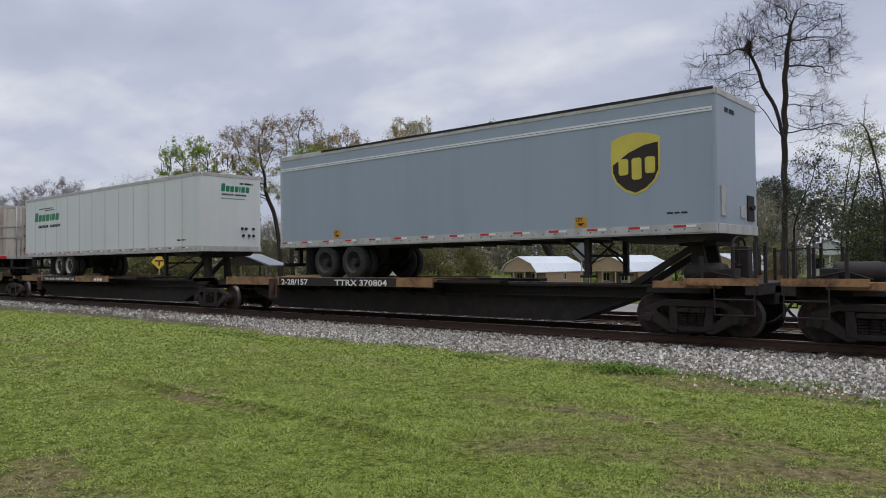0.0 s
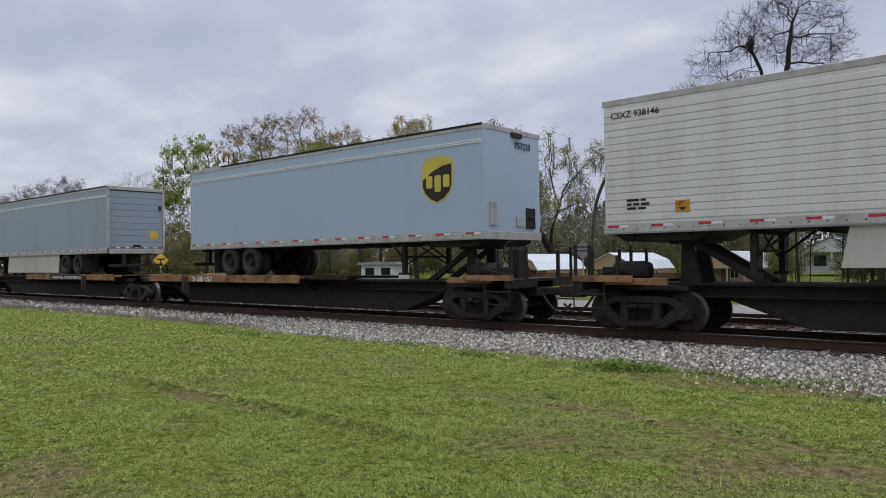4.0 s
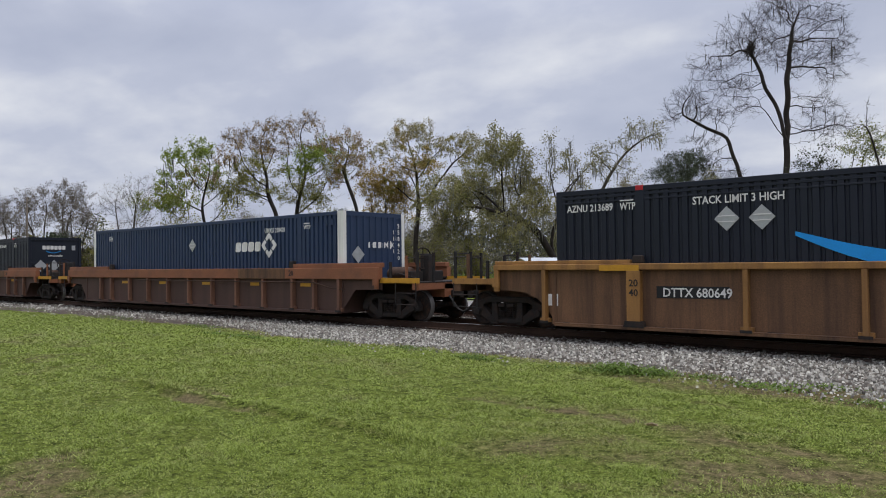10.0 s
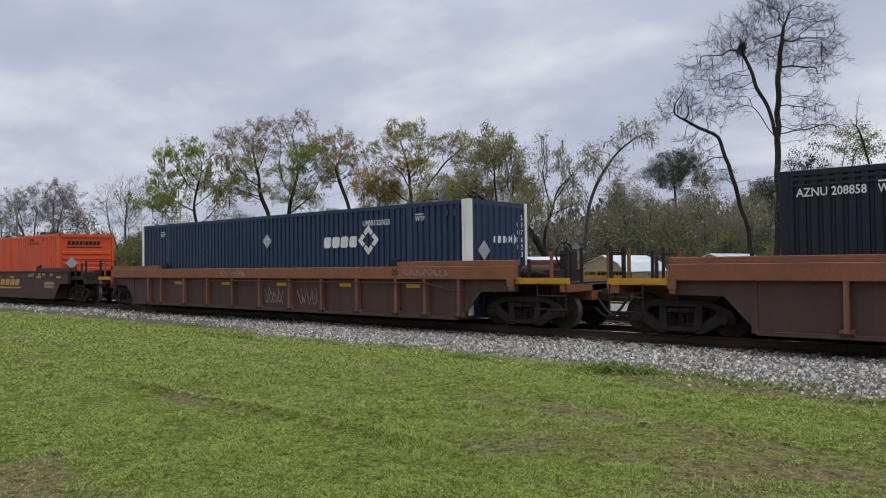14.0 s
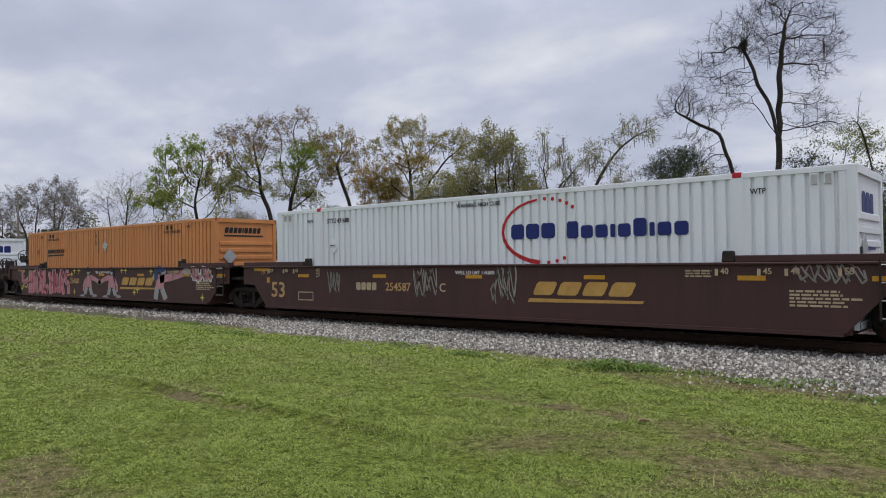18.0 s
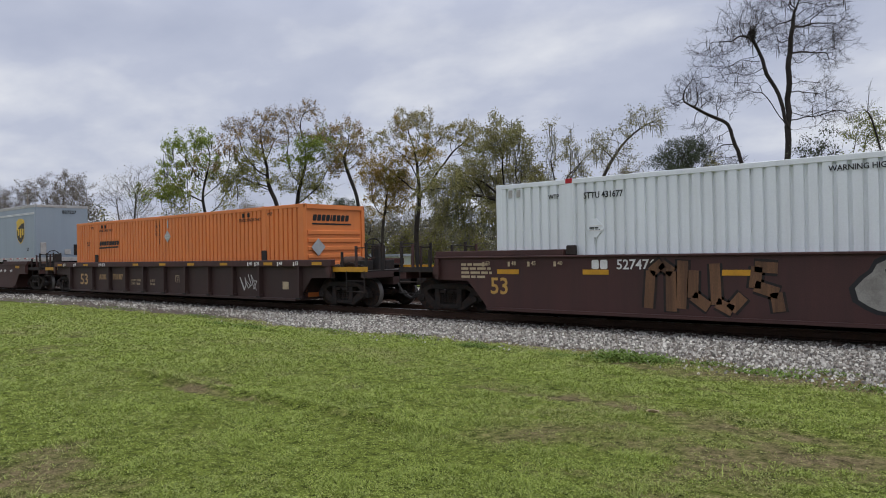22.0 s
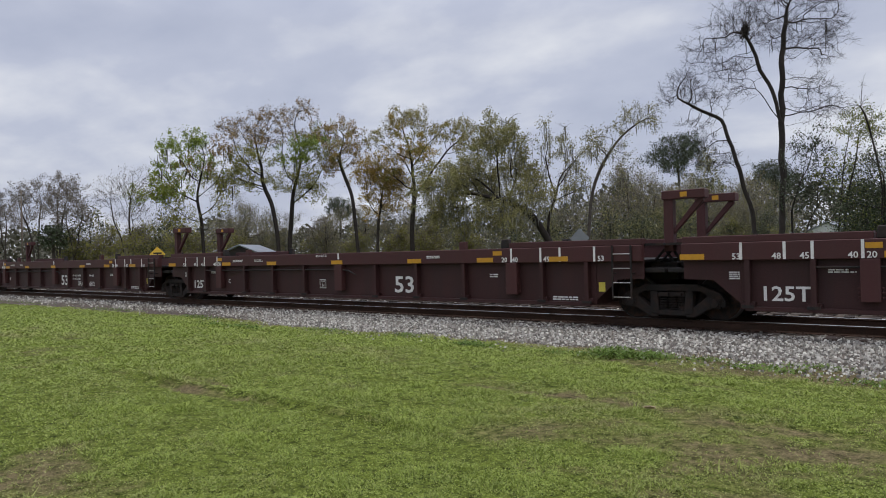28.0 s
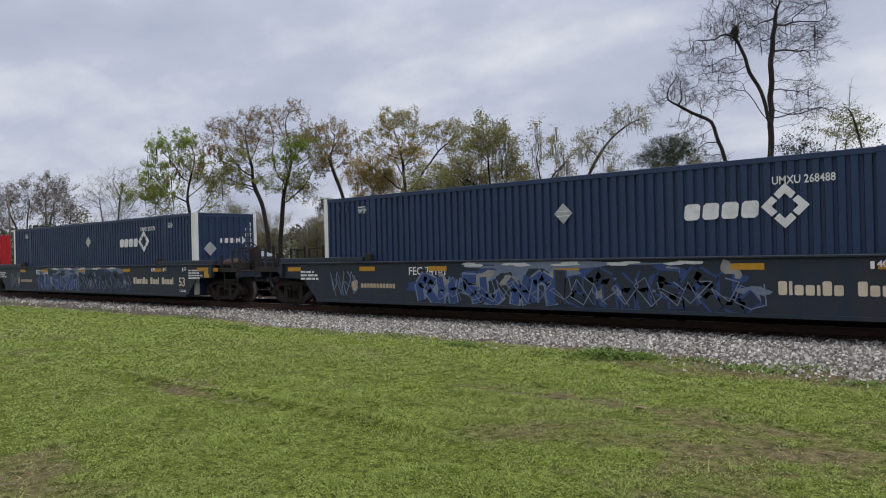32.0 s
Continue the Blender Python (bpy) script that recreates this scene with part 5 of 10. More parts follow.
# ---- containers ----
def corrugated(x0, x1, z0, z1, y_out, depth, pitch=0.275, steps=(0.56, 0.63, 0.90)):
    """A vertical sheet with trapezoid ribs, outer face at y_out, from x0 to x1."""
    bm = bmesh.new()
    s = -1 if y_out < 0 else 1
    pts, x = [], x0
    while x < x1 - 0.01:
        for f, d in ((0.0, 0), (steps[0], 0), (steps[1], 1), (steps[2], 1)):
            if x + f * pitch < x1:
                pts.append((x + f * pitch, y_out - s * depth * d))
        x += pitch
    pts.append((x1, y_out))
    lo = [bm.verts.new((px, py, z0)) for px, py in pts]
    hi = [bm.verts.new((px, py, z1)) for px, py in pts]
    for i in range(len(pts) - 1):
        bm.faces.new((lo[i], lo[i + 1], hi[i + 1], hi[i]))
    return bm


BOX_L, BOX_H = 16.15, 2.90
CASTING = None


def container(u_front, label, paint, trim=None, post=None, ribs_ahead=False, red_tops=False, base=0.38, pitch=0.275, end_frame=None, depth=0.052, steps=(0.56, 0.63, 0.90), bands=()):
    """A 53-foot box; its leading end is at u_front. The base lies in the well."""
    global CASTING
    paint = M[paint]
    trim = trim or paint
    post = post or trim
    root = thing("shipping_container", label, "container", "containers on the train")
    mid = u_front - BOX_L / 2
    ROLLING.append((root, mid, base))
    h, e = BOX_H, BOX_L / 2
    for y in (-1.285, 1.285):
        part("side_wall", corrugated(-e + 0.12, e - 0.12, 0.14, h - 0.10, y, depth, pitch, steps), paint, root)
        s = -1 if y < 0 else 1
        for z0, z1 in bands:
            bm = bmesh.new()
            box(bm, -e + 0.16, e - 0.16, min(s * 1.291, s * 1.23), max(s * 1.291, s * 1.23), z0, z1)
            part("side_band", bm, trim, root, bevel=0.006)
        bm = bmesh.new()
        box(bm, -e, e, min(s * 1.295, s * 1.22), max(s * 1.295, s * 1.22), h - 0.11, h)
        part("top_rail", bm, trim, root, bevel=0.008)
        bm = bmesh.new()
        box(bm, -e, e, min(s * 1.295, s * 1.22), max(s * 1.295, s * 1.22), 0.0, 0.15)
        part("bottom_rail", bm, trim, root)
        for px in (-6.06, 6.06):
            bm = bmesh.new()
            box(bm, px - 0.10, px + 0.10, min(s * 1.297, s * 1.25), max(s * 1.297, s * 1.25), 0.1, h - 0.05)
            part("lifting_post", bm, paint, root)
            bm = bmesh.new()
            box(bm, px - 0.09, px + 0.09, min(s * 1.302, s * 1.15), max(s * 1.302, s * 1.15), h - 0.10, h + 0.012)
            part("corner_casting", bm, M["red"] if red_tops else trim, root, bevel=0.01)
        for x in (-e, e):
            bm = bmesh.new()
            t = -1 if x < 0 else 1
            box(bm, min(x, x - t * 0.16), max(x, x - t * 0.16), min(s * 1.298, s * 1.16), max(s * 1.298, s * 1.16), 0.0, h + 0.004)
            part("corner_post", bm, post, root, bevel=0.012)
    bm = bmesh.new()
    for i in range(40):
        x = -e + 0.15 + i * (2 * e - 0.3) / 40
        box(bm, x, x + 0.24, -1.2, 1.2, h - 0.05, h - 0.02 + (0.012 if i % 2 else 0))
    part("roof", bm, paint, root)
    bm = bmesh.new()
    box(bm, -e + 0.1, e - 0.1, -1.22, 1.22, 0.02, 0.12)
    part("floor", bm, M["steel_dark"], root)
    bm = bmesh.new()
    box(bm, -e + 0.02, -e + 0.06, -1.17, 1.17, 0.12, h - 0.1)
    for y in (-0.9, -0.35, 0.35, 0.9):
        rod(bm, (-e - 0.01, y, 0.1), (-e - 0.01, y, h - 0.1), 0.02)
    part("doors", bm, paint, root)
    # leading end
    if ribs_ahead:
        bm = bmesh.new()
        box(bm, e - 0.09, e - 0.05, -1.17, 1.17, 0.12, h - 0.12)
        part("end_wall", bm, paint, root)
        for z0, z1 in [(0.20 + 0.25 * i, 0.33 + 0.25 * i) for i in range(8)] if ribs_ahead == "close" else [(0.20 + 0.32 * i, 0.36 + 0.32 * i) for i in range(5)]:
            bm = bmesh.new()
            prism_x(bm, [(-1.1, z0), (1.1, z0), (1.1, z1), (-1.1, z1)], e - 0.06, e - 0.015)
            part("end_rib", bm, paint, root, bevel=0.012)
    else:
        bm = corrugated(-1.16, 1.16, 0.14, h - 0.12, -0.0, 0.036, 0.26)
        part("end_wall", bm, paint, root, "", Matrix.Translation((e - 0.02, 0, 0)) @ Matrix.Rotation(radians(90), 4, "Z"))
    for z0, z1 in ((0.0, 0.14), (h - 0.14, h)):
        bm = bmesh.new()
        box(bm, e - 0.08, e + 0.002, -1.16, 1.16, z0, z1)
        part("end_header", bm, end_frame or trim, root)
    return root, mid, e


def placard(root, x, z, r, y=-1.292, ink="placard"):
    bm = bmesh.new()
    prism(bm, diamond(x, z, r), y - 0.012, y)
    holder = part("placard_holder", bm, M[ink], root, "diamond-shaped metal placard holder")
    for dz in (-0.28, 0.18):
        bm = bmesh.new()
        w = r * (0.92 - abs(dz + 0.05))
        box(bm, x - w, x + w, y - 0.020, y - 0.012, z + dz * r, z + dz * r + 0.05 * r + 0.008)
        part("slat", bm, M["tape_white"], holder)


# ---- trailers ----
def trailer_wheel(parent, x, y, z, rim):
    r = 0.50
    bm = bmesh.new()
    lathe(bm, [(-0.12, 0.30), (-0.135, 0.36), (-0.13, 0.44), (-0.10, 0.485), (-0.05, r), (0.05, r), (0.10, 0.485), (0.13, 0.44), (0.135, 0.36), (0.12, 0.30)], 28, True)
    wheel = part("wheel", bm, M["tyre"], parent, "black rubber trailer tyre", Matrix.Translation((x, y, z)))
    bm = bmesh.new()
    s = -1 if y < 0 else 1
    lathe(bm, [(0.12, 0.29), (-0.10, 0.30), (-0.14, 0.335), (-0.145, 0.325), (-0.115, 0.292), (-0.06, 0.275)], 28, True)
    dish = bmesh.new()
    lathe(dish, [(-0.06, 0.276), (0.0, 0.258), (0.03, 0.235), (0.05, 0.14)], 28, True)
    for w in range(8):
        a = w * math.pi / 4
        rod(bm, (0.19 * math.cos(a), -0.0, 0.19 * math.sin(a)), (0.19 * math.cos(a), 0.04, 0.19 * math.sin(a)), 0.018, 0.018, 6)
    flip = Matrix.Identity(4) if s < 0 else Matrix.Rotation(math.pi, 4, "Z")
    part("rim", bm, rim, wheel, "", flip)
    part("disc", dish, M["rim_dark"], wheel, "dark dished wheel disc", flip)
    bm = bmesh.new()
    lathe(bm, [(0.06, 0.16), (0.02, 0.15), (-0.02, 0.11), (-0.09, 0.10), (-0.11, 0.07)], 20)
    part("hub", bm, M["steel_dark"], wheel, "dark greasy hub", flip)


TAPES = {}


def tape_mesh(ink, w):
    if (ink, w) not in TAPES:
        bm = bmesh.new()
        prism(bm, rect(0, w, 0, 0.048), -0.004, 0)
        TAPES[ink, w] = mesh_of("reflective_tape", bm, M[ink])
    return TAPES[ink, w]


def trailer(u0, u1, nose, label, paint, wheels_at, ribs=False, rim="rim_dark", skirt=None, z_floor=2.20, z_top=5.08, tyre_z=1.745, deck_z=1.25, stripe=True,
            wheels=True, tape=True, seams=0, gear=True):
    """A road trailer from u0 to u1 along the train; nose +1 when it faces ahead. wheels_at: the two axles' places."""
    paint = M[paint]
    root = thing("semi_trailer", label, "trailer", "trailers on the train")
    mid, e = (u0 + u1) / 2, (u1 - u0) / 2
    ROLLING.append((root, mid, deck_z))
    zf, zt = z_floor - deck_z, z_top - deck_z
    for s in (-1, 1):
        o = s * 1.295
        bm = bmesh.new()
        box(bm, -e + 0.04, e - 0.04, min(o, o - s * 0.03), max(o, o - s * 0.03), zf + 0.20, zt - 0.12)
        part("side_panel", bm, paint, root)
        bm = bmesh.new()
        box(bm, -e, e, min(o + s * 0.012, o - s * 0.06), max(o + s * 0.012, o - s * 0.06), zf, zf + 0.21)
        box(bm, -e, e, min(o + s * 0.03, o), max(o + s * 0.03, o), zf + 0.03, zf + 0.06)
        part("bottom_rail", bm, M["alu"], root)
        bm = bmesh.new()
        for x in np.arange(-e + 0.15, e - 0.1, 0.30):
            box(bm, x, x + 0.03, min(o + s * 0.012, o + s * 0.018), max(o + s * 0.012, o + s * 0.018), zf + 0.085, zf + 0.11)
        rivets = part("rivets", bm, M["steel_dark"], root)
        rivets["kind"] = "stuff"
        bm = bmesh.new()
        box(bm, -e, e, min(o + s * 0.012, o - s * 0.06), max(o + s * 0.012, o - s * 0.06), zt - 0.14, zt)
        part("top_rail", bm, M["alu"], root, bevel=0.01)
        if stripe == "dark":
            bm = bmesh.new()
            box(bm, -e + 2.0, e - 0.02, min(o + s * 0.016, o - s * 0.05), max(o + s * 0.016, o - s * 0.05), zt - 0.055, zt + 0.006)
            part("rail_cap", bm, M["steel_dark"], root)
        if stripe:
            bm = bmesh.new()
            box(bm, -e + 0.05, e - 0.05, min(o, o + s * 0.016), max(o, o + s * 0.016), zt - 0.424, zt - 0.385)
            box(bm, -e + 0.05, e - 0.05, min(o, o + s * 0.016), max(o, o + s * 0.016), zt - 0.475, zt - 0.436)
            part("rub_rail", bm, M["rub_white"], root)
            bm = bmesh.new()
            box(bm, -e + 0.05, e - 0.05, min(o, o + s * 0.006), max(o, o + s * 0.006), zt - 0.436, zt - 0.424)
            part("rub_strip", bm, M["rim_dark"], root)
        if ribs:
            for k in range(16):
                z = zf + 0.34 + k * 0.150
                bm = bmesh.new()
                prism_x(bm, [(o, z - 0.070), (o + s * 0.014, z - 0.060), (o + s * 0.014, z + 0.052), (o, z + 0.062)], -e + 0.06, e - 0.32 if nose < 0 else e - 0.06)
                part("side_rib", bm, paint, root)
        for k in range(1, seams):
            x = -e + 2 * e * k / seams
            bm = bmesh.new()
            box(bm, x - 0.035, x + 0.035, min(o, o + s * 0.005), max(o, o + s * 0.005), zf + 0.21, zt - 0.13)
            for k2 in range(18):
                z = zf + 0.30 + k2 * (zt - zf - 0.5) / 17
                for dx in (-0.022, 0.022):
                    box(bm, x + dx - 0.007, x + dx + 0.007, min(o + s * 0.005, o + s * 0.010), max(o + s * 0.005, o + s * 0.010), z, z + 0.014)
            part("panel_seam", bm, M["seam"], root, "riveted joint between side plates")
        if tape:
            x = -e + 0.1
            while x < e - 0.4 and s < 0:
                hang("reflective_tape", tape_mesh("tape_red", 0.26), root, Matrix.Translation((x, o - 0.0125, zf + 0.135)))
                hang("reflective_tape", tape_mesh("tape_white", 0.20), root, Matrix.Translation((x + 0.26, o - 0.0125, zf + 0.135)))
                x += 0.98
    bm = bmesh.new()
    box(bm, -e + 0.02, e - 0.02, -1.25, 1.25, zt - 0.05, zt - 0.015)
    part("roof", bm, M["alu"], root)
    bm = bmesh.new()
    box(bm, -e + 0.02, e - 0.02, -1.2, 1.2, zf + 0.0, zf + 0.12)
    part("floor", bm, M["steel_dark"], root)
    bm = bmesh.new()
    box(bm, -0.03, 0.03, -1.2, 1.2, zf - 0.08, zf - 0.002)
    beam = mesh_of("cross_member", bm, M["steel_dark"])
    for k in range(int(2 * e / 1.2)):
        hang("cross_member", beam, root, Matrix.Translation((-e + 0.6 + k * 1.2, 0, 0)))
    # nose wall and rear doors
    xn, xr = nose * e, -nose * e
    bm = bmesh.new()
    prism(bm, [(xn - nose * 0.05, zf + 0.05), (xn, zf + 0.05), (xn, zt - 0.05), (xn - nose * 0.05, zt - 0.05)], -1.22, 1.22)
    part("nose_wall", bm, paint, root)
    for s in (-1, 1):
        bm = bmesh.new()
        k = 8
        pts = [(xn - nose * 0.10 + nose * 0.10 * math.sin(j * math.pi / 2 / k), s * (1.20 + 0.102 * math.cos(j * math.pi / 2 / k))) for j in range(k + 1)] + [(xn - nose * 0.1, s * 1.2)]
        lo = [bm.verts.new((x, y, zf + 0.02)) for x, y in pts]
        hi = [bm.verts.new((x, y, zt - 0.005)) for x, y in pts]
        for i in range(len(pts)):
            bm.faces.new((lo[i], lo[(i + 1) % len(pts)], hi[(i + 1) % len(pts)], hi[i]))
        bm.faces.new(lo)
        bm.faces.new(hi)
        part("nose_corner", bm, paint, root)
    xa, xb = min(xn + nose * 0.012, xn - nose * 0.06), max(xn + nose * 0.012, xn - nose * 0.06)
    pieces("nose_rail", [(xa, xb, -1.2, 1.2, zf, zf + 0.2), (xa, xb, -1.2, 1.2, zt - 0.13, zt)], M["alu"], root)
    for y in (-1.30, 1.20):
        bm = bmesh.new()
        box(bm, min(xr, xr + nose * 0.10), max(xr, xr + nose * 0.10), y, y + 0.10, zf + 0.004, zt - 0.004)
        part("rear_post", bm, M["alu"], root, bevel=0.008)
    xa, xb = min(xr, xr + nose * 0.10), max(xr, xr + nose * 0.10)
    pieces("rear_header", [(xa, xb, -1.2, 1.2, zt - 0.15, zt), (xa, xb, -1.2, 1.2, zf - 0.02, zf + 0.2)], M["alu"], root)
    if wheels:
        for ax in wheels_at:
            x = ax - mid
            for y in (-1.14, -0.84, 0.84, 1.14):
                trailer_wheel(root, x, y, tyre_z - deck_z, M[rim])
            bm = bmesh.new()
            rod(bm, (x, -0.8, tyre_z - deck_z), (x, 0.8, tyre_z - deck_z), 0.07, 0.07, 10)
            part("axle", bm, M["steel_dark"], root)
        c = sum(wheels_at) / 2 - mid
        bm = bmesh.new()
        bm.free()
        for y in (-0.5, 0.5):
            bm = bmesh.new()
            prism(bm, [(c - 1.3, zf), (c - 1.2, tyre_z - deck_z + 0.1), (c - 0.9, tyre_z - deck_z - 0.12), (c + 0.9, tyre_z - deck_z - 0.12), (c + 1.2, tyre_z - deck_z + 0.1), (c + 1.3, zf)], y - 0.07, y + 0.07)
            part("bogie_frame", bm, M["steel_dark"], root)
        for y in (-1.0, 1.0):
            bm = bmesh.new()
            box(bm, c - nose * 1.45 - 0.012, c - nose * 1.45 + 0.012, y - 0.30, y + 0.30, 0.12, zf)
            part("mud_flap", bm, M["tyre"], root)
    if gear:
        g = xn - nose * 3.0
        for y in (-0.95, 0.95):
            bm = bmesh.new()
            box(bm, g - 0.06, g + 0.06, y - 0.06, y + 0.06, 0.10, zf)
            box(bm, g - 0.14, g + 0.14, y - 0.12, y + 0.12, 0.06, 0.12)
            rod(bm, (g, y, 0.45), (g - nose * 0.7, y * 0.8, zf), 0.028)
            part("landing_leg", bm, M["steel_dark"], root)
        bm = bmesh.new()
        rod(bm, (g, -0.95, 0.55), (g, 0.95, 0.55), 0.03)
        rod(bm, (g, -0.95, 0.30), (g, 0.3, zf - 0.1), 0.022)
        rod(bm, (g, 0.95, 0.30), (g, -0.3, zf - 0.1), 0.022)
        part("leg_brace", bm, M["steel_dark"], root)
        bm = bmesh.new()
        prism(bm, [(xn - nose * 0.15, zf), (xn - nose * 2.3, zf), (xn - nose * 1.9, zf - 0.16), (xn - nose * 0.4, zf - 0.16)], -1.1, 1.1)
        part("coupler_plate", bm, M["steel_dark"], root)
    # rear under-ride guard
    if wheels:
        bm = bmesh.new()
        for y in (-0.55, 0.55):
            box(bm, xr + nose * 0.05 - 0.05, xr + nose * 0.05 + 0.05, y - 0.06, y + 0.06, zf - 0.5, zf)
        box(bm, xr + nose * 0.05 - 0.05, xr + nose * 0.05 + 0.05, -1.2, 1.2, zf - 0.58, zf - 0.47)
        part("rear_guard", bm, M["steel_dark"], root)
    if skirt:
        for y in (-1.22, 1.22):
            bm = bmesh.new()
            x0, x1 = skirt[0] - mid, skirt[1] - mid
            prism(bm, [(x0 + 0.15, zf), (x0, skirt[2] - deck_z), (x1 - 0.12, skirt[2] - deck_z), (x1, zf)], y - 0.015, y + 0.015)
            part("side_skirt", bm, M[skirt[3]], root, "long smooth side skirt")
    return root, mid, e


def rear_rollup(root, x, zf, zt, paint, tape=True):
    """A roll-up door that looks ahead, with slats, latch and marker tape."""
    n = 9
    for k in range(n):
        z0 = zf + 0.22 + k * (zt - zf - 0.40) / n
        bm = bmesh.new()
        box(bm, x - 0.06, x - 0.03, -1.19, 1.19, z0, z0 + (zt - zf - 0.40) / n - 0.012)
        part("door_slat", bm, paint, root)
    bm = bmesh.new()
    box(bm, x - 0.03, x + 0.03, -0.15, 0.15, zf + 0.26, zf + 0.36)
    box(bm, x - 0.03, x + 0.02, 1.02, 1.12, zf + 1.9, zf + 2.1)
    part("door_latch", bm, M["steel_dark"], root)
    for i in range(6):
        hang("reflective_tape", tape_mesh("tape_red", 0.20), root, face_ahead(x + 0.004, -1.15 + 0.42 * i, zf + 0.21))
        if i < 5:
            hang("reflective_tape", tape_mesh("tape_white", 0.18), root, face_ahead(x + 0.004, -0.94 + 0.42 * i, zf + 0.21))


def shield(root, cx, cz, w, h, y, field="brown_shield", rim="gold"):
    """A brand shield as plain shapes."""
    def outline(k):
        a, b = w / 2 * k, h / 2 * k
        return [(cx - a, cz + b * 0.80), (cx - a * 0.5, cz + b * 0.95), (cx, cz + b), (cx + a * 0.5, cz + b * 0.95), (cx + a, cz + b * 0.80), (cx + a, cz - b * 0.25),
                (cx + a * 0.82, cz - b * 0.58), (cx + a * 0.45, cz - b * 0.85), (cx, cz - b), (cx - a * 0.45, cz - b * 0.85), (cx - a * 0.82, cz - b * 0.58), (cx - a, cz - b * 0.25)]
    flat_mesh("shield_rim", [outline(1.0)], y, M[rim], root)
    flat_mesh("shield_field", [outline(0.92)], y - 0.004, M[field], root)
    a, b = w / 2 * 0.92, h / 2 * 0.92
    flat_mesh("shield_band", [[(cx - a, cz + b * 0.80), (cx - a * 0.5, cz + b * 0.95), (cx, cz + b), (cx + a * 0.5, cz + b * 0.95), (cx + a, cz + b * 0.80), (cx + a, cz + b * 0.68),
                               (cx + a * 0.4, cz + b * 0.62), (cx - a * 0.3, cz + b * 0.40), (cx - a, cz + b * 0.02)]], y - 0.008, M[rim], root)
    flat_mesh("shield_mark", wordmark("xpx", cx - a * 0.74, cz - b * 0.36, h * 0.26, w * 0.20, 0, 0.35), y - 0.008, M[rim], root)


# ---- spine cars ----
def spine_unit(u_left, u_right, label, deck, hitch, left="joint", right="joint", truck_right=True, bracket=None):
    """A skeleton unit: one deep centre sill, a wheel deck, a hitch stand."""
    mid = (u_left + u_right) / 2
    a, b = u_left - mid, u_right - mid
    car = thing("spine_car", label, "spine car", "intermodal train")
    ROLLING.append((car, mid, 0.0))
    d0, d1 = deck[0] - mid, deck[1] - mid
    bm = bmesh.new()
    prism(bm, [(a + 1.55, 0.82), (a + 3.1, 0.27), (b - 3.1, 0.27), (b - 1.55, 0.82), (b + 0.3, 0.86), (b + 0.3, 1.14), (a - 0.3, 1.14), (a - 0.3, 0.86)], -0.36, 0.36)
    part("centre_sill", bm, M["steel_dark"], car, "deep grimy black centre sill", bevel=0.012)
    for y0, y1 in ((-0.62, -0.36), (0.36, 0.62)):
        pieces("sill_flange", [(a + 0.6, b - 0.6, y0, y1, 1.10, 1.15), (a + 1.2, b - 1.2, y0, y1, 0.86, 0.885)], M["steel_dark"], car)
    for y in (-1.30, 1.24):
        bm = bmesh.new()
        box(bm, d0, d1, y, y + 0.06, 1.04, 1.295)
        part("deck_edge", bm, M["deck"], car, "worn tan edge of the wheel deck", bevel=0.006)
        bm = bmesh.new()
        w, q = 0.42, d0 + 1.9 if bracket is None else bracket - mid
        box(bm, q, q + 0.10, y - 0.03, y + 0.09, 0.62, 1.24)
        box(bm, q + w - 0.10, q + w, y - 0.03, y + 0.09, 0.62, 1.24)
        box(bm, q + 0.10, q + w - 0.10, y - 0.02, y + 0.09, 1.12, 1.24)
        box(bm, q + 0.10, q + w - 0.10, y - 0.02, y + 0.09, 0.62, 0.74)
        rod(bm, (q + 0.21, y - 0.03, 0.72), (q + 0.21, y - 0.03, 1.14), 0.07, 0.07, 8)
        part("tie_bracket", bm, M["rail"], car, bevel=0.01)
    pieces("wheel_deck", [(d0, d1, -1.24, -0.62, 1.18, 1.245), (d0, d1, 0.62, 1.24, 1.18, 1.245)], M["deck"], car)
    for x in np.arange(d0 + 0.2, d1, 1.1):
        bm = bmesh.new()
        prism_x(bm, [(-1.24, 1.18), (1.24, 1.18), (1.24, 1.05), (0.4, 0.8), (-0.4, 0.8), (-1.24, 1.05)], x - 0.05, x + 0.05)
        part("deck_arm", bm, M["steel_dark"], car)
    e0 = d1 if hitch > (deck[0] + deck[1]) / 2 else d0 - 2.0
    pieces("low_ramp", [(e0, e0 + 2.0, -1.1, -0.7, 1.16, 1.24), (e0, e0 + 2.0, 0.7, 1.1, 1.16, 1.24)], M["steel_dark"], car)
    hx = hitch - mid
    lean = 1 if hitch > mid else -1
    bm = bmesh.new()
    box(bm, hx - 0.42, hx + 0.36, -0.52, 0.52, 1.98, 2.06)
    stand = part("hitch_stand", bm, M["steel_dark"], car, "black steel trailer hitch stand", bevel=0.01)
    for y in (-0.42, 0.42):
        bm = bmesh.new()
        prism(bm, [(hx - 0.22, 1.14), (hx + 0.22, 1.14), (hx + 0.05, 2.0), (hx - 0.17, 2.0)], y - 0.06, y + 0.06)
        part("stand_leg", bm, M["steel_dark"], stand, bevel=0.01)
        bm = bmesh.new()
        prism(bm, [(hx - lean * 1.65, 1.14), (hx - lean * 1.35, 1.14), (hx - lean * 0.05, 1.95), (hx - lean * 0.2, 2.0)], y - 0.07, y + 0.07)
        part("stand_strut", bm, M["steel_dark"], stand, bevel=0.01)
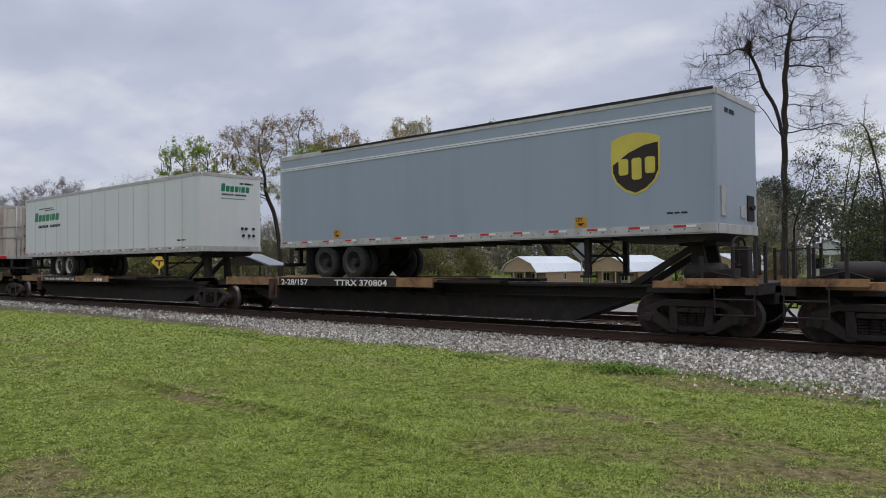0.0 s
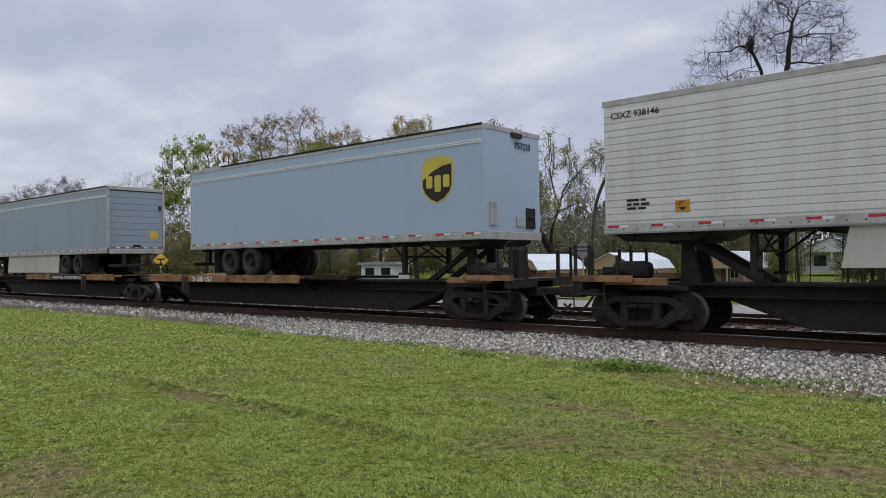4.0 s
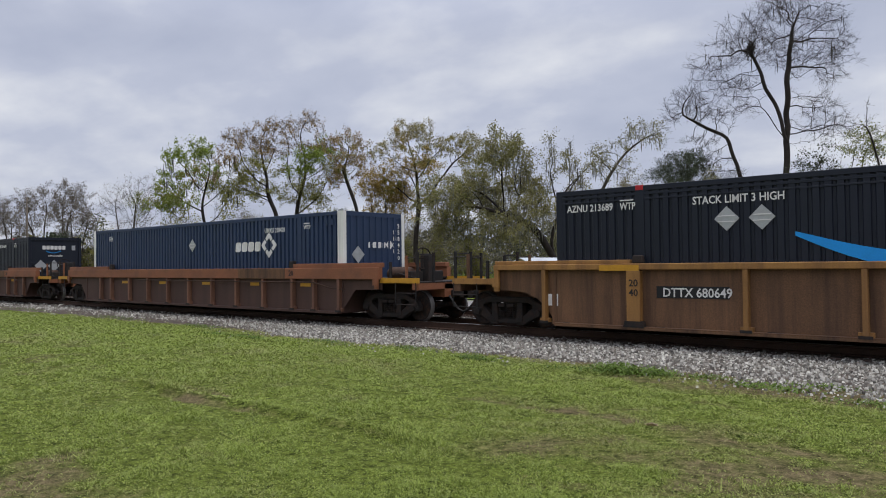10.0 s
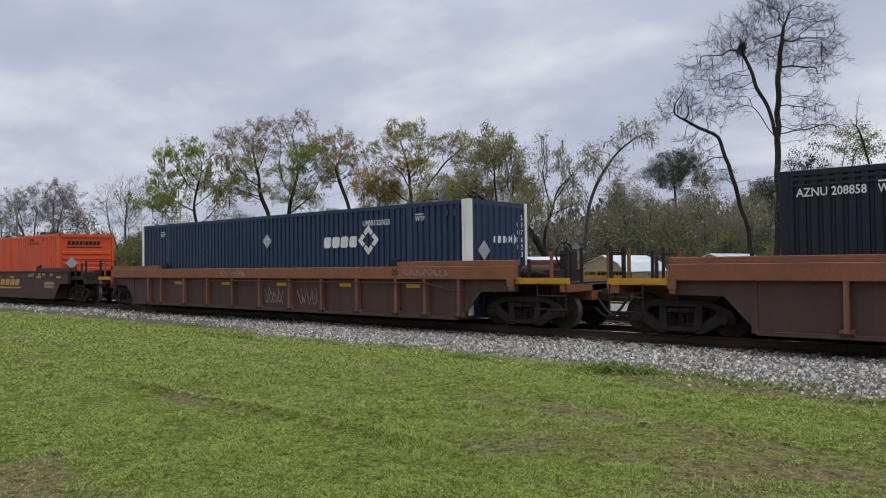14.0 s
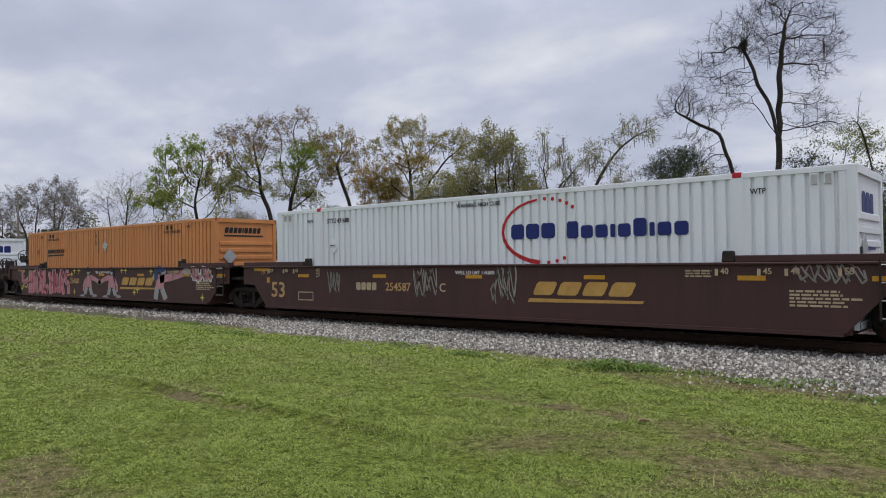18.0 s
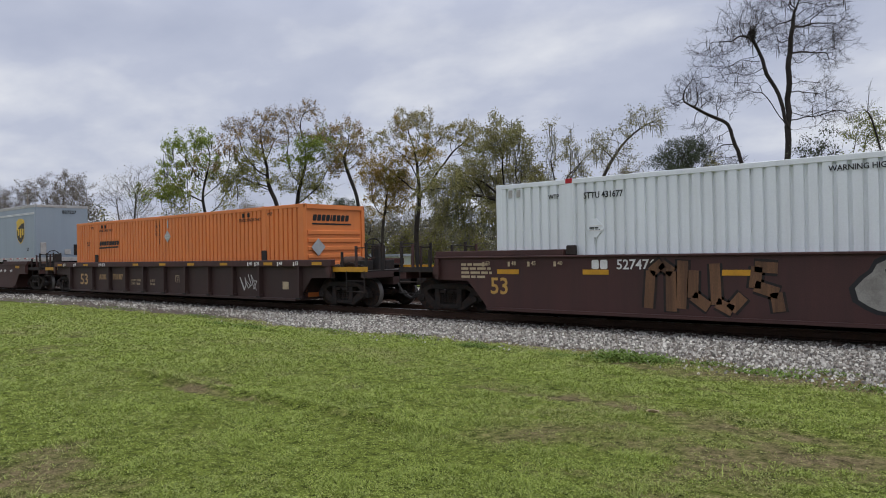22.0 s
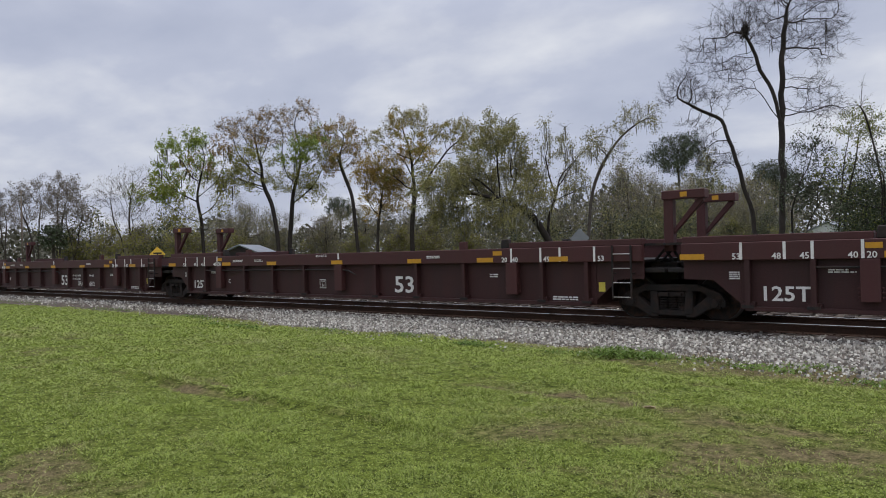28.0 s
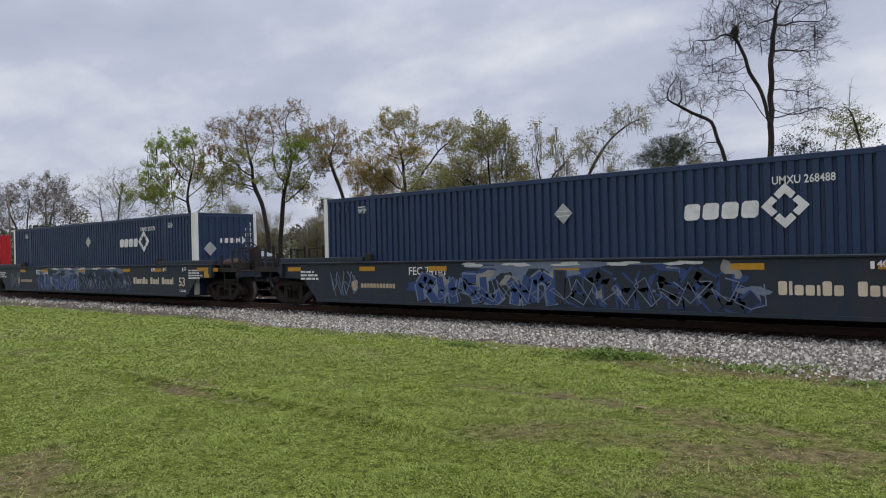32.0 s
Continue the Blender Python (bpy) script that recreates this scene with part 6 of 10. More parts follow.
    pieces("body_bolster", [(a - 0.35, a + 1.0, -0.95, 0.95, 1.0, 1.10), (b - 1.0, b + 0.35, -0.95, 0.95, 1.0, 1.10)], M["steel_dark"], car)
    for s, kind, x in ((-1, left, a), (1, right, b)):
        if kind == "end":
            end_platform(car, x, s, 1.3, M["steel_dark"], M["deck"], True, s > 0, True)
        pieces("end_deck_edge", [(x - 0.7, x + 0.7, -1.32, -1.22, 1.12, 1.26), (x - 0.7, x + 0.7, 1.22, 1.32, 1.12, 1.26)], M["deck"], car)
    if truck_right:
        add_truck(car, b, u_right)
    add_truck(car, a, u_left)
    return car, mid

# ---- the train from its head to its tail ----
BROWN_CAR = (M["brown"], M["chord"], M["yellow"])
SMOOTH = (M["mineral"], M["mineral"], M["steel_dark"])
SPINE_LABEL = "black skeleton spine car with worn tan wheel decks"


def dark_field(car, mid, u0, u1):
    painted(car, mid, "stencil_field", "steel_dark", [rect(u0, u1, 1.05, 1.285)], -1.301)


def spine_cars():
    lead, mid = spine_unit(-2.35, 15.2, SPINE_LABEL, (0.0, 9.3), 13.5, left="end")
    first, mid = spine_unit(-23.05, -5.58, SPINE_LABEL, (-21.7, -12.3), -5.6, right="end", bracket=-19.25)
    marks(first, mid, [("2-28/157", -18.62, 1.065, 0.165, "ink_white", 1.5), ("TTRX 370804", -16.09, 1.06, 0.165, "ink_white", 1.55)], -1.306)
    dark_field(first, mid, -18.75, -13.6)
    car, mid = spine_unit(-41.62, -23.05, SPINE_LABEL, (-39.75, -30.45), -24.2, truck_right=False)
    marks(car, mid, [("TWIN 28-ALL PURPOSE SPINE CAR", -37.0, 1.10, 0.105, "ink_white", 1.4)], -1.306)
    dark_field(car, mid, -37.2, -33.6)
    painted(car, mid, "spray_tag", "ink_white", wordmark("xxx", -31.75, 1.09, 0.10, 0.22, 0), -1.303)
    car, mid = spine_unit(-58.46, -41.62, SPINE_LABEL, (-52.2, -42.7), -57.6, left="end", truck_right=False, bracket=-45.72)
    marks(car, mid, [("TTRX 370804", -50.51, 1.06, 0.165, "ink_white", 1.55), ("2-28/157", -47.21, 1.065, 0.165, "ink_white", 1.5)], -1.306)
    dark_field(car, mid, -50.9, -45.3)
    car, mid = spine_unit(-80.43, -62.9, SPINE_LABEL, (-78.9, -69.6), -63.4, right="end", bracket=-76.4)
    marks(car, mid, [("2-28/157", -75.7, 1.065, 0.165, "ink_white", 1.5)], -1.302)
    car, mid = spine_unit(-98.65, -80.43, SPINE_LABEL, (-91.26, -81.9), -96.6, truck_right=False, bracket=-84.9)
    marks(car, mid, [("TWIN 28-ALL PURPOSE SPINE CAR", -88.1, 1.10, 0.105, "ink_white", 1.4)], -1.306)
    dark_field(car, mid, -88.3, -85.0)
    car, mid = spine_unit(-116.4, -98.65, SPINE_LABEL, (-109.7, -100.5), -115.5, left="end", truck_right=False, bracket=-103.1)
    marks(car, mid, [("TTRX 370775", -108.05, 1.09, 0.165, "ink_white", 1.55), ("2-28/157", -104.6, 1.09, 0.165, "ink_white", 1.5)], -1.306)
    dark_field(car, mid, -108.15, -105.7)
    dark_field(car, mid, -104.75, -103.2)


spine_cars()


def lift_mark(root, x, z, y=-1.296):
    flat_mesh("lift_sign", [rect(x - 0.15, x + 0.15, z - 0.12, z + 0.12)], y, M["yellow"], root)
    letter(root, "LIFT", x - 0.12, y - 0.006, z + 0.02, 0.08, M["ink_black"], 0.85)
    flat_mesh("lift_arrow", [[(x - 0.1, z - 0.02), (x, z - 0.09), (x + 0.1, z - 0.02)]], y - 0.005, M["ink_black"], root)


def front_boxes(root, e, zf):
    """Small frames and hose boxes on a trailer's nose."""
    for y0, y1, z0, z1, ink in ((-1.05, -0.78, 0.35, 0.95, "alu"), (0.55, 0.98, 0.30, 0.85, "steel_dark"), (0.10, 0.40, 0.35, 0.6, "alu")):
        bm = bmesh.new()
        box(bm, e, e + 0.03, y0, y1, zf + z0, zf + z1)
        part("nose_box", bm, M[ink], root, bevel=0.006)
    bm = bmesh.new()
    box(bm, e, e + 0.02, -0.98, -0.85, zf + 0.45, zf + 0.85)
    part("document_box", bm, M["rim_white"], root)
    for y in (0.68, 0.82):
        bm = bmesh.new()
        rod(bm, (e, y, zf + 0.6), (e + 0.09, y, zf + 0.6), 0.05, 0.05, 8)
        part("air_coupling", bm, M["tyre"], root)


def trailers():
    grey = "grey-blue box trailer with dark brand shield"
    root, mid, e = trailer(-18.65, -4.95, 1, grey, "grey", (-16.56, -15.33), stripe="dark")
    zf, zt = 0.95, 3.83
    shield(root, 5.18, 2.46, 1.10, 1.32, -1.297, "brown_shield", "lime")
    lift_mark(root, 3.87, 1.29)
    lift_mark(root, -4.17, 1.31)
    flat_mesh("unit_number", small_print(-5.95 - mid, zf + 0.42, 0.55, 0.06, 1, 3), -1.296, M["ink_black"], root)
    flat_mesh("unit_number", small_print(-0.75, zt - 0.42, 0.8, 0.16, 1, 4), 0, M["steel_dark"], root, turn=face_ahead(e + 0.002, 0, 0))
    front_boxes(root, e, zf)

    root, mid, e = trailer(-39.35, -23.3, 1, "white plate trailer with green brand name, on a spine car", "offwhite", (-35.42, -34.31), rim="rim_white", stripe=None, seams=13)
    polys = wordmark("dxxxixx", -6.85, 2.66, 0.32, 0.38, 0.2, 0.16)
    flat_mesh("brand_name", polys, -1.297, M["ink_green"], root)
    flat_mesh("brand_stripe", [rect(-6.3, -4.75, 3.24, 3.28), rect(-5.6, -4.55, 3.15, 3.19)], -1.297, M["ink_black"], root)
    flat_mesh("brand_line", wordmark("xxxxxxx xxxxxxx", -6.4, 2.34, 0.13, 0.13, 0.15, 0.3), -1.297, M["ink_black"], root)
    flat_mesh("unit_number", small_print(-24.9 - mid, zf + 0.42, 0.7, 0.09, 1, 5), -1.296, M["ink_black"], root)
    ahead = face_ahead(e + 0.002, 0, 0)
    flat_mesh("brand_name", wordmark("dxxxixx", -0.45, zf + 2.22, 0.22, 0.16, 0.1, 0.2), 0, M["ink_green"], root, turn=ahead)
    flat_mesh("brand_line", wordmark("xxxxxxx xxxxxxx", -0.42, zf + 2.08, 0.07, 0.055, 0, 0.3), 0, M["ink_black"], root, turn=ahead)
    flat_mesh("brand_line", small_print(-0.45, zf + 1.95, 1.1, 0.05, 1, 6), 0, M["ink_green"], root, turn=ahead)
    flat_mesh("unit_number", small_print(0.35, zt - 0.36, 0.75, 0.12, 1, 7), 0, M["ink_black"], root, turn=ahead)
    for y, z in ((0.45, 0.86), (0.62, 0.86), (0.95, 0.86), (0.95, 0.60), (0.50, 0.60), (0.75, 0.6)):
        bm = bmesh.new()
        rod(bm, (e, y, zf + z), (e + 0.05, y, zf + z), 0.06, 0.05, 10)
        part("air_coupling", bm, M["tyre"], root)

    root, mid, e = trailer(-59.15, -43.3, -1, "white ribbed reefer trailer with stained barn doors, on a spine car", "reefer", (-46.93, -45.68), ribs=True, rim="rim_white",
                           stripe=None, skirt=(-54.6, -48.8, 1.46, "skirt"))
    letter(root, "CSXZ 938146", -58.95 - mid, -1.312, zf + 2.46, 0.13, M["ink_black"])
    lift_mark(root, -47.0 - mid, zf + 0.52, -1.312)
    lift_mark(root, -57.4 - mid, zf + 0.52, -1.312)
    flat_mesh("unit_number", small_print(-58.6 - mid, zf + 0.5, 0.55, 0.26, 3, 8), -1.312, M["ink_black"], root)
    bm = bmesh.new()
    box(bm, e - 0.16, e - 0.125, -1.325, -1.295, zf + 0.3, zt - 0.25)
    for z in np.arange(zf + 0.4, zt - 0.3, 0.12):
        box(bm, e - 0.19, e - 0.10, -1.312, -1.295, z, z + 0.02)
    part("corner_strip", bm, M["steel_dark"], root)
    for y0 in (-1.19, 0.01):
        bm = bmesh.new()
        box(bm, e - 0.05, e - 0.01, y0, y0 + 1.18, zf + 0.20, zt - 0.15)
        leaf = part("rear_door", bm, M["door_dirty"], root, "stained white barn door")
        for dy in ((0.86, 1.08) if y0 < 0 else (0.10, 0.32)):
            bm = bmesh.new()
            rod(bm, (e + 0.02, y0 + dy, zf + 0.12), (e + 0.02, y0 + dy, zt - 0.08), 0.022, 0.022, 8)
            for z in (0.5, 1.2, 1.75):
                box(bm, e - 0.01, e + 0.035, y0 + dy - 0.07, y0 + dy + 0.07, zf + z, zf + z + 0.07)
            part("lock_rod", bm, M["alu"] if dy > 0.5 and y0 < 0 else M["steel_dark"], leaf)
        for z in (1.12, 1.72):
            bm = bmesh.new()
            box(bm, e - 0.01, e + 0.015, y0 + 0.02, y0 + 1.16, zf + z, zf + z + 0.07)
            part("door_strap", bm, M["alu"], leaf)
    letter(root, "CSXZ", e + 0.02, 0.45, zf + 1.62, 0.15, M["ink_black"], turn=AHEAD)
    letter(root, "938146", e + 0.02, 0.42, zf + 1.40, 0.15, M["ink_black"], 0.9, turn=AHEAD)
    for y in (-1.0, 1.0):
        bm = bmesh.new()
        box(bm, e - 0.01, e + 0.015, y - 0.18, y + 0.18, zf - 0.02, zf + 0.14)
        part("tail_lamp", bm, M["red"], root)

    root, mid, e = trailer(-75.8, -62.4, 1, "pale blue box trailer with dark brand shield, on a spine car", "grey_pale", (-73.4, -72.2), stripe="dark")
    shield(root, 5.2, 2.53, 1.07, 1.24, -1.297, "brown_shield", "lime")
    letter(root, "757233", e + 0.02, 0.05, zt - 0.50, 0.17, M["ink_black"], turn=AHEAD)
    front_boxes(root, e, zf)
    bm = bmesh.new()
    box(bm, e, e + 0.06, -0.1, 0.35, zt - 0.22, zt - 0.1)
    part("nose_lamp_box", bm, M["steel_dark"], root)

    root, mid, e = trailer(-98.2, -82.4, -1, "grey-blue box trailer with brand shield and cream side skirts", "grey", (-86.74, -85.42), rim="rim_dark", stripe="dark", skirt=(-93.9, -87.4, 1.37, "skirt"))
    shield(root, -6.34, 2.5, 1.07, 1.27, -1.297)
    letter(root, "53'", -7.68, -1.299, 1.42, 0.14, M["ink_black"])
    rear_rollup(root, e, zf, zt, M["grey"])
    flat_mesh("warning_sign", [rect(0.62, 0.98, zf + 0.62, zf + 0.98)], 0, M["gold"], root, turn=face_ahead(e - 0.028, 0, 0))

    root, mid, e = trailer(-116.65, -103.25, -1, grey, "grey", (-106.73, -105.6), stripe="dark")
    shield(root, -5.32, 2.52, 1.09, 1.29, -1.297)
    lift_mark(root, -106.05 - mid, zf + 0.42)
    lift_mark(root, -4.03, 1.32)
    rear_rollup(root, e, zf, zt, M["grey"])


trailers()


def smile(root, y):
    """The curved arrow of a brand, as a plain swoosh."""
    k = 18
    lo, hi = [], []
    for i in range(k + 1):
        f = i / k
        x = -3.05 + 3.95 * f
        thick = 0.04 + 0.24 * math.sin(math.pi * min(1, f * 1.02 + 0.03)) ** 0.8
        base = 1.86 - 0.10 * f - 0.56 * math.sin(math.pi * (0.04 + 0.84 * f))
        hi.append((x, base + thick * 0.5))
        lo.append((x, base - thick * 0.5))
    quads_ = [[lo[i], lo[i + 1], hi[i + 1], hi[i]] for i in range(k)]
    tip = ribbon([(0.18, 1.90), (0.62, 2.00), (1.06, 1.98)], 0.16, 0.20) + ribbon([(1.10, 2.06), (1.14, 1.80), (1.02, 1.55), (0.78, 1.28)], 0.24, 0.10)
    flat_mesh("brand_swoosh", quads_ + tip, y, M["sky_blue"], root, label="bright blue curved swoosh")


def prime_box(u, number):
    root, mid, e = container(u, "dark navy container with pale markings and blue swoosh", "night", red_tops=True, ribs_ahead=True, pitch=0.20, depth=0.030, bands=((2.70, 2.76), (2.60, 2.64)))
    y = -1.290
    smile(root, y)
    flat_mesh("brand_name", wordmark("pxixx", 1.43, 1.99, 0.34, 0.30, 0, 0.22), y, M["ink_white"], root)
    letter(root, "STACK LIMIT 3 HIGH", 3.35, y - 0.004, 2.43, 0.15, M["ink_white"], 0.86)
    letter(root, "STACK LIMIT 3 HIGH", -4.94, y - 0.004, 2.43, 0.15, M["ink_white"], 0.86)
    letter(root, "AZNU " + number, -7.79, y - 0.004, 2.42, 0.15, M["ink_white"], 0.85)
    for x in (6.21, -6.5):
        letter(root, "WTP", x, y - 0.016, 2.41, 0.15, M["ink_white"], 0.75)
        flat_mesh("arrow", ribbon([(x, 2.61), (x + 0.30, 2.61)], 0.025), y - 0.010, M["ink_white"], root)
    for x in (-4.27, -3.62):
        placard(root, x, 2.12, 0.24)
    ahead = face_ahead(e - 0.045, 0, 0)
    flat_mesh("brand_name", wordmark("xxxxxx", -0.62, 2.28, 0.20, 0.16, 0, 0.2), 0, M["ink_white"], root, turn=ahead)
    flat_mesh("brand_swoosh", ribbon([(-0.45 + 0.09 * i, 2.21 - 0.10 * math.sin(math.pi * i / 8)) for i in range(9)], 0.04), 0, M["sky_blue"], root, turn=ahead)
    letter(root, "AZNU " + number, e - 0.04, -0.35, 1.92, 0.08, M["ink_white"], turn=AHEAD)
    for y0 in (-0.72, -0.08):
        flat_mesh("placard_holder", [diamond(y0, 1.45, 0.30)], 0, M["placard"], root, turn=face_ahead(e + 0.012, 0, 0), label="diamond-shaped metal placard holder")
    flat_mesh("vent", [rect(0.82, 1.0, 2.25, 2.50)], 0, M["placard"], root, turn=ahead)


def umax_box(u, number):
    root, mid, e = container(u, "navy corrugated container with white corner posts and markings", "navy", post=M["post_white"], pitch=0.205, depth=0.045)
    y = -1.291
    for s in (-1, 1):
        bm = bmesh.new()
        box(bm, e - 0.24, e + 0.004, min(s * 1.300, s * 1.17), max(s * 1.300, s * 1.17), 0.0, 2.905)
        part("corner_plate", bm, M["post_white"], root, "chalky white corner plate")
    flat_mesh("brand_name", wordmark("xxxx", 2.62, 1.79, 0.32, 0.31, 0.1, 0.18), y, M["ink_white"], root)
    cx, cz = 4.5, 1.98
    for k in range(4):
        w = math.pi / 2 * k
        c, s = math.cos(w), math.sin(w)
        shape = ((-0.190, 0.225), (0.0, 0.415), (0.190, 0.225), (0.100, 0.130), (0.0, 0.230), (-0.100, 0.130))
        flat_mesh("brand_emblem", [[(cx + (px * c - pz * s), cz + (px * s + pz * c)) for px, pz in (shape[i] for i in half)] for half in ((0, 1, 4, 5), (1, 2, 3, 4))], y, M["ink_white"], root)
    letter(root, "UMXU " + number, 4.28, y - 0.004, 2.38, 0.145, M["ink_white"], 0.82)
    for x in (6.28, -6.63):
        letter(root, "WTP", x, y - 0.012, 2.42, 0.13, M["ink_white"], 0.8)
        flat_mesh("arrow", ribbon([(x, 2.60), (x + 0.28, 2.60)], 0.025), y - 0.008, M["ink_white"], root)
    placard(root, -0.1, 2.08, 0.23)
    ahead = face_ahead(e + 0.004, 0, 0)
    flat_mesh("brand_name", wordmark("xxxx", -0.30, 1.82, 0.18, 0.16, 0.1, 0.2), 0, M["ink_white"], root, turn=ahead)
    flat_mesh("brand_emblem", [diamond(0.62, 1.92, 0.17)], 0, M["ink_white"], root, turn=ahead)
    flat_mesh("placard_holder", [diamond(-0.72, 1.62, 0.26)], 0, M["placard"], root, turn=face_ahead(e + 0.014, 0, 0))
    for i, ch in enumerate("UMXU" + number):
        letter(root, ch, e + 0.006, 0.98 if i > 3 else 0.78, 2.45 - 0.20 * (i - 4 if i > 3 else i + 1), 0.13, M["ink_white"], turn=AHEAD)
    for x in (-7.4, -7.1, 7.35, 7.62):
        bm = bmesh.new()
        box(bm, x - 0.05, x + 0.05, -1.31, -1.28, 2.50, 2.68)
        part("vent", bm, M["navy"], root)


def schneider_box(u, number, paint, stack):
    root, mid, e = container(u, "orange corrugated container with black block lettering", paint, ribs_ahead="close", pitch=0.235, steps=(0.70, 0.74, 0.95))
    y = -1.291
    flat_mesh("brand_name", wordmark("xxxxixxxx", -5.81, 1.87, 0.18, 0.175, 0.2, 0.2), y, M["ink_black"], root)
    flat_mesh("brand_bar", [[(-5.83, 1.73), (-4.10, 1.76), (-4.09, 1.82), (-5.82, 1.80)]], y, M["ink_black"], root)
    letter(root, "STACK " + stack + " HIGH ONLY", -5.84, y - 0.004, 2.46, 0.095, M["ink_black"], 0.95)
    letter(root, "STACK " + stack + " HIGH ONLY", 4.64, y - 0.004, 2.46, 0.095, M["ink_black"], 0.95)
    letter(root, "53'", -7.02, y - 0.004, 1.88, 0.17, M["ink_black"])
    letter(root, "WTP", 6.25, y - 0.012, 2.60, 0.10, M["ink_black"], 0.85)
    letter(root, "WTP", -6.6, y - 0.012, 2.60, 0.10, M["ink_black"], 0.85)
    for i, ch in enumerate("SNLU" + number):
        letter(root, ch, -0.72 if i > 3 else -0.98, y - 0.004, 2.62 - 0.155 * (i - 4 if i > 3 else i), 0.12, M["ink_black"])
    placard(root, -0.08, 2.11, 0.23)
    flat_mesh("scuff", [rect(-0.10, -0.02, 2.42, 2.72)], y, M["placard"], root)
    for x in (6.06, -6.06):
        bm = bmesh.new()
        box(bm, x - 0.14, x + 0.14, -1.33, -1.29, 1.10, 1.48)
        part("stacking_lock", bm, M["steel_dark"], root, bevel=0.02)
    for x in (-5.55, -5.25, 4.9, 5.2):
        bm = bmesh.new()
        box(bm, x - 0.05, x + 0.05, -1.31, -1.28, 2.60, 2.74)
        part("vent", bm, M["steel_dark"], root)
    ahead = face_ahead(e - 0.045, 0, 0)
    flat_mesh("brand_name", wordmark("xxxxixxxx", -0.90, 2.38, 0.20, 0.15, 0.2, 0.2), 0, M["ink_black"], root, turn=ahead)
    flat_mesh("brand_bar", [rect(-0.92, 0.72, 2.26, 2.31)], 0, M["ink_black"], root, turn=ahead)
    flat_mesh("unit_number", [rect(-0.15, 0.28, 1.98, 2.08)], 0, M["ink_black"], root, turn=ahead)
    flat_mesh("placard_holder", [diamond(-0.72, 1.55, 0.28)], 0, M["placard"], root, turn=face_ahead(e + 0.01, 0, 0))


def stg_box(u, number):
    root, mid, e = container(u, "white corrugated container with navy lettering and red arc", "white", red_tops=True, ribs_ahead="close", pitch=0.235, steps=(0.66, 0.72, 0.94))
    y = -1.291
    flat_mesh("brand_name", wordmark("xxx", 0.85, 1.78, 0.35, 0.36, 0, 0.16) + wordmark("dxxixdixx", 2.35, 1.76, 0.28, 0.29, 0, 0.22), y, M["ink_navy"], root)
    arc = [(1.78 + 1.17 * math.cos(radians(100 + i * 13.5)), 1.96 + 0.73 * math.sin(radians(100 + i * 13.5))) for i in range(13)]
    flat_mesh("brand_arc", ribbon(arc, 0.05, 0.10), y, M["red"], root, label="thin red arc")
    dots = [blob(1.78 + 1.0 * math.cos(radians(w)), 1.96 + 0.73 * math.sin(radians(w)), 0.045, 0.045, w, 8, 0) for w in (90, 78, 66, 55, 44, -85, -72, -60)]
    for d in dots:
        flat_mesh("brand_dot", [d], y, M["red"], root)
    letter(root, "STTU " + number, -5.69, y - 0.004, 2.44, 0.135, M["ink_black"], 0.85)
    letter(root, "WARNING HIGH CUBE", -0.80, y - 0.004, 2.62, 0.10, M["ink_black"], 0.9)
    for x in (6.3, -6.59):
        letter(root, "WTP", x, y - 0.012, 2.48, 0.10, M["ink_black"], 0.9)
    placard(root, -5.40, 1.78, 0.22, ink="white")
    flat_mesh("placard_mark", small_print(-5.55, 1.72, 0.28, 0.10, 2, 3), -1.305, M["ink_black"], root)
    for x in (7.4, 7.63, -7.65, -7.42):
        bm = bmesh.new()
        box(bm, x - 0.05, x + 0.05, -1.31, -1.28, 2.58, 2.76)
        part("vent", bm, M["alu"], root)
    ahead = face_ahead(e - 0.045, 0, 0)
    flat_mesh("brand_name", wordmark("xxx", -0.62, 2.05, 0.42, 0.34, 0, 0.16), 0, M["ink_navy"], root, turn=ahead)
    flat_mesh("placard_holder", [diamond(-0.72, 1.45, 0.26)], 0, M["placard"], root, turn=face_ahead(e + 0.01, 0, 0))
    flat_mesh("unit_number", small_print(-0.4, 1.40, 1.0, 0.09, 1, 12), 0, M["ink_navy"], root, turn=face_ahead(e - 0.012, 0, 0))
    for z, name_ in ((1.82, "end_frame"),):
        bm = bmesh.new()
        box(bm, e - 0.05, e - 0.02, -1.1, 1.1, z, z + 0.04)
        part(name_, bm, M["white"], root)


def size_marks(car, mid, items, z, size=0.22, ink="ink_white", bar=True):
    for text, u in items:
        letter(car, text, u - mid, -1.566, z, size, M[ink])
        if bar:
            painted(car, mid, "size_bar", ink, [rect(u - 0.10, u - 0.04, z - 0.03, z + size * 0.9)], -1.562)


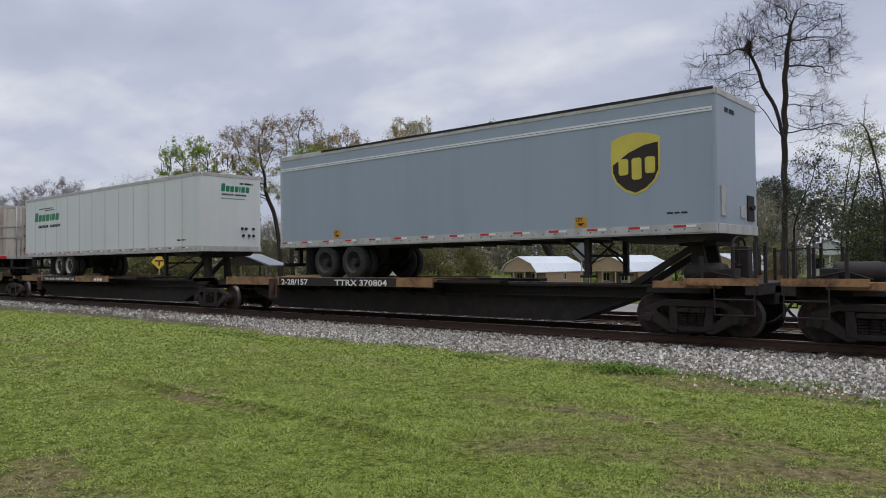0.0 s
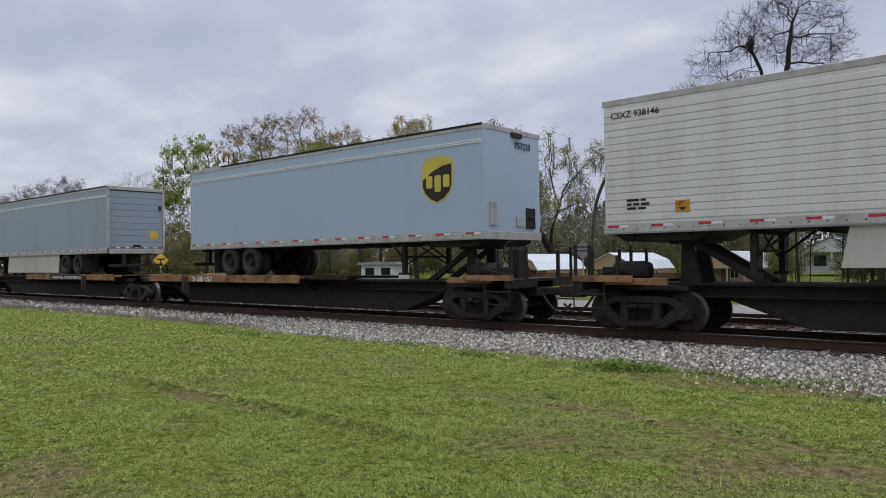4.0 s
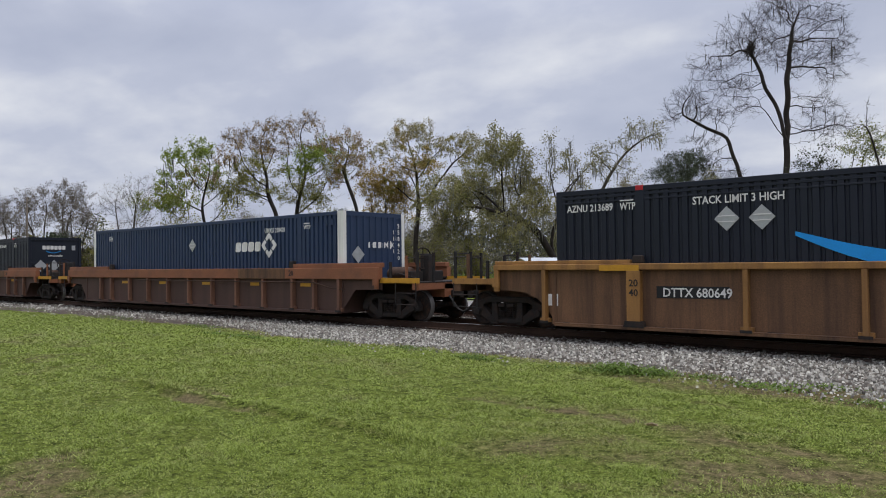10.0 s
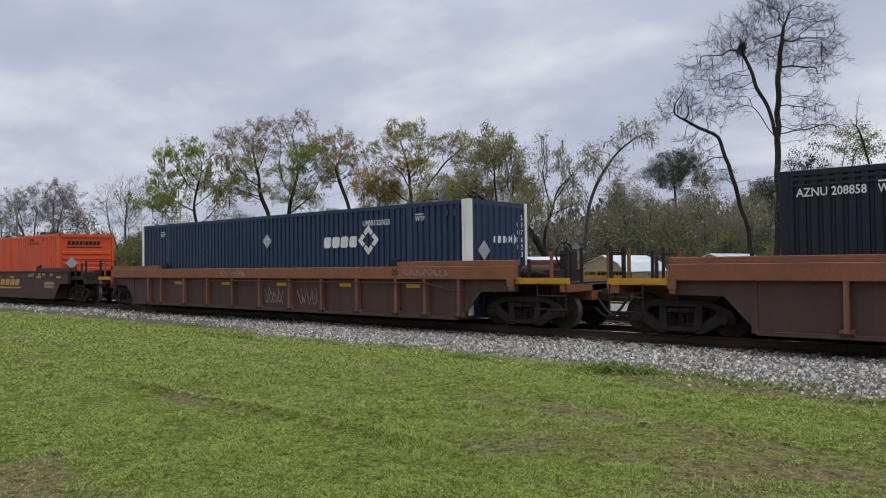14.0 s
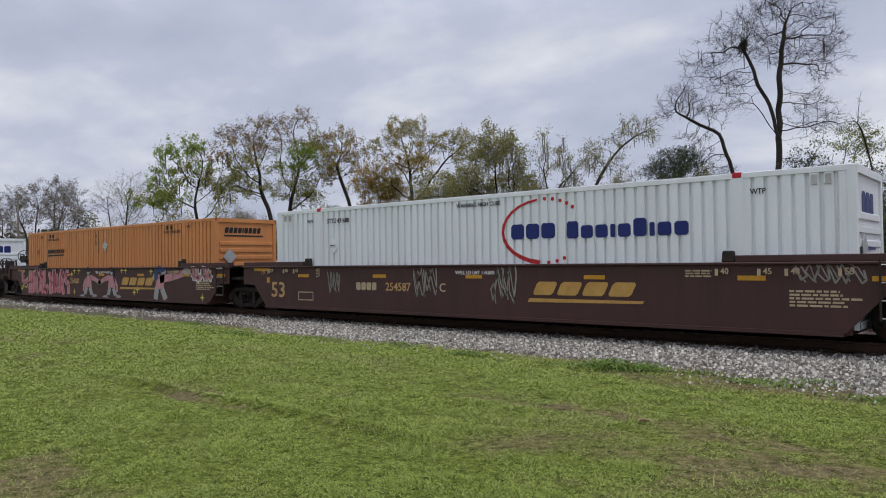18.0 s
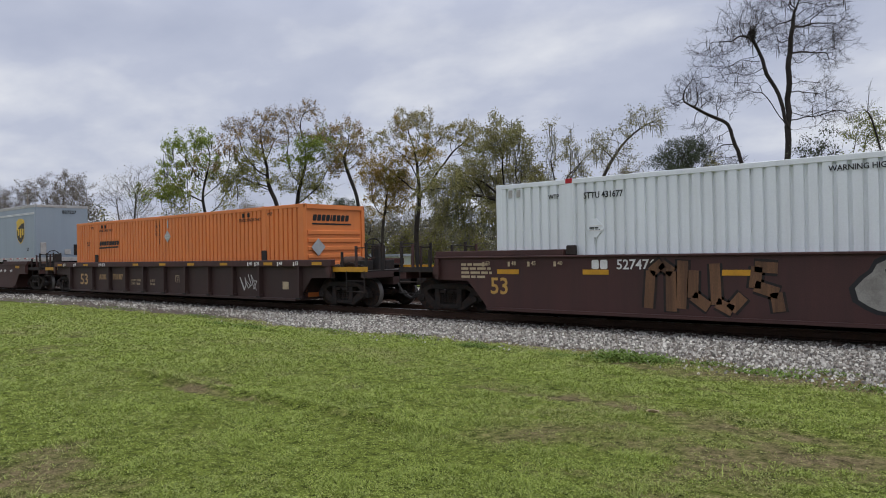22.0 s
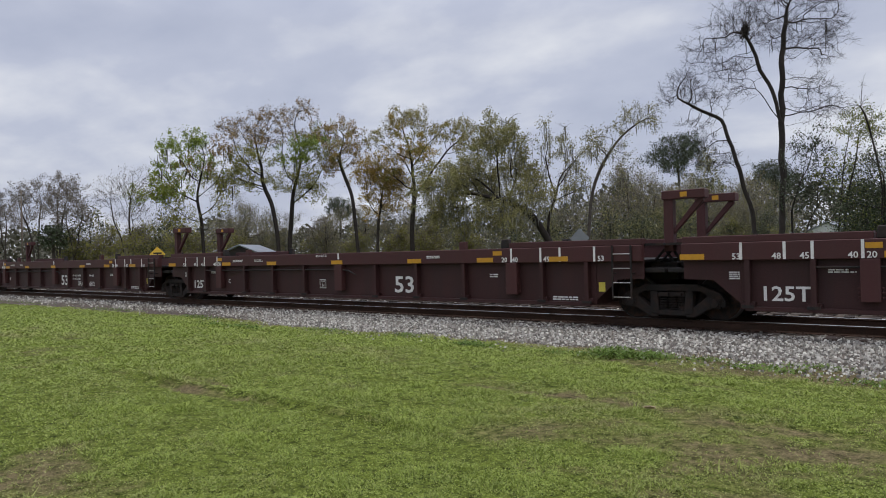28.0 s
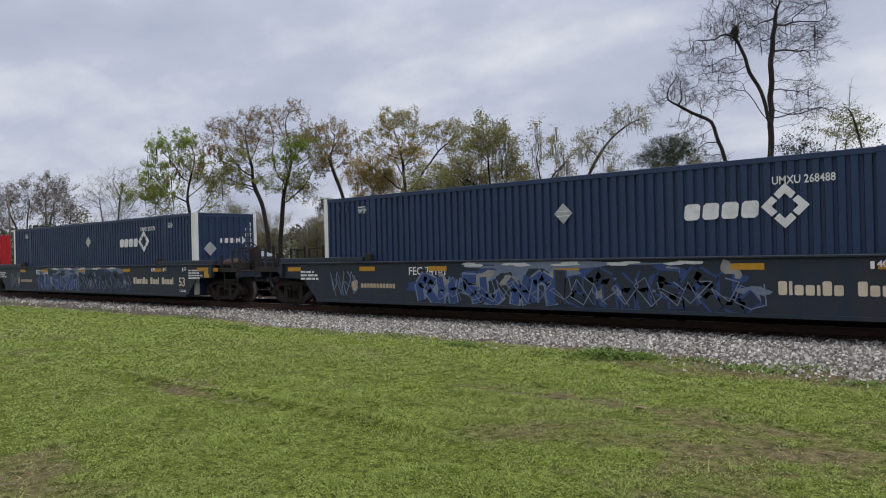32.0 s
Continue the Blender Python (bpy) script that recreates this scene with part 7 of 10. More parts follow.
def well_cars():
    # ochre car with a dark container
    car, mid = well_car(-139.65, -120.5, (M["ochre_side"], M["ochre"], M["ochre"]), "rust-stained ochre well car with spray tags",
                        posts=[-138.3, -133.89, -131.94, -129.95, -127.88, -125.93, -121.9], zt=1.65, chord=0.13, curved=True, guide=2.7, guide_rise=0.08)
    for x in (-136.28, -124.1):
        bm = bmesh.new()
        box(bm, x - mid, x + 0.30 - mid, -1.575, -1.42, 0.45, 1.50)
        part("chord_bracket", bm, M["ochre"], car, bevel=0.008)
        bm = bmesh.new()
        prism(bm, [(x - 0.08 - mid, 0.33), (x + 0.38 - mid, 0.33), (x + 0.34 - mid, 0.46), (x - 0.04 - mid, 0.46)], -1.585, -1.42)
        part("bracket_foot", bm, M["steel_dark"], car)
    flat_mesh("brand_name", [rect(-127.4 - mid, -126.05 - mid, 0.72, 1.14)], on_sheet(car, -1.503), M["ink_black"], car)
    painted(car, mid, "brand_mark", "ink_white", [rect(-127.35, -126.42, 1.0, 1.1), rect(-127.10, -126.96, 0.76, 0.97), rect(-126.68, -126.54, 0.76, 0.97), rect(-126.36, -126.12, 0.76, 1.1)], -1.508)
    flat_mesh("number_board", [rect(-135.68 - mid, -134.22 - mid, 0.945, 1.185)], on_sheet(car, -1.503), M["ink_black"], car)
    marks(car, mid, [("DTTX 680649", -135.55, 0.975, 0.175, "ink_white", 0.92)], -1.508)
    marks(car, mid, [("20", -136.22, 1.18, 0.14, "ink_black"), ("40", -136.22, 0.98, 0.14, "ink_black")], -1.577)
    marks(car, mid, [("53", -124.62, 0.84, 0.42, "ink_black"), ("45", -123.1, 1.26, 0.13, "ink_black"), ("48", -122.35, 1.26, 0.13, "ink_black"), ("53", -121.55, 1.26, 0.13, "ink_black"),
                     ("1W 8-9-78", -121.0 + 0.15, 1.16, 0.15, "ink_black"), ("20", -124.05, 1.18, 0.15, "ink_black"), ("40", -124.05, 0.98, 0.15, "ink_black")], -1.577)
    scribble(car, mid, -125.75, 0.98, 1.15, 0.30, "spray_white", 3, strokes=6, thick=0.05)
    scribble(car, mid, -125.7, 0.66, 1.15, 0.26, "spray_white", 4, strokes=6, thick=0.05)
    scribble(car, mid, -131.4, 0.62, 0.9, 0.4, "spray_grey", 5, strokes=4)
    scribble(car, mid, -122.4, 0.98, 0.8, 0.28, "spray_grey", 6, strokes=5)
    painted(car, mid, "data_stencil", "ink_black", [rect(-122.55, -121.95, 0.72, 1.08)])
    painted(car, mid, "data_stencil", "ink_white", small_print(-122.5, 0.76, 0.5, 0.28, 5, 2), -1.508)
    painted(car, mid, "data_stencil", "ink_white", [rect(-121.55, -121.2, 0.66, 0.96)])
    painted(car, mid, "paint_patch", "ochre", [rect(-123.1, -122.6, 0.40, 0.98)])
    painted(car, mid, "data_stencil", "ink_white", [rect(-138.3, -138.0, 0.72, 0.98)])
    painted(car, mid, "data_stencil", "ink_gold", small_print(-128.9, 0.85, 0.8, 0.09, 1, 4) + small_print(-122.1, 0.42, 0.9, 0.15, 2, 9))
    reflectors(car, mid, [-136.9, -123.6, -121.9], 1.50, 0.9, 0.12)
    prime_box(-121.95, "213689")

    posts = [-160.3, -159.36, -157.8, -156.32, -154.83, -153.35, -151.85, -150.37, -148.88, -147.38, -146.36, -145.25]
    for k, (ul, ur) in enumerate(((-163.42, -143.65), (-186.95, -167.2), (-210.25, -190.72))):
        shift = ur + 143.65
        car, mid = well_car(ul, ur, BROWN_CAR, "weathered brown well car with rust-orange top chord" + ("", " and faded number", " and chalk scrawls")[k],
                            posts=[p + shift for p in posts], zt=1.61, chord=0.33, guide=3.0, brake=True)
        reflectors(car, mid, [p + shift for p in (-158.6, -155.6, -152.6, -149.7, -147.1)], 1.05, 0.48, 0.10, -1.505)
        reflectors(car, mid, [ur + 0.25, ul - 1.25], 1.20, 1.0, 0.11, -1.445)
        marks(car, mid, [("20", -147.52 + shift, 1.38, 0.16, "ink_black")], -1.562)
        bm = bmesh.new()
        pts = [(-145.0 + shift - mid, -1.53, 0.98), (-145.6 + shift - mid, -1.53, 1.02), (-146.3 + shift - mid, -1.60, 1.18), (-157 + shift - mid, -1.60, 1.20)]
        pipe(bm, pts, 0.018)
        part("brake_pipe", bm, M["rail"], car)
        if k == 1:
            marks(car, mid, [("53", -147.4 + shift - 2.55, 0.60, 0.42, "steel_dark")], -1.503)
        if k == 2:
            scribble(car, mid, -158.6 + shift + 3.1, 1.34, 1.4, 0.2, "spray_grey", 21, -1.562, 0.025, 6)
            scribble(car, mid, -147.1 + shift, 1.36, 1.5, 0.18, "spray_grey", 22, -1.562, 0.025, 6)
            scribble(car, mid, -153.2 + shift, 0.5, 0.9, 0.5, "spray_grey", 23, -1.503, 0.025, 4)
            scribble(car, mid, -151.6 + shift, 0.5, 0.9, 0.5, "spray_grey", 24, -1.503, 0.025, 4)
        else:
            painted(car, mid, "chord_patch", "ochre_side", [rect(-150.2 + shift, -147.7 + shift, 1.285, 1.605)], -1.563)
    umax_box(-145.3, "258420")
    prime_box(-168.8, "208858")
    umax_box(-192.15, "237623")

    # three-unit brown car
    units = ((-233.94, -214.3, "joint", "end", True), (-253.42, -233.94, "joint", "joint", False), (-272.85, -253.42, "end", "joint", False))
    for k, (ul, ur, lk, rk, tr) in enumerate(units):
        car, mid = well_car(ul, ur, SMOOTH, "smooth dark brown well car with " + ("gold name and white tags", "gold name and white tags", "pink spray-painted shapes")[k],
                            lk, rk, tr, zt=1.58, chord=0.05, r=0.455, guide=2.7, brake=k == 2)
        marks(car, mid, [("53", ul + 1.87, 0.63, 0.45, "ink_tan", 1.12), ("125  T", ul + 1.36, 1.33, 0.10, "ink_tan"), ("40", ul + 4.02, 1.38, 0.12, "ink_cream"), ("20", ul + 4.02, 1.25, 0.12, "ink_cream"), ("254587", ul + 6.88, 0.90, 0.21, "ink_tan"), ("ACB"[k], ul + 8.77, 0.90, 0.21, "ink_cream"),
                         ("WELL LD LMT 119,800", ul + 9.3, 1.34, 0.085, "ink_white")])
        reflectors(car, mid, [ul + 1.0], 1.43, 0.80, 0.09, -1.503)
        reflectors(car, mid, [ul + 1.66], 1.06, 0.14, 0.17, -1.503)
        painted(car, mid, "brand_name", "ink_cream", wordmark("xxxx", ul + 5.74, 0.90, 0.21, 0.17, 0, 0.22))
        painted(car, mid, "brand_name", "ink_gold", wordmark("xxxx", ul + 11.55, 0.88, 0.30, 0.52, 0.5, 0.2) + [[(ul + 11.42, 0.71), (ul + 14.2, 0.74), (ul + 14.25, 0.80), (ul + 11.47, 0.80)]])
        size_marks(car, mid, [("53", ul + 1.92), ("48", ul + 2.64), ("45", ul + 3.13)], 1.39, 0.10, "ink_cream")
        size_marks(car, mid, [("40", ul + 15.8), ("45", ul + 16.57), ("48", ul + 17.04), ("53", ul + 17.9)], 1.36, 0.11, "ink_cream")
        reflectors(car, mid, [ul + 3.2, ul + 6.4, ul + 9.62, ul + 12.87, ul + 16.1, ul + 18.3], 1.24, 0.5, 0.09, -1.504)
        painted(car, mid, "data_stencil", "ink_cream", small_print(ul + 17.0, 0.78, 1.15, 0.32, 5, 30 + k) + small_print(ul + 15.1, 1.30, 0.6, 0.16, 3, 33 + k))
        painted(car, mid, "data_stencil", "ink_cream", [rect(ul + 3.2, ul + 3.9, 0.55, 0.58), rect(ul + 3.2, ul + 3.9, 0.78, 0.81), rect(ul + 3.2, ul + 3.23, 0.55, 0.81), rect(ul + 3.87, ul + 3.9, 0.55, 0.81)])
        if k == 0:
            scribble(car, mid, ul + 2.67, 0.90, 1.1, 0.22, "spray_white", 41, strokes=6)
            scribble(car, mid, ul + 4.7, 1.22, 0.5, 0.3, "spray_white", 44, strokes=3)
            scribble(car, mid, ul + 6.4, 1.25, 1.0, 0.2, "spray_tan", 45, strokes=5)
            scribble(car, mid, ul + 10.6, 0.55, 0.9, 0.95, "spray_white", 42, strokes=5, thick=0.05)
        if k == 1:
            scribble(car, mid, ul + 4.55, 0.80, 0.5, 0.6, "spray_grey", 46, strokes=4)
            scribble(car, mid, ul + 7.9, 0.75, 0.8, 0.75, "spray_grey", 47, strokes=4)
            scribble(car, mid, ul + 10.4, 0.65, 0.7, 0.9, "spray_grey", 48, strokes=4, thick=0.045)
            scribble(car, mid, ul + 17.1, 1.2, 1.1, 0.35, "spray_grey", 49, strokes=6)
        if k == 2:
            bold_strokes(car, mid, ul + 1.45, ul + 2.35, 0.85, 1.54, (0,), "pink", "spray_black", 51, core="red", thick=0.22)
            bold_strokes(car, mid, ul + 2.35, ul + 6.85, 0.38, 1.54, (1, 2, 3, 0, 4, 5, 3, 6), "pink", "spray_black", 50, core="red")
            stars = []
            for sx, sz in ((7.05, 1.3), (7.3, 1.46), (7.75, 1.46), (1.7, 0.75), (1.5, 0.6), (7.3, 0.52), (11.6, 1.46), (11.9, 1.46), (12.6, 0.6), (12.85, 0.72), (13.9, 1.42), (14.1, 1.2), (17.4, 0.5)):
                s = 0.16
                stars.append([(ul + sx + s * (0.28 if i % 2 else 1) * math.cos(i * math.pi / 4), sz + s * (0.28 if i % 2 else 1) * math.sin(i * math.pi / 4)) for i in range(8)])
            painted(car, mid, "spray_stars", "lime", stars)
            for fx, flip in ((8.65, 1), (10.75, -1)):
                x = ul + fx
                body = [[(x - 0.32, 0.75), (x + 0.32, 0.75), (x + 0.25, 1.25), (x - 0.2, 1.25)]] + ribbon([(x + flip * 0.2, 1.18), (x + flip * 0.6, 1.1), (x + flip * 1.0, 0.98)], 0.22, 0.16) + ribbon(
                    [(x - flip * 0.2, 1.15), (x - flip * 0.42, 0.85), (x - flip * 0.45, 0.62)], 0.16)
                painted(car, mid, "spray_shape", "pink", body, -1.504)
                legs = ribbon([(x - 0.15, 0.75), (x - 0.3, 0.42)], 0.24) + ribbon([(x + 0.15, 0.75), (x + 0.35, 0.42)], 0.24) + [blob(x - 0.45, 0.38, 0.28, 0.08, 1), blob(x + 0.5, 0.38, 0.28, 0.08, 2), blob(x + flip * 1.08, 0.97, 0.14, 0.12, 3)]
                painted(car, mid, "spray_shape", "skin_tone", legs + [blob(x, 1.42, 0.17, 0.15, 4)], -1.508)
                painted(car, mid, "spray_shape", "spray_black", [blob(x, 1.50, 0.24, 0.10, 5), blob(x - flip * 0.2, 1.34, 0.09, 0.2, 6)], -1.512)
            x = ul + 14.55
            painted(car, mid, "spray_shape", "pink", [[(x - 0.35, 0.75), (x + 0.25, 0.75), (x + 0.35, 1.3), (x - 0.2, 1.3)]] + ribbon([(x, 1.12), (x + 0.9, 1.22), (x + 1.7, 1.36)], 0.3, 0.24), -1.504)
            painted(car, mid, "spray_shape", "skin_tone", ribbon([(x - 0.2, 0.78), (x - 0.3, 0.42)], 0.3) + ribbon([(x + 0.15, 0.78), (x + 0.4, 0.42)], 0.28) + [blob(x + 0.25, 1.42, 0.18, 0.13, 7), blob(x + 1.85, 1.42, 0.2, 0.14, 8)], -1.508)
            painted(car, mid, "spray_shape", "spray_blue", [blob(x + 0.05, 1.5, 0.34, 0.12, 9), blob(x - 0.28, 1.3, 0.13, 0.25, 10)], -1.512)
            high_gear(car, ul - 0.27 - mid, 1, 1.86)
            bold_strokes(car, mid, ul + 16.65, ul + 18.0, 1.10, 1.54, (6, 0, 6, 5), "pink", "spray_white", 60, None, None, thick=0.15)
    schneider_box(-215.92, "992799", "redorange", "2")
    stg_box(-235.35, "431680")
    schneider_box(-254.95, "133326", "amber", "2")

    car, mid = well_car(-296.4, -276.9, SMOOTH, "smooth dark brown well car with black and white spray-painted letters", zt=1.58, chord=0.05, guide=3.0, brake=True)
    ul, ur = -296.4, -276.9
    marks(car, mid, [("527476", ul + 5.0, 1.27, 0.20, "ink_white"), ("53", ul + 1.68, 0.68, 0.38, "ink_gold")])
    size_marks(car, mid, [("53", ul + 1.6), ("48", ul + 2.35), ("45", ul + 2.9), ("40", ul + 3.6)], 1.36, 0.09, "ink_cream")
    painted(car, mid, "brand_name", "ink_white", wordmark("xx", ul + 4.42, 1.27, 0.20, 0.17, 0, 0.2))
    bold_strokes(car, mid, ul + 5.6, ul + 8.35, 0.42, 1.45, (2, 5, 0, 6), "ochre_side", "steel_dark", 70, None, None, thick=0.2)
    throw_up(car, mid, ul + 9.6, ul + 11.9, 0.40, 1.5, 3, "spray_grey", "spray_black", 80)
    bold_strokes(car, mid, ul + 12.0, ul + 16.4, 0.36, 1.52, (1, 0, 5, 6), "spray_black", "spray_white", 90, None, None, thick=0.30)
    size_marks(car, mid, [("45", ur - 3.7), ("48", ur - 2.9), ("53", ur - 1.7)], 1.38, 0.14, "ink_cream")
    reflectors(car, mid, [ul + 1.9, ul + 4.2, ul + 7.2, ul + 10.0, ur - 4.1, ur - 2.2, ur - 0.1], 1.15, 0.62, 0.11, -1.506)
    painted(car, mid, "data_stencil", "ink_cream", small_print(ur - 2.5, 1.1, 0.7, 0.3, 4, 40) + [rect(ur - 1.55, ur - 1.25, 1.2, 1.45)] + small_print(ul + 0.8, 1.05, 1.0, 0.4, 4, 41))
    stg_box(-278.5, "431677")

    posts = [-318.3, -316.07, -314.55, -313.08, -311.6, -310.04, -308.52, -306.98, -305.49, -303.99, -301.96]
    car, mid = well_car(-319.95, -300.5, (M["aok"], M["mineral"], M["yellow"]), "dusty purple-brown ribbed well car with cream numbers", posts=posts, zt=1.54, chord=0.20, guide=0, brake=True)
    marks(car, mid, [("53", -317.52, 0.58, 0.45, "ink_tan", 1.25), ("AOK", -315.64, 0.81, 0.21, "ink_tan"), ("73187", -314.40, 0.82, 0.21, "ink_tan", 1.17), ("LD LMT  170400", -312.82, 0.76, 0.085, "ink_cream", 0.95), ("LT WT   49600", -312.82, 0.62, 0.085, "ink_cream", 0.95), ("IL 53-2", -311.25, 0.76, 0.085, "ink_cream"), ("IW 8-8", -311.25, 0.62, 0.085, "ink_cream"), ("PLATE", -309.32, 0.93, 0.045, "ink_cream"), ("H", -309.27, 0.80, 0.09, "ink_cream")])
    painted(car, mid, "data_stencil", "ink_cream", [rect(-302.9, -302.6, 0.62, 0.86), rect(-309.38, -309.1, 0.76, 0.775), rect(-309.38, -309.1, 1.0, 1.015), rect(-309.38, -309.365, 0.775, 1.0), rect(-309.115, -309.1, 0.775, 1.0)])
    size_marks(car, mid, [("53", -318.9), ("48", -317.8), ("40", -315.3), ("20", -314.95)], 1.38, 0.11, "ink_white")
    size_marks(car, mid, [("40", -304.5), ("20", -304.1), ("48", -302.9), ("53", -302.1)], 1.38, 0.11, "ink_white")
    reflectors(car, mid, [-319.6, -316.9, -312.4, -310.3, -308.3, -306.2, -303.7, -301.3], 1.38, 0.45, 0.09)
    scribble(car, mid, -305.2, 0.55, 0.9, 0.55, "spray_white", 77, strokes=3, thick=0.03)
    schneider_box(-302.0, "190623", "orange", "3")

    ul, ur = -343.1, -323.5
    car, mid = well_car(ul, ur, SMOOTH, "smooth dark brown well car with a lilac spray-painted mark", zt=1.50, chord=0.05, guide=2.4, brake=True)
    marks(car, mid, [("FEC 72076", ul + 5.45, 1.07, 0.17, "ink_white"), ("53", ul + 14.9, 0.55, 0.36, "steel_dark")])
    painted(car, mid, "brand_name", "ink_cream", wordmark("xxxxxxx xxxx xxxxx", ul + 12.95, 1.06, 0.09, 0.052, 0, 0.25) + [blob(ul + 12.75, 1.1, 0.13, 0.13, 5, 12, 0.0)])
    bold_strokes(car, mid, ul + 11.0, ul + 12.6, 0.34, 1.38, (3, 6), "spray_lilac", "ink_navy", 110, None, "ink_navy", thick=0.26)
    scribble(car, mid, ul + 5.0, 0.64, 2.9, 0.22, "spray_grey", 111, strokes=12, thick=0.03)
    scribble(car, mid, ul + 3.4, 1.0, 1.0, 0.3, "spray_tan", 112, strokes=5)
    size_marks(car, mid, [("40", ul + 15.42), ("45", ul + 16.3), ("48", ul + 16.85), ("53", ul + 17.7)], 1.10, 0.11, "ink_white")
    reflectors(car, mid, [ul + 0.6, ul + 2.6, ul + 4.5, ul + 7.0, ur - 9.8, ur - 6.9, ur - 4.4, ur - 1.5], 1.28, 0.55, 0.12, -1.506)
    root, mid, e = trailer(-339.15, -322.95, 1, "grey-blue box trailer with dark brand shield, riding in a well car", "grey", (-336.5, -335.2), z_floor=1.60, z_top=4.45, tyre_z=0.95, deck_z=0.38,
                           gear=False, wheels=True)
    zf, zt = 1.22, 4.07
    shield(root, 6.24, 2.79, 1.04, 1.30, -1.297)
    letter(root, "53'", 7.05, -1.299, 1.76, 0.16, M["ink_black"])
    letter(root, "827227", e + 0.02, 0.0, zt - 0.42, 0.16, M["ink_black"], turn=AHEAD)
    front_boxes(root, e, zf)

    # three empty maroon units
    for k, (ul, ur, lk, rk, tr) in enumerate(((-366.95, -347.5, "joint", "end", True), (-386.3, -366.95, "joint", "joint", False), (-405.8, -386.3, "end", "joint", False))):
        c = ul + 9.7
        posts = [ul + x for x in (1.67, 2.79, 5.1, 6.62, 8.15, 11.19, 12.71, 14.28, 16.53, 17.67)]
        car, mid = well_car(ul, ur, (M["maroon_side"], M["maroon"], M["maroon"]), "empty maroon well car with white load marks and " + ("a brake stand", "steel box stands", "car numbers")[k], lk, rk, tr, posts=posts,
                            zt=1.70, chord=0.34, zb=0.44, guide=3.0, r=0.455, brake=k != 1)
        bulk_frame(car, ul - 0.05 - mid, M["maroon"], 0.92)
        for x0 in (3.52, 9.58, 15.58):
            for y in (-1.60, 1.50):
                bm = bmesh.new()
                box(bm, ul + x0 - mid, ul + x0 + 0.30 - mid, y if y < 0 else 1.42, -1.42 if y < 0 else 1.60, 0.63, 1.36)
                for z in (0.68, 0.76, 0.84):
                    for bx in (-0.03, 0.33):
                        box(bm, ul + x0 + bx - 0.02 - mid, ul + x0 + bx + 0.02 - mid, y + 0.06 if y < 0 else y, y + 0.10 if y < 0 else y + 0.04, z, z + 0.04)
                part("chord_bracket", bm, M["maroon"], car, bevel=0.006)
        for x0 in (5.1, 14.1):
            bm = bmesh.new()
            box(bm, ul + x0 - mid, ul + x0 + 0.2 - mid, -1.47, -1.36, 1.70, 1.89)
            part("pivot_block", bm, M["maroon"], car, bevel=0.01)
        bm = bmesh.new()
        pipe(bm, [(ul + 2.8 - mid, -1.53, 1.22), (ul + 9.6 - mid, -1.53, 1.23), (ul + 10.1 - mid, -1.53, 1.20), (ul + 10.4 - mid, -1.53, 1.08)], 0.022)
        part("brake_pipe", bm, M["steel_dark"], car)
        marks(car, mid, [("125T", ul + 1.84, 0.61, 0.26, "ink_white", 1.12), ("ACB"[k], ul + 4.03, 0.79, 0.13, "ink_white")], -1.503)
        if k != 1:
            marks(car, mid, [("53", ul + 10.19, 0.61, 0.42, "ink_white", 1.25), ("SFLC", ul + 11.96, 0.59, 0.17, "ink_white"), ("6512", ul + 13.05, 0.59, 0.17, "ink_white"), ("LD. LMT. 116,600", ul + 11.42, 0.99, 0.075, "ink_white"), ("LT. WT. 137,500", ul + 11.42, 0.84, 0.075, "ink_white"),
                             ("PER UNIT", ul + 13.05, 0.99, 0.075, "ink_white")], -1.503)
        else:
            painted(car, mid, "data_stencil", "ink_white", [rect(ul + 8.75, ul + 9.02, 0.68, 0.695), rect(ul + 8.75, ul + 9.02, 0.925, 0.94), rect(ul + 8.75, ul + 8.765, 0.695, 0.925), rect(ul + 9.005, ul + 9.02, 0.695, 0.925)])
            marks(car, mid, [("PLATE", ul + 8.80, 0.86, 0.045, "ink_white"), ("H", ul + 8.85, 0.72, 0.09, "ink_white")], -1.503)
            marks(car, mid, [("53", ul + 11.8, 0.61, 0.42, "ink_white", 1.25)], -1.503)
            marks(car, mid, [("SFLC 6512 C", ul + 8.75, 1.60, 0.06, "ink_white")], -1.562)
        size_marks(car, mid, [("53", ul + 1.40), ("48", ul + 2.11), ("45", ul + 2.58), ("40", ul + 3.34), ("20", ul + 3.62)], 1.38, 0.11, "ink_white", False)
        size_marks(car, mid, [("20", ul + 15.45), ("40", ul + 15.75), ("45", ul + 16.6), ("48", ul + 17.08), ("53", ul + 17.95)], 1.38, 0.11, "ink_white", False)
        painted(car, mid, "size_bar", "ink_white", [rect(ul + x, ul + x + 0.05, 1.37, 1.69) for x in (1.54, 2.30, 2.76, 3.54, 15.7, 16.5, 17.0, 17.85)], -1.563)
        reflectors(car, mid, [ul + 0.4, ul + 3.88, ul + 6.36, ul + 9.42, ul + 12.43, ul + 14.72, ur - 2.6], 1.38, 0.48, 0.11)
        reflectors(car, mid, [ul + 3.60, ul + 15.2], 1.54, 0.26, 0.10)
        painted(car, mid, "data_stencil", "ink_white", small_print(ul + 16.75, 0.52, 0.75, 0.10, 2, 60 + k) + small_print(ul + 15.0, 1.02, 0.3, 0.10, 2, 64 + k) + small_print(ul + 3.0, 1.12, 0.45, 0.08, 2, 67 + k) + small_print(ul + 1.3, 1.0, 0.3, 0.16, 4, 79 + k))
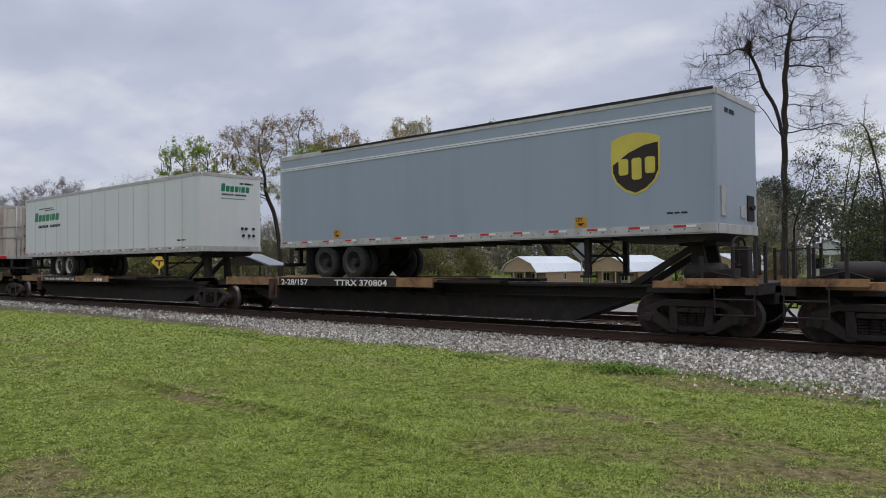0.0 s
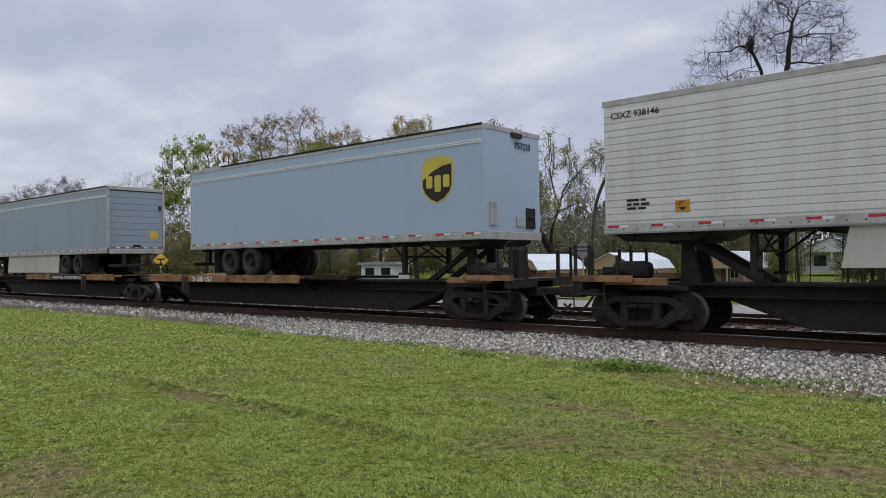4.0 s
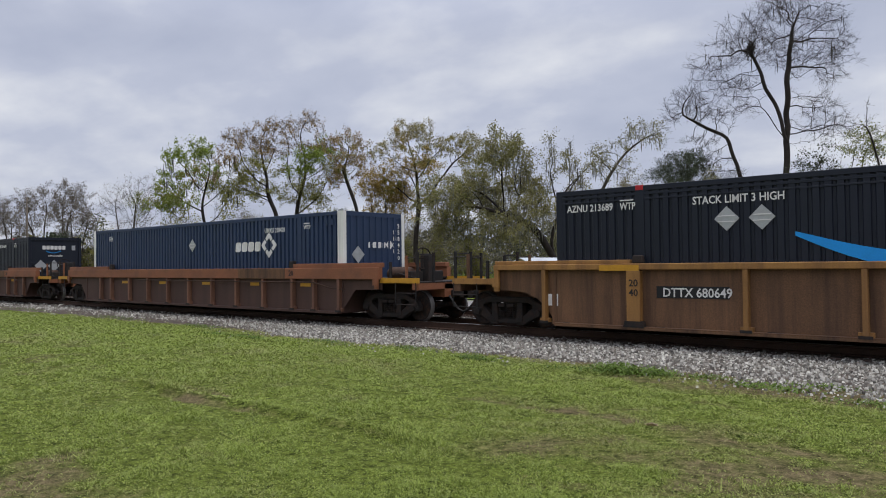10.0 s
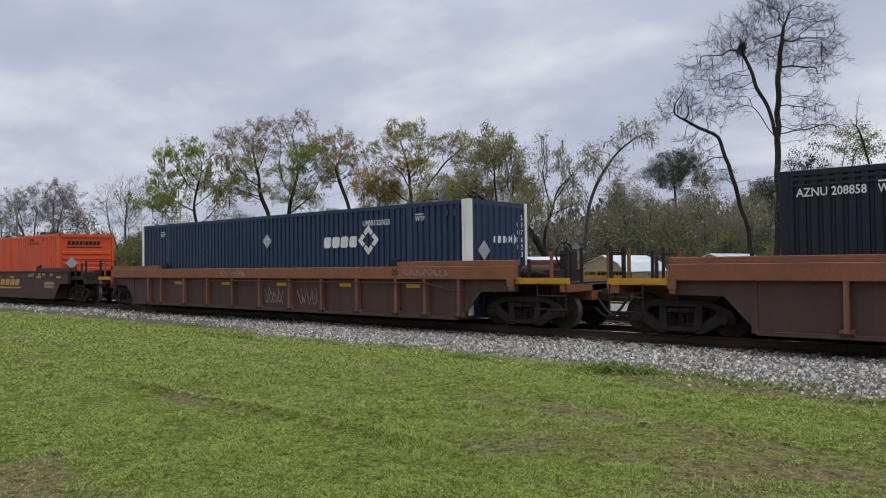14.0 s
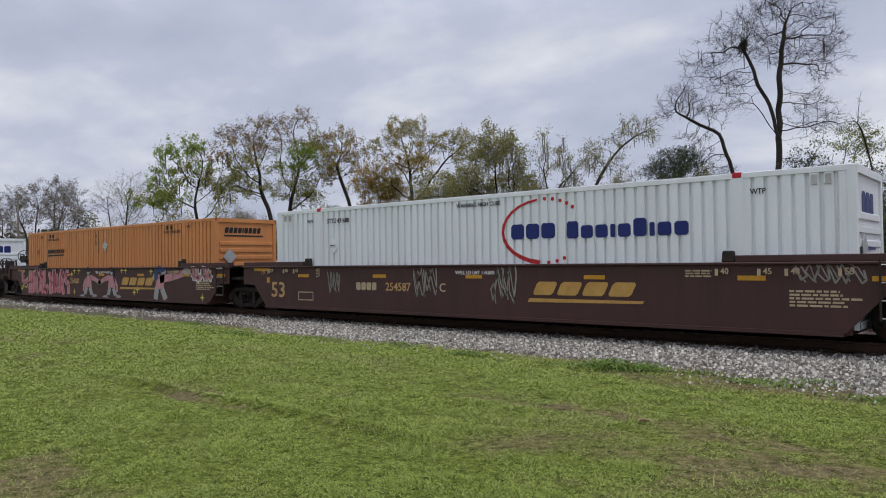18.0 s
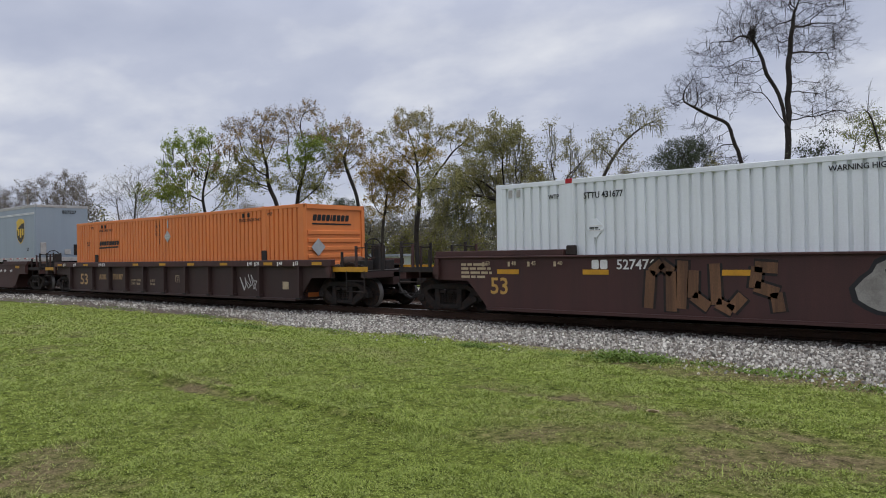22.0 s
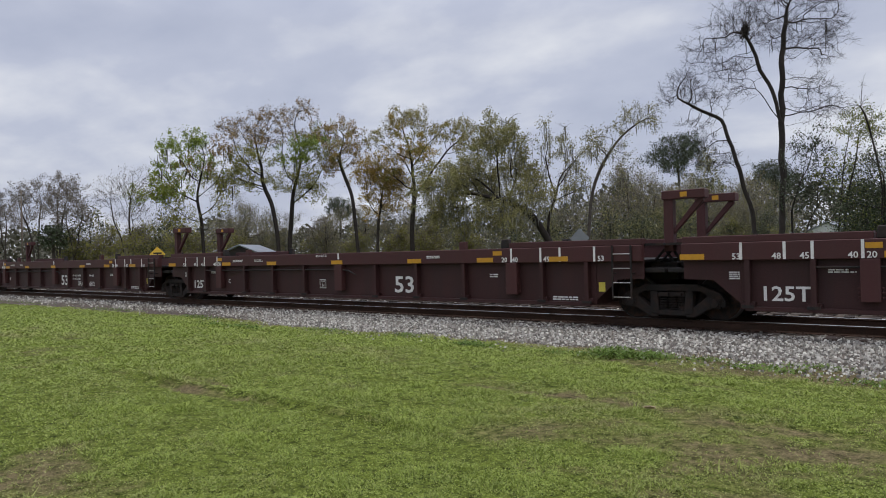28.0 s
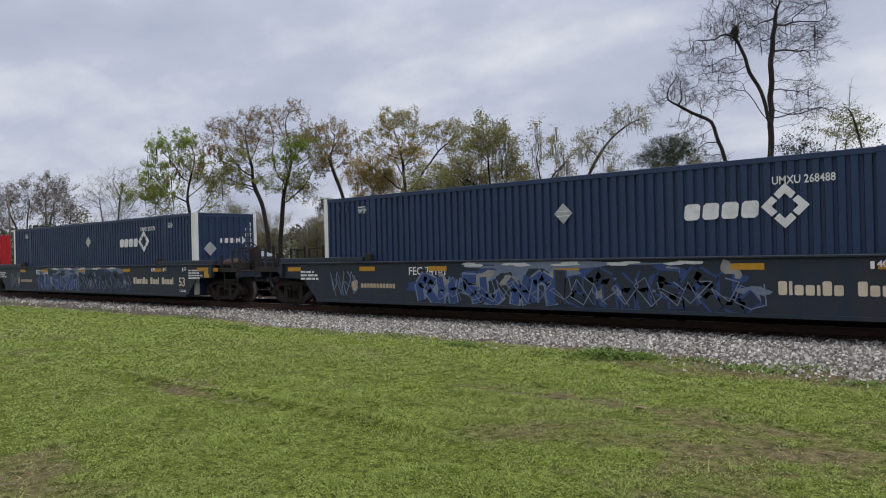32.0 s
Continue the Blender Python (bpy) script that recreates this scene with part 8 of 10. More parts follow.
        painted(car, mid, "data_stencil", "ink_white", small_print(ul + 5.7, 1.50, 0.45, 0.08, 2, 70 + k) + small_print(c + 3.4, 1.5, 0.45, 0.08, 2, 73 + k) + small_print(c - 5.2, 1.5, 0.6, 0.08, 2, 76 + k), -1.563)
        painted(car, mid, "size_bar", "ink_white", [rect(c, c + 0.06, 1.52, 1.69)], -1.563)
        painted(car, mid, "data_patch", "lime", [rect(ul + 17.9, ul + 18.05, 0.72, 0.92)])

    for k, (ul, ur, num, size) in enumerate(((-429.5, -409.8, "268488", "74101"), (-452.8, -433.2, "257370", "74068"))):
        car, mid = well_car(ul, ur, (M["slate"], M["slate"], M["steel_dark"]), "slate-blue smooth well car covered in pale spray paint", zt=1.46, chord=0.05, zb=0.34, guide=2.8, brake=True)
        marks(car, mid, [("FEC " + size, ul + 5.22, 1.10, 0.20, "ink_white"), ("53", ul + 17.45, 0.69, 0.30, "ink_pale"), ("L 73-05", ul + 17.5, 0.47, 0.09, "ink_white")])
        painted(car, mid, "brand_name", "ink_pale", wordmark("dlxxidx dxxl dxxxl", ul + 14.23, 0.74, 0.185, 0.146, 0, 0.24))
        painted(car, mid, "reflector", "yellow", [rect(ur - 0.95, ur - 0.22, 1.22, 1.34), rect(ur - 0.50, ur - 0.22, 0.99, 1.216)], -1.507, "yellow angle-shaped reflector")
        rnd = random.Random(400 + k)
        for ink, count, face in (("spray_blue", 12, -1.5035), ("spray_pale", 10, -1.5045), ("spray_grey", 7, -1.5055)):
            for i in range(count):
                painted(car, mid, "spray_cloud", ink, [blob(ul + 5.4 + 8.4 * (i + rnd.random()) / count, rnd.uniform(0.6, 1.25), rnd.uniform(0.15, 0.5), rnd.uniform(0.06, 0.20), rnd.randrange(999), 16, 0.6)], face - 0.0004 * i / count)
        size_marks(car, mid, [("40", ul + 15.8), ("45", ul + 16.6), ("53", ul + 17.9)], 1.24, 0.11)
        reflectors(car, mid, [ul + 0.3, ul + 3.4, ul + 5.9, ul + 9.6, ul + 13.4, ur - 3.9, ur - 0.3], 1.20, 0.6, 0.12, -1.506)
        bold_strokes(car, mid, ul + 5.5, ul + 9.6, 0.42, 1.10, (3, 1, 6, 0, 4, 2), "spray_blue", "spray_pale", 200 + k, None, None, thick=0.20)
        bold_strokes(car, mid, ul + 9.6, ul + 13.9, 0.42, 1.18, (5, 2, 4, 6, 3, 0), "slate", "spray_blue", 210 + k, None, None, -1.506, 0.22)
        painted(car, mid, "spray_patch", "spray_pale", [blob(ul + 9.4, 1.33, 2.6, 0.07, 220 + k, 30, 0.5)], -1.508)
        scribble(car, mid, ul + 6.0, 0.45, 8.0, 0.6, "spray_pale", 230 + k, -1.512, 0.025, 16)
        painted(car, mid, "spray_patch", "spray_white", [blob(ul + 7.3 + i * 1.3, 1.34, 0.34, 0.045, 300 + i, 14, 0.5) for i in range(5)], -1.516)
        scribble(car, mid, ul + 2.2, 0.5, 1.1, 0.7, "spray_pale", 120 + k, strokes=4)
        painted(car, mid, "data_stencil", "ink_white", small_print(ur - 1.5, 0.95, 0.9, 0.35, 4, 80 + k) + small_print(ul + 0.9, 0.95, 0.8, 0.3, 3, 82 + k))
        painted(car, mid, "brand_name", "ink_cream", wordmark("xxxxxxxxxxx", ul + 3.45, 0.74, 0.12, 0.095, 0, 0.25) + [blob(ul + 3.2, 0.8, 0.14, 0.14, 6)])
        umax_box(ur - 1.8 + (0 if k == 0 else 0.45), num)
    # the next car only shows its leading end
    car, mid = well_car(-476.3, -456.7, SMOOTH, "smooth dark brown well car with a red container", zt=1.5, chord=0.05, guide=2.6)
    root, mid, e = container(-458.3, "dull red corrugated container in a well car", "red")


well_cars()

# ---- beyond the line: road, sheds, signs, trees ----
def build_road():
    xs = graded([(-700, -80, 40), (-80, 20, 2), (20, 500, 40)])
    ys = np.array([23.2, 23.6, 26.2, 28.8, 29.2])
    gx, gy = np.meshgrid(xs, ys)
    z = np.array([-0.26, -0.17, -0.14, -0.17, -0.28])[:, None] + 0 * gx
    v = np.stack([gx, gy, z], -1).reshape(-1, 3)
    i = np.arange(len(ys) - 1)[:, None] * len(xs) + np.arange(len(xs) - 1)[None]
    f = np.stack([i, i + 1, i + 1 + len(xs), i + len(xs)], -1).reshape(-1, 4)
    pale = surface("sun_bleached_asphalt", (0.20, 0.19, 0.18), 0.9, 0, 0.15, 0.5, (0.13, 0.12, 0.11), 0.3, 0.1, 30)
    tagged(new("road", soup("road", v, f, pale)), "pale worn asphalt road behind the tracks", "road", kind="structure")


build_road()

SIDING = surface("tan_lap_siding", (0.40, 0.285, 0.185), 0.7, 0, 0.08, 0.8, (0.28, 0.20, 0.14), 0.2, 0.03)
ROOF_WHITE = surface("white_metal_roof", (0.66, 0.70, 0.74), 0.35, 0.2, 0.05, 0.6, (0.45, 0.47, 0.48), 0.15, 0.01, streak=True)
DARK_GLASS = surface("dark_window_glass", (0.02, 0.022, 0.025), 0.12, 0, 0.2, 2, None, 0, 0)
HOUSE_WHITE = surface("white_house_paint", (0.62, 0.64, 0.62), 0.6, 0, 0.06, 0.8, None, 0, 0.02)
ROOF_GREY = surface("grey_metal_roof", (0.24, 0.26, 0.29), 0.45, 0.3, 0.12, 0.7, (0.15, 0.15, 0.15), 0.2, 0.02)
WOOD_GREY = surface("weathered_pole_wood", (0.14, 0.115, 0.09), 0.9, 0, 0.25, 2, None, 0, 0.1)
SIGN_BACK = surface("bare_aluminium_sign_back", (0.22, 0.23, 0.24), 0.5, 0.5, 0.12, 3, None, 0, 0.01)


def shed(x, y, w, d, label):
    """A gambrel garden shed with a porch; its front looks at the tracks, its left front corner is at (x, y)."""
    g = -0.76
    root = thing("shed", label, "shed", "sheds for sale", Matrix.Translation((x, y, g)))
    eave, knee, top = 1.50, 2.25, 2.93
    prof = [(0, 0.15), (w, 0.15), (w, eave), (w * 0.86, knee), (w / 2, top), (w * 0.14, knee), (0, eave)]
    bm = bmesh.new()
    prism(bm, [(w * 0.0, eave), (w, eave), (w * 0.87, knee), (w / 2, top - 0.04), (w * 0.13, knee)], 0.0, 0.10)
    gable = part("front_gable", bm, SIDING, root, "tan lap-sided gable")
    for k in range(9):
        z = eave + 0.04 + k * 0.15
        inset = 0.02 + (w * 0.13 * min(1, (z - eave) / (knee - eave)) if z < knee else w * 0.13 + (z - knee) / (top - knee) * w * 0.36)
        if w - 2 * inset > 0.3:
            bm = bmesh.new()
            box(bm, inset, w - inset, -0.035, 0.0, z, z + 0.115)
            part("siding_board", bm, SIDING, gable)
    bm = bmesh.new()
    prism(bm, prof, 1.6, 1.7)
    wall = part("porch_wall", bm, SIDING, root)
    bm = bmesh.new()
    box(bm, w - 0.1, w, 1.6, d, 0.15, eave)
    side = part("side_wall", bm, SIDING, root)
    for k in range(9):
        bm = bmesh.new()
        box(bm, w, w + 0.03, 1.6, d, 0.2 + k * 0.145, 0.2 + k * 0.145 + 0.11)
        part("siding_board", bm, SIDING, side)
    bm = bmesh.new()
    box(bm, 0, 0.1, 1.6, d, 0.15, eave)
    part("side_wall", bm, SIDING, root)
    bm = bmesh.new()
    prism(bm, prof, d - 0.1, d)
    part("back_wall", bm, SIDING, root)
    edge = [(w + 0.12, eave - 0.06), (w * 0.87 + 0.04, knee + 0.02), (w / 2, top + 0.02), (w * 0.13 - 0.04, knee + 0.02), (-0.12, eave - 0.06)]
    for (ax, az), (bx, bz) in zip(edge, edge[1:]):
        bm = bmesh.new()
        prism(bm, [(ax, az), (bx, bz), (bx, bz + 0.05), (ax, az + 0.05)], -0.18, d + 0.12)
        part("roof_panel", bm, ROOF_WHITE, root, "white metal roof panel")
    for k in range(4):
        bm = bmesh.new()
        px = 0.06 + k * (w - 0.18) / 3
        box(bm, px, px + 0.10, 0.0, 0.10, 0.15, eave)
        part("porch_post", bm, SIDING, root)
    bm = bmesh.new()
    box(bm, 0, w, 0, d, 0.0, 0.15)
    part("floor_deck", bm, WOOD_GREY, root)
    for px in (0.18, 0.62):
        bm = bmesh.new()
        box(bm, w * px, w * px + 0.62, 1.57, 1.60, 0.65, 1.35)
        win = part("window", bm, DARK_GLASS, root)
        bm = bmesh.new()
        for a, b, c, e in ((-0.05, 0.67, 0.60, 0.65), (-0.05, 0.67, 1.35, 1.40), (-0.05, 0.0, 0.6, 1.4), (0.62, 0.67, 0.6, 1.4), (0.29, 0.33, 0.65, 1.35)):
            box(bm, w * px + a, w * px + b, 1.55, 1.59, c, e)
        part("window_frame", bm, HOUSE_WHITE, win)
    bm = bmesh.new()
    box(bm, w * 0.42, w * 0.42 + 0.75, 1.57, 1.6, 0.15, 1.45)
    part("door", bm, WOOD_GREY, root)
    bm = bmesh.new()
    box(bm, w + 0.02, w + 0.035, d * 0.55, d * 0.55 + 0.5, 0.7, 1.3)
    win = part("window", bm, DARK_GLASS, root)
    bm = bmesh.new()
    for a, b, c, e in ((-0.05, 0.55, 0.65, 0.7), (-0.05, 0.55, 1.3, 1.35), (-0.05, 0, 0.65, 1.35), (0.5, 0.55, 0.65, 1.35), (0.23, 0.27, 0.7, 1.3)):
        box(bm, w + 0.02, w + 0.045, d * 0.55 + a, d * 0.55 + b, c, e)
    part("window_frame", bm, HOUSE_WHITE, win)


SHED_LABEL = "tan lap-sided gambrel shed with white metal roof and porch"
shed(-40.6, 57.0, 3.9, 8.8, SHED_LABEL)
shed(-32.7, 59.6, 4.1, 9.3, SHED_LABEL)
shed(-23.8, 61.5, 4.4, 11.0, SHED_LABEL)


def white_house():
    root = thing("house", "small white house with a pale gable and porch posts", "house", m=Matrix.Translation((-23.6, 97, -0.35)))
    bm = bmesh.new()
    box(bm, 0, 6.5, 0.8, 8, 0, 2.5)
    part("wall", bm, HOUSE_WHITE, root)
    bm = bmesh.new()
    prism(bm, [(-0.3, 2.5), (6.8, 2.5), (3.2, 4.2)], -0.6, -0.5)
    part("gable", bm, HOUSE_WHITE, root)
    for s in ((-0.5, 2.42, 3.2, 4.3), (7.0, 2.42, 3.2, 4.3)):
        bm = bmesh.new()
        prism(bm, [(s[0], s[1]), (s[2], s[3]), (s[2], s[3] + 0.12), (s[0], s[1] + 0.12)], -0.8, 8.2)
        part("roof", bm, ROOF_GREY, root)
    for x in (0, 3.2, 6.4):
        bm = bmesh.new()
        box(bm, x, x + 0.14, -0.5, -0.36, 0, 2.5)
        part("porch_post", bm, HOUSE_WHITE, root)
    for x in (1.0, 4.2):
        bm = bmesh.new()
        box(bm, x, x + 1.4, 0.76, 0.8, 0.8, 2.1)
        part("window", bm, DARK_GLASS, root)


white_house()


def pavilion():
    root = thing("pavilion", "open pavilion with a grey metal roof and dark posts", "pavilion", m=pose(-62.6, 42.6, -0.85, 0, 0, 35))
    w, d = 5.2, 5.5
    for s in (-1, 1):
        bm = bmesh.new()
        prism(bm, [(s * (w / 2 + 0.4), 2.45), (0, 3.65), (0, 3.75), (s * (w / 2 + 0.4), 2.55)], -0.3, d + 0.3)
        part("roof_panel", bm, ROOF_GREY, root)
    bm = bmesh.new()
    prism(bm, [(-w / 2, 2.5), (w / 2, 2.5), (0, 3.6)], -0.1, 0.0)
    part("gable", bm, M["steel_dark"], root)
    for x in (-w / 2, 0, w / 2):
        for y in (0, d):
            bm = bmesh.new()
            box(bm, x - 0.08, x + 0.08, y - 0.08, y + 0.08, 0, 2.5)
            part("post", bm, WOOD_GREY, root)
    bm = bmesh.new()
    box(bm, -w / 2 + 0.3, w / 2 - 0.4, 0.6, d - 0.6, 0.0, 1.2)
    part("stored_goods", bm, M["tyre"], root)


pavilion()


def low_building():
    root = thing("building", "low pale building with a flat metal roof among trees", "building", m=pose(-51.5, 48.5, -0.3, 0, 0, 30))
    bm = bmesh.new()
    box(bm, 0, 3.4, 0, 6, 0, 1.7)
    part("wall", bm, HOUSE_WHITE, root)
    bm = bmesh.new()
    prism(bm, [(-0.3, 1.7), (3.7, 1.7), (3.6, 1.95), (-0.2, 1.95)], -0.4, 6.4)
    part("roof", bm, ROOF_GREY, root)
    for x in (0.4, 2.0):
        bm = bmesh.new()
        box(bm, x, x + 0.9, -0.04, 0, 0.7, 1.4)
        part("window", bm, DARK_GLASS, root)


low_building()


def road_sign(x, y, top, size, board, label, heading, mark=False):
    root = thing("road_sign", label, "road sign", m=pose(x, y, -0.25, 0, 0, heading))
    bm = bmesh.new()
    box(bm, -0.03, 0.03, -0.02, 0.02, 0, top)
    part("post", bm, M["alu"], root)
    bm = bmesh.new()
    prism(bm, diamond(0, top - size * 0.72, size), -0.03, -0.02)
    part("sign_board", bm, board, root, "diamond board", bevel=0.002)
    if mark:
        z = top - size * 0.72
        flat_mesh("junction_mark", [rect(-0.06, 0.06, z - 0.32, z + 0.02), rect(-0.32, 0.32, z + 0.02, z + 0.14)], -0.031, M["ink_black"], root)


road_sign(-22.0, 39.3, 2.95, 0.62, SIGN_BACK, "grey back of a diamond road sign on a post", 12)
road_sign(-56.3, 30.4, 2.75, 0.62, M["gold"], "yellow diamond road sign with a black junction mark", 62, True)


def utility_pole(x, y, h, lamp=False):
    root = thing("utility_pole", "weathered wooden utility pole" + (" with a street lamp arm" if lamp else ""), "utility pole", m=Matrix.Translation((x, y, -0.35)))
    bm = bmesh.new()
    rod(bm, (0, 0, 0), (0, 0, h), 0.15, 0.10, 8)
    part("pole", bm, WOOD_GREY, root)
    bm = bmesh.new()
    box(bm, -1.0, 1.0, -0.06, 0.06, h - 0.7, h - 0.58)
    part("crossarm", bm, WOOD_GREY, root)
    if lamp:
        bm = bmesh.new()
        pipe(bm, [(0, 0, h - 1.6), (0.6, -0.2, h - 1.25), (1.4, -0.4, h - 1.2)], 0.03)
        arm = part("lamp_arm", bm, M["alu"], root)
        bm = bmesh.new()
        box(bm, 1.35, 1.9, -0.5, -0.3, h - 1.28, h - 1.14)
        part("lamp_head", bm, M["alu"], arm, bevel=0.03)


utility_pole(-41.6, 79.8, 6.2, True)
utility_pole(-35.8, 82.6, 4.4)
utility_pole(-103.5, 37.1, 11.5)


def wires():
    root = thing("power_line", "thin sagging overhead wire between poles", "power line", m=Matrix.Translation((-41.6, 79.8, 0)))
    for z in (4.2, 3.9):
        bm = bmesh.new()
        pts = [(5.8 * i / 8, 2.8 * i / 8, z - 0.5 * i / 8 - 0.9 * math.sin(math.pi * i / 8)) for i in range(9)]
        pipe(bm, pts, 0.022, 4)
        pipe(bm, [(-12 * i / 8, -3 * i / 8, z + 0.5 * i / 8 - 0.7 * math.sin(math.pi * i / 8)) for i in range(9)], 0.022, 4)
        part("wire", bm, M["tyre"], root)


wires()


# ---- trees ----
SWAY = 40.0


class Grower:
    """Wood of one tree as tapered tubes, with the places where leaves and moss hang."""

    def __init__(self, seed):
        self.rnd = random.Random(seed)
        self.rng = np.random.default_rng(seed)
        self.v, self.f = [], []
        self.anchors, self.zone, self.spray, self.beams = [], [], [], []

    def tube(self, pts, radii, n):
        base = len(self.v)
        k = len(pts)
        side = (pts[1] - pts[0]).orthogonal().normalized()
        for i, p in enumerate(pts):
            d = (pts[min(i + 1, k - 1)] - pts[max(i - 1, 0)]).normalized()
            flat = side - d * side.dot(d)
            side = flat.normalized() if flat.length > 1e-3 else d.orthogonal().normalized()
            other = d.cross(side).normalized()
            for j in range(n):
                a = 2 * math.pi * j / n
                self.v.append(p + (side * math.cos(a) + other * math.sin(a)) * radii[i])
        for i in range(k - 1):
            for j in range(n):
                a, b = base + i * n + j, base + i * n + (j + 1) % n
                self.f.append((a, b, b + n, a + n))

    def grow(self, stems, masses, density=1.0, step=0.5, root=0.35, tip=0.010, lift=0.12, loose=0.52, twig=0.7, twigs=3, crook=0.22, droop=0.0, fork=False, ease=3):
        """Branches reach from the stems into the leaf masses (right, away, up, half width, half height), and fork as they fill them."""
        rng = self.rng
        aim, zone = [], []
        for i, (x, y, z, rx, rz) in enumerate(masses):
            k = max(14, int(46 * density * (rx * rx * rz) ** 0.72))
            d = rng.normal(0, 1, (k, 3))
            d *= loose * rng.uniform(0.6, 1.2, (k, 1))
            aim.append(d * np.array([rx, 0.9 * rx, rz]) + np.array([x, y, z]))
            zone.append(np.full(k, i))
        aim, zone = np.concatenate(aim), np.concatenate(zone)
        node, par = [], []
        for stem in stems:
            last = -1
            stem = [np.array(p, float) for p in stem]
            for a, b in zip(stem, stem[1:]):
                m = max(1, int(np.linalg.norm(b - a) / (1.6 * step)))
                for i in range(m):
                    wob = 0.0 if last < 0 else 0.05 if ease > 1 else 0.13
                    node.append(a + (b - a) * i / m + rng.normal(0, wob, 3) * np.array([1, 1, 0.3]))
                    par.append(last)
                    last = len(node) - 1
            node.append(stem[-1])
            par.append(last)
        first = len(node)
        pos = np.array(node)
        gap = np.linalg.norm(aim[:, None] - pos[None], axis=2)
        # nothing sprouts from the lowest part of a stem
        low = pos[:, 2] < 0.22 * aim[:, 2].max()
        gap[:, low] += 50
        near, dist = gap.argmin(1), gap.min(1)
        live = np.ones(len(aim), bool)
        stale = np.zeros(len(aim), int)
        kids = np.zeros(len(node), int)
        for turn in range(110):
            live &= (dist > 0.9 * step) & (stale < 5)
            if not live.any() or len(node) > 9000:
                break
            idx = np.nonzero(live)[0]
            pull = np.zeros((len(node), 3))
            way = aim[idx] - pos[near[idx]]
            way /= np.linalg.norm(way, axis=1)[:, None] + 1e-9
            np.add.at(pull, near[idx], way)
            grow = np.unique(near[idx])
            grow = grow[kids[grow] < 4]
            if not len(grow):
                break
            d = pull[grow]
            d /= np.linalg.norm(d, axis=1)[:, None] + 1e-9
            d += rng.normal(0, crook, d.shape) + np.array([0, 0, lift])
            d /= np.linalg.norm(d, axis=1)[:, None]
            tips = pos[grow] + d * step
            base = len(node)
            node += list(tips)
            par += list(grow)
            kids[grow] += 1
            kids = np.concatenate([kids, np.zeros(len(grow), int)])
            pos = np.concatenate([pos, tips])
            gap = np.linalg.norm(aim[idx][:, None] - tips[None], axis=2)
            best, far = gap.argmin(1), gap.min(1)
            nearer = far < dist[idx] - 0.02
            stale[idx] = np.where(nearer, 0, stale[idx] + 1)
            near[idx] = np.where(nearer, base + best, near[idx])
            dist[idx] = np.minimum(dist[idx], far)
        count = len(node)
        load, heir = np.zeros(count), [[] for _ in range(count)]
        for i in range(count - 1, -1, -1):
            load[i] = max(load[i], 1.0)
            if par[i] >= 0:
                load[par[i]] += load[i]
                heir[par[i]].append(i)
        # ease the kinks out of every limb
        for _ in range(ease):
            soft = pos.copy()
            for i in range(count):
                if par[i] >= 0 and heir[i]:
                    soft[i] = 0.5 * pos[i] + 0.25 * pos[par[i]] + 0.25 * pos[max(heir[i], key=lambda j: load[j])]
            pos = soft
        r = tip * load ** (math.log(root / tip) / math.log(load.max()))
        pts = [Vector(p) for p in pos]
        for start in [i for i in range(count) if par[i] < 0]:
            todo = [(None, start)]
            while todo:
                before, i = todo.pop()
                line, wide = ([] if before is None else [pts[before]]), ([] if before is None else [min(r[before] * 0.8, r[i] * 1.25)])
                while True:
                    line.append(pts[i])
                    wide.append(r[i])
                    if not heir[i]:
                        break
                    order = sorted(heir[i], key=lambda j: -load[j])
                    todo += [(i, j) for j in order[1:]]
                    i = order[0]
                if len(line) > 1:
                    self.tube(line, wide, 8 if wide[0] > 0.16 else 5 if wide[0] > 0.06 else 3)
        centre = np.array([m[:3] for m in masses])
        half = np.array([(m[3], 0.9 * m[3], m[4]) for m in masses])
        for i in range(first, count):
            if load[i] > 6:
                continue
            which = int(np.linalg.norm((pos[i] - centre) / half, axis=1).argmin())
            self.beams.append(pts[i])
            self.anchors.append(pts[i])
            self.zone.append(which)
            self.spray.append(i)
            out = (pts[i] - pts[par[i]]).normalized()
            for _ in range(twigs if load[i] < 3 else 1):
                d = (out + Vector((self.rnd.gauss(0, 0.6), self.rnd.gauss(0, 0.6), self.rnd.gauss(0.12, 0.5) - droop))).normalized()
                length = twig * self.rnd.uniform(0.5, 1.3)
                mid = pts[i] + d * length * 0.5
                end = mid + (d + Vector((self.rnd.gauss(0, 0.4), self.rnd.gauss(0, 0.4), self.rnd.gauss(0.1, 0.3) - droop))).normalized() * length * 0.5
                if fork:
                    self.tube([pts[i], mid, end], [tip * 0.8, tip * 0.7, tip * 0.5], 3)
                else:
                    self.tube([pts[i], end], [tip * 0.8, tip * 0.5], 3)
                for q in (mid, end):
                    self.anchors.append(q)
                    self.zone.append(which)
                    self.spray.append(i)
        return self

    def leaves(self, per, spread, size, seed, share=0.85, zones=None):
        rng = np.random.default_rng(seed)
        a = np.array([tuple(p) for p in self.anchors])
        # whole sprays stay bare, so the crown keeps holes
        spray = np.array(self.spray)
        keep = rng.random(spray.max() + 1)[spray] < share
        if zones is not None:
            keep &= np.isin(np.array(self.zone), zones)
        a = np.repeat(a[keep], per, 0)
        c = a + rng.normal(0, spread, a.shape)
        return quads(c, size * rng.uniform(0.5, 1.3, len(c)), rng)

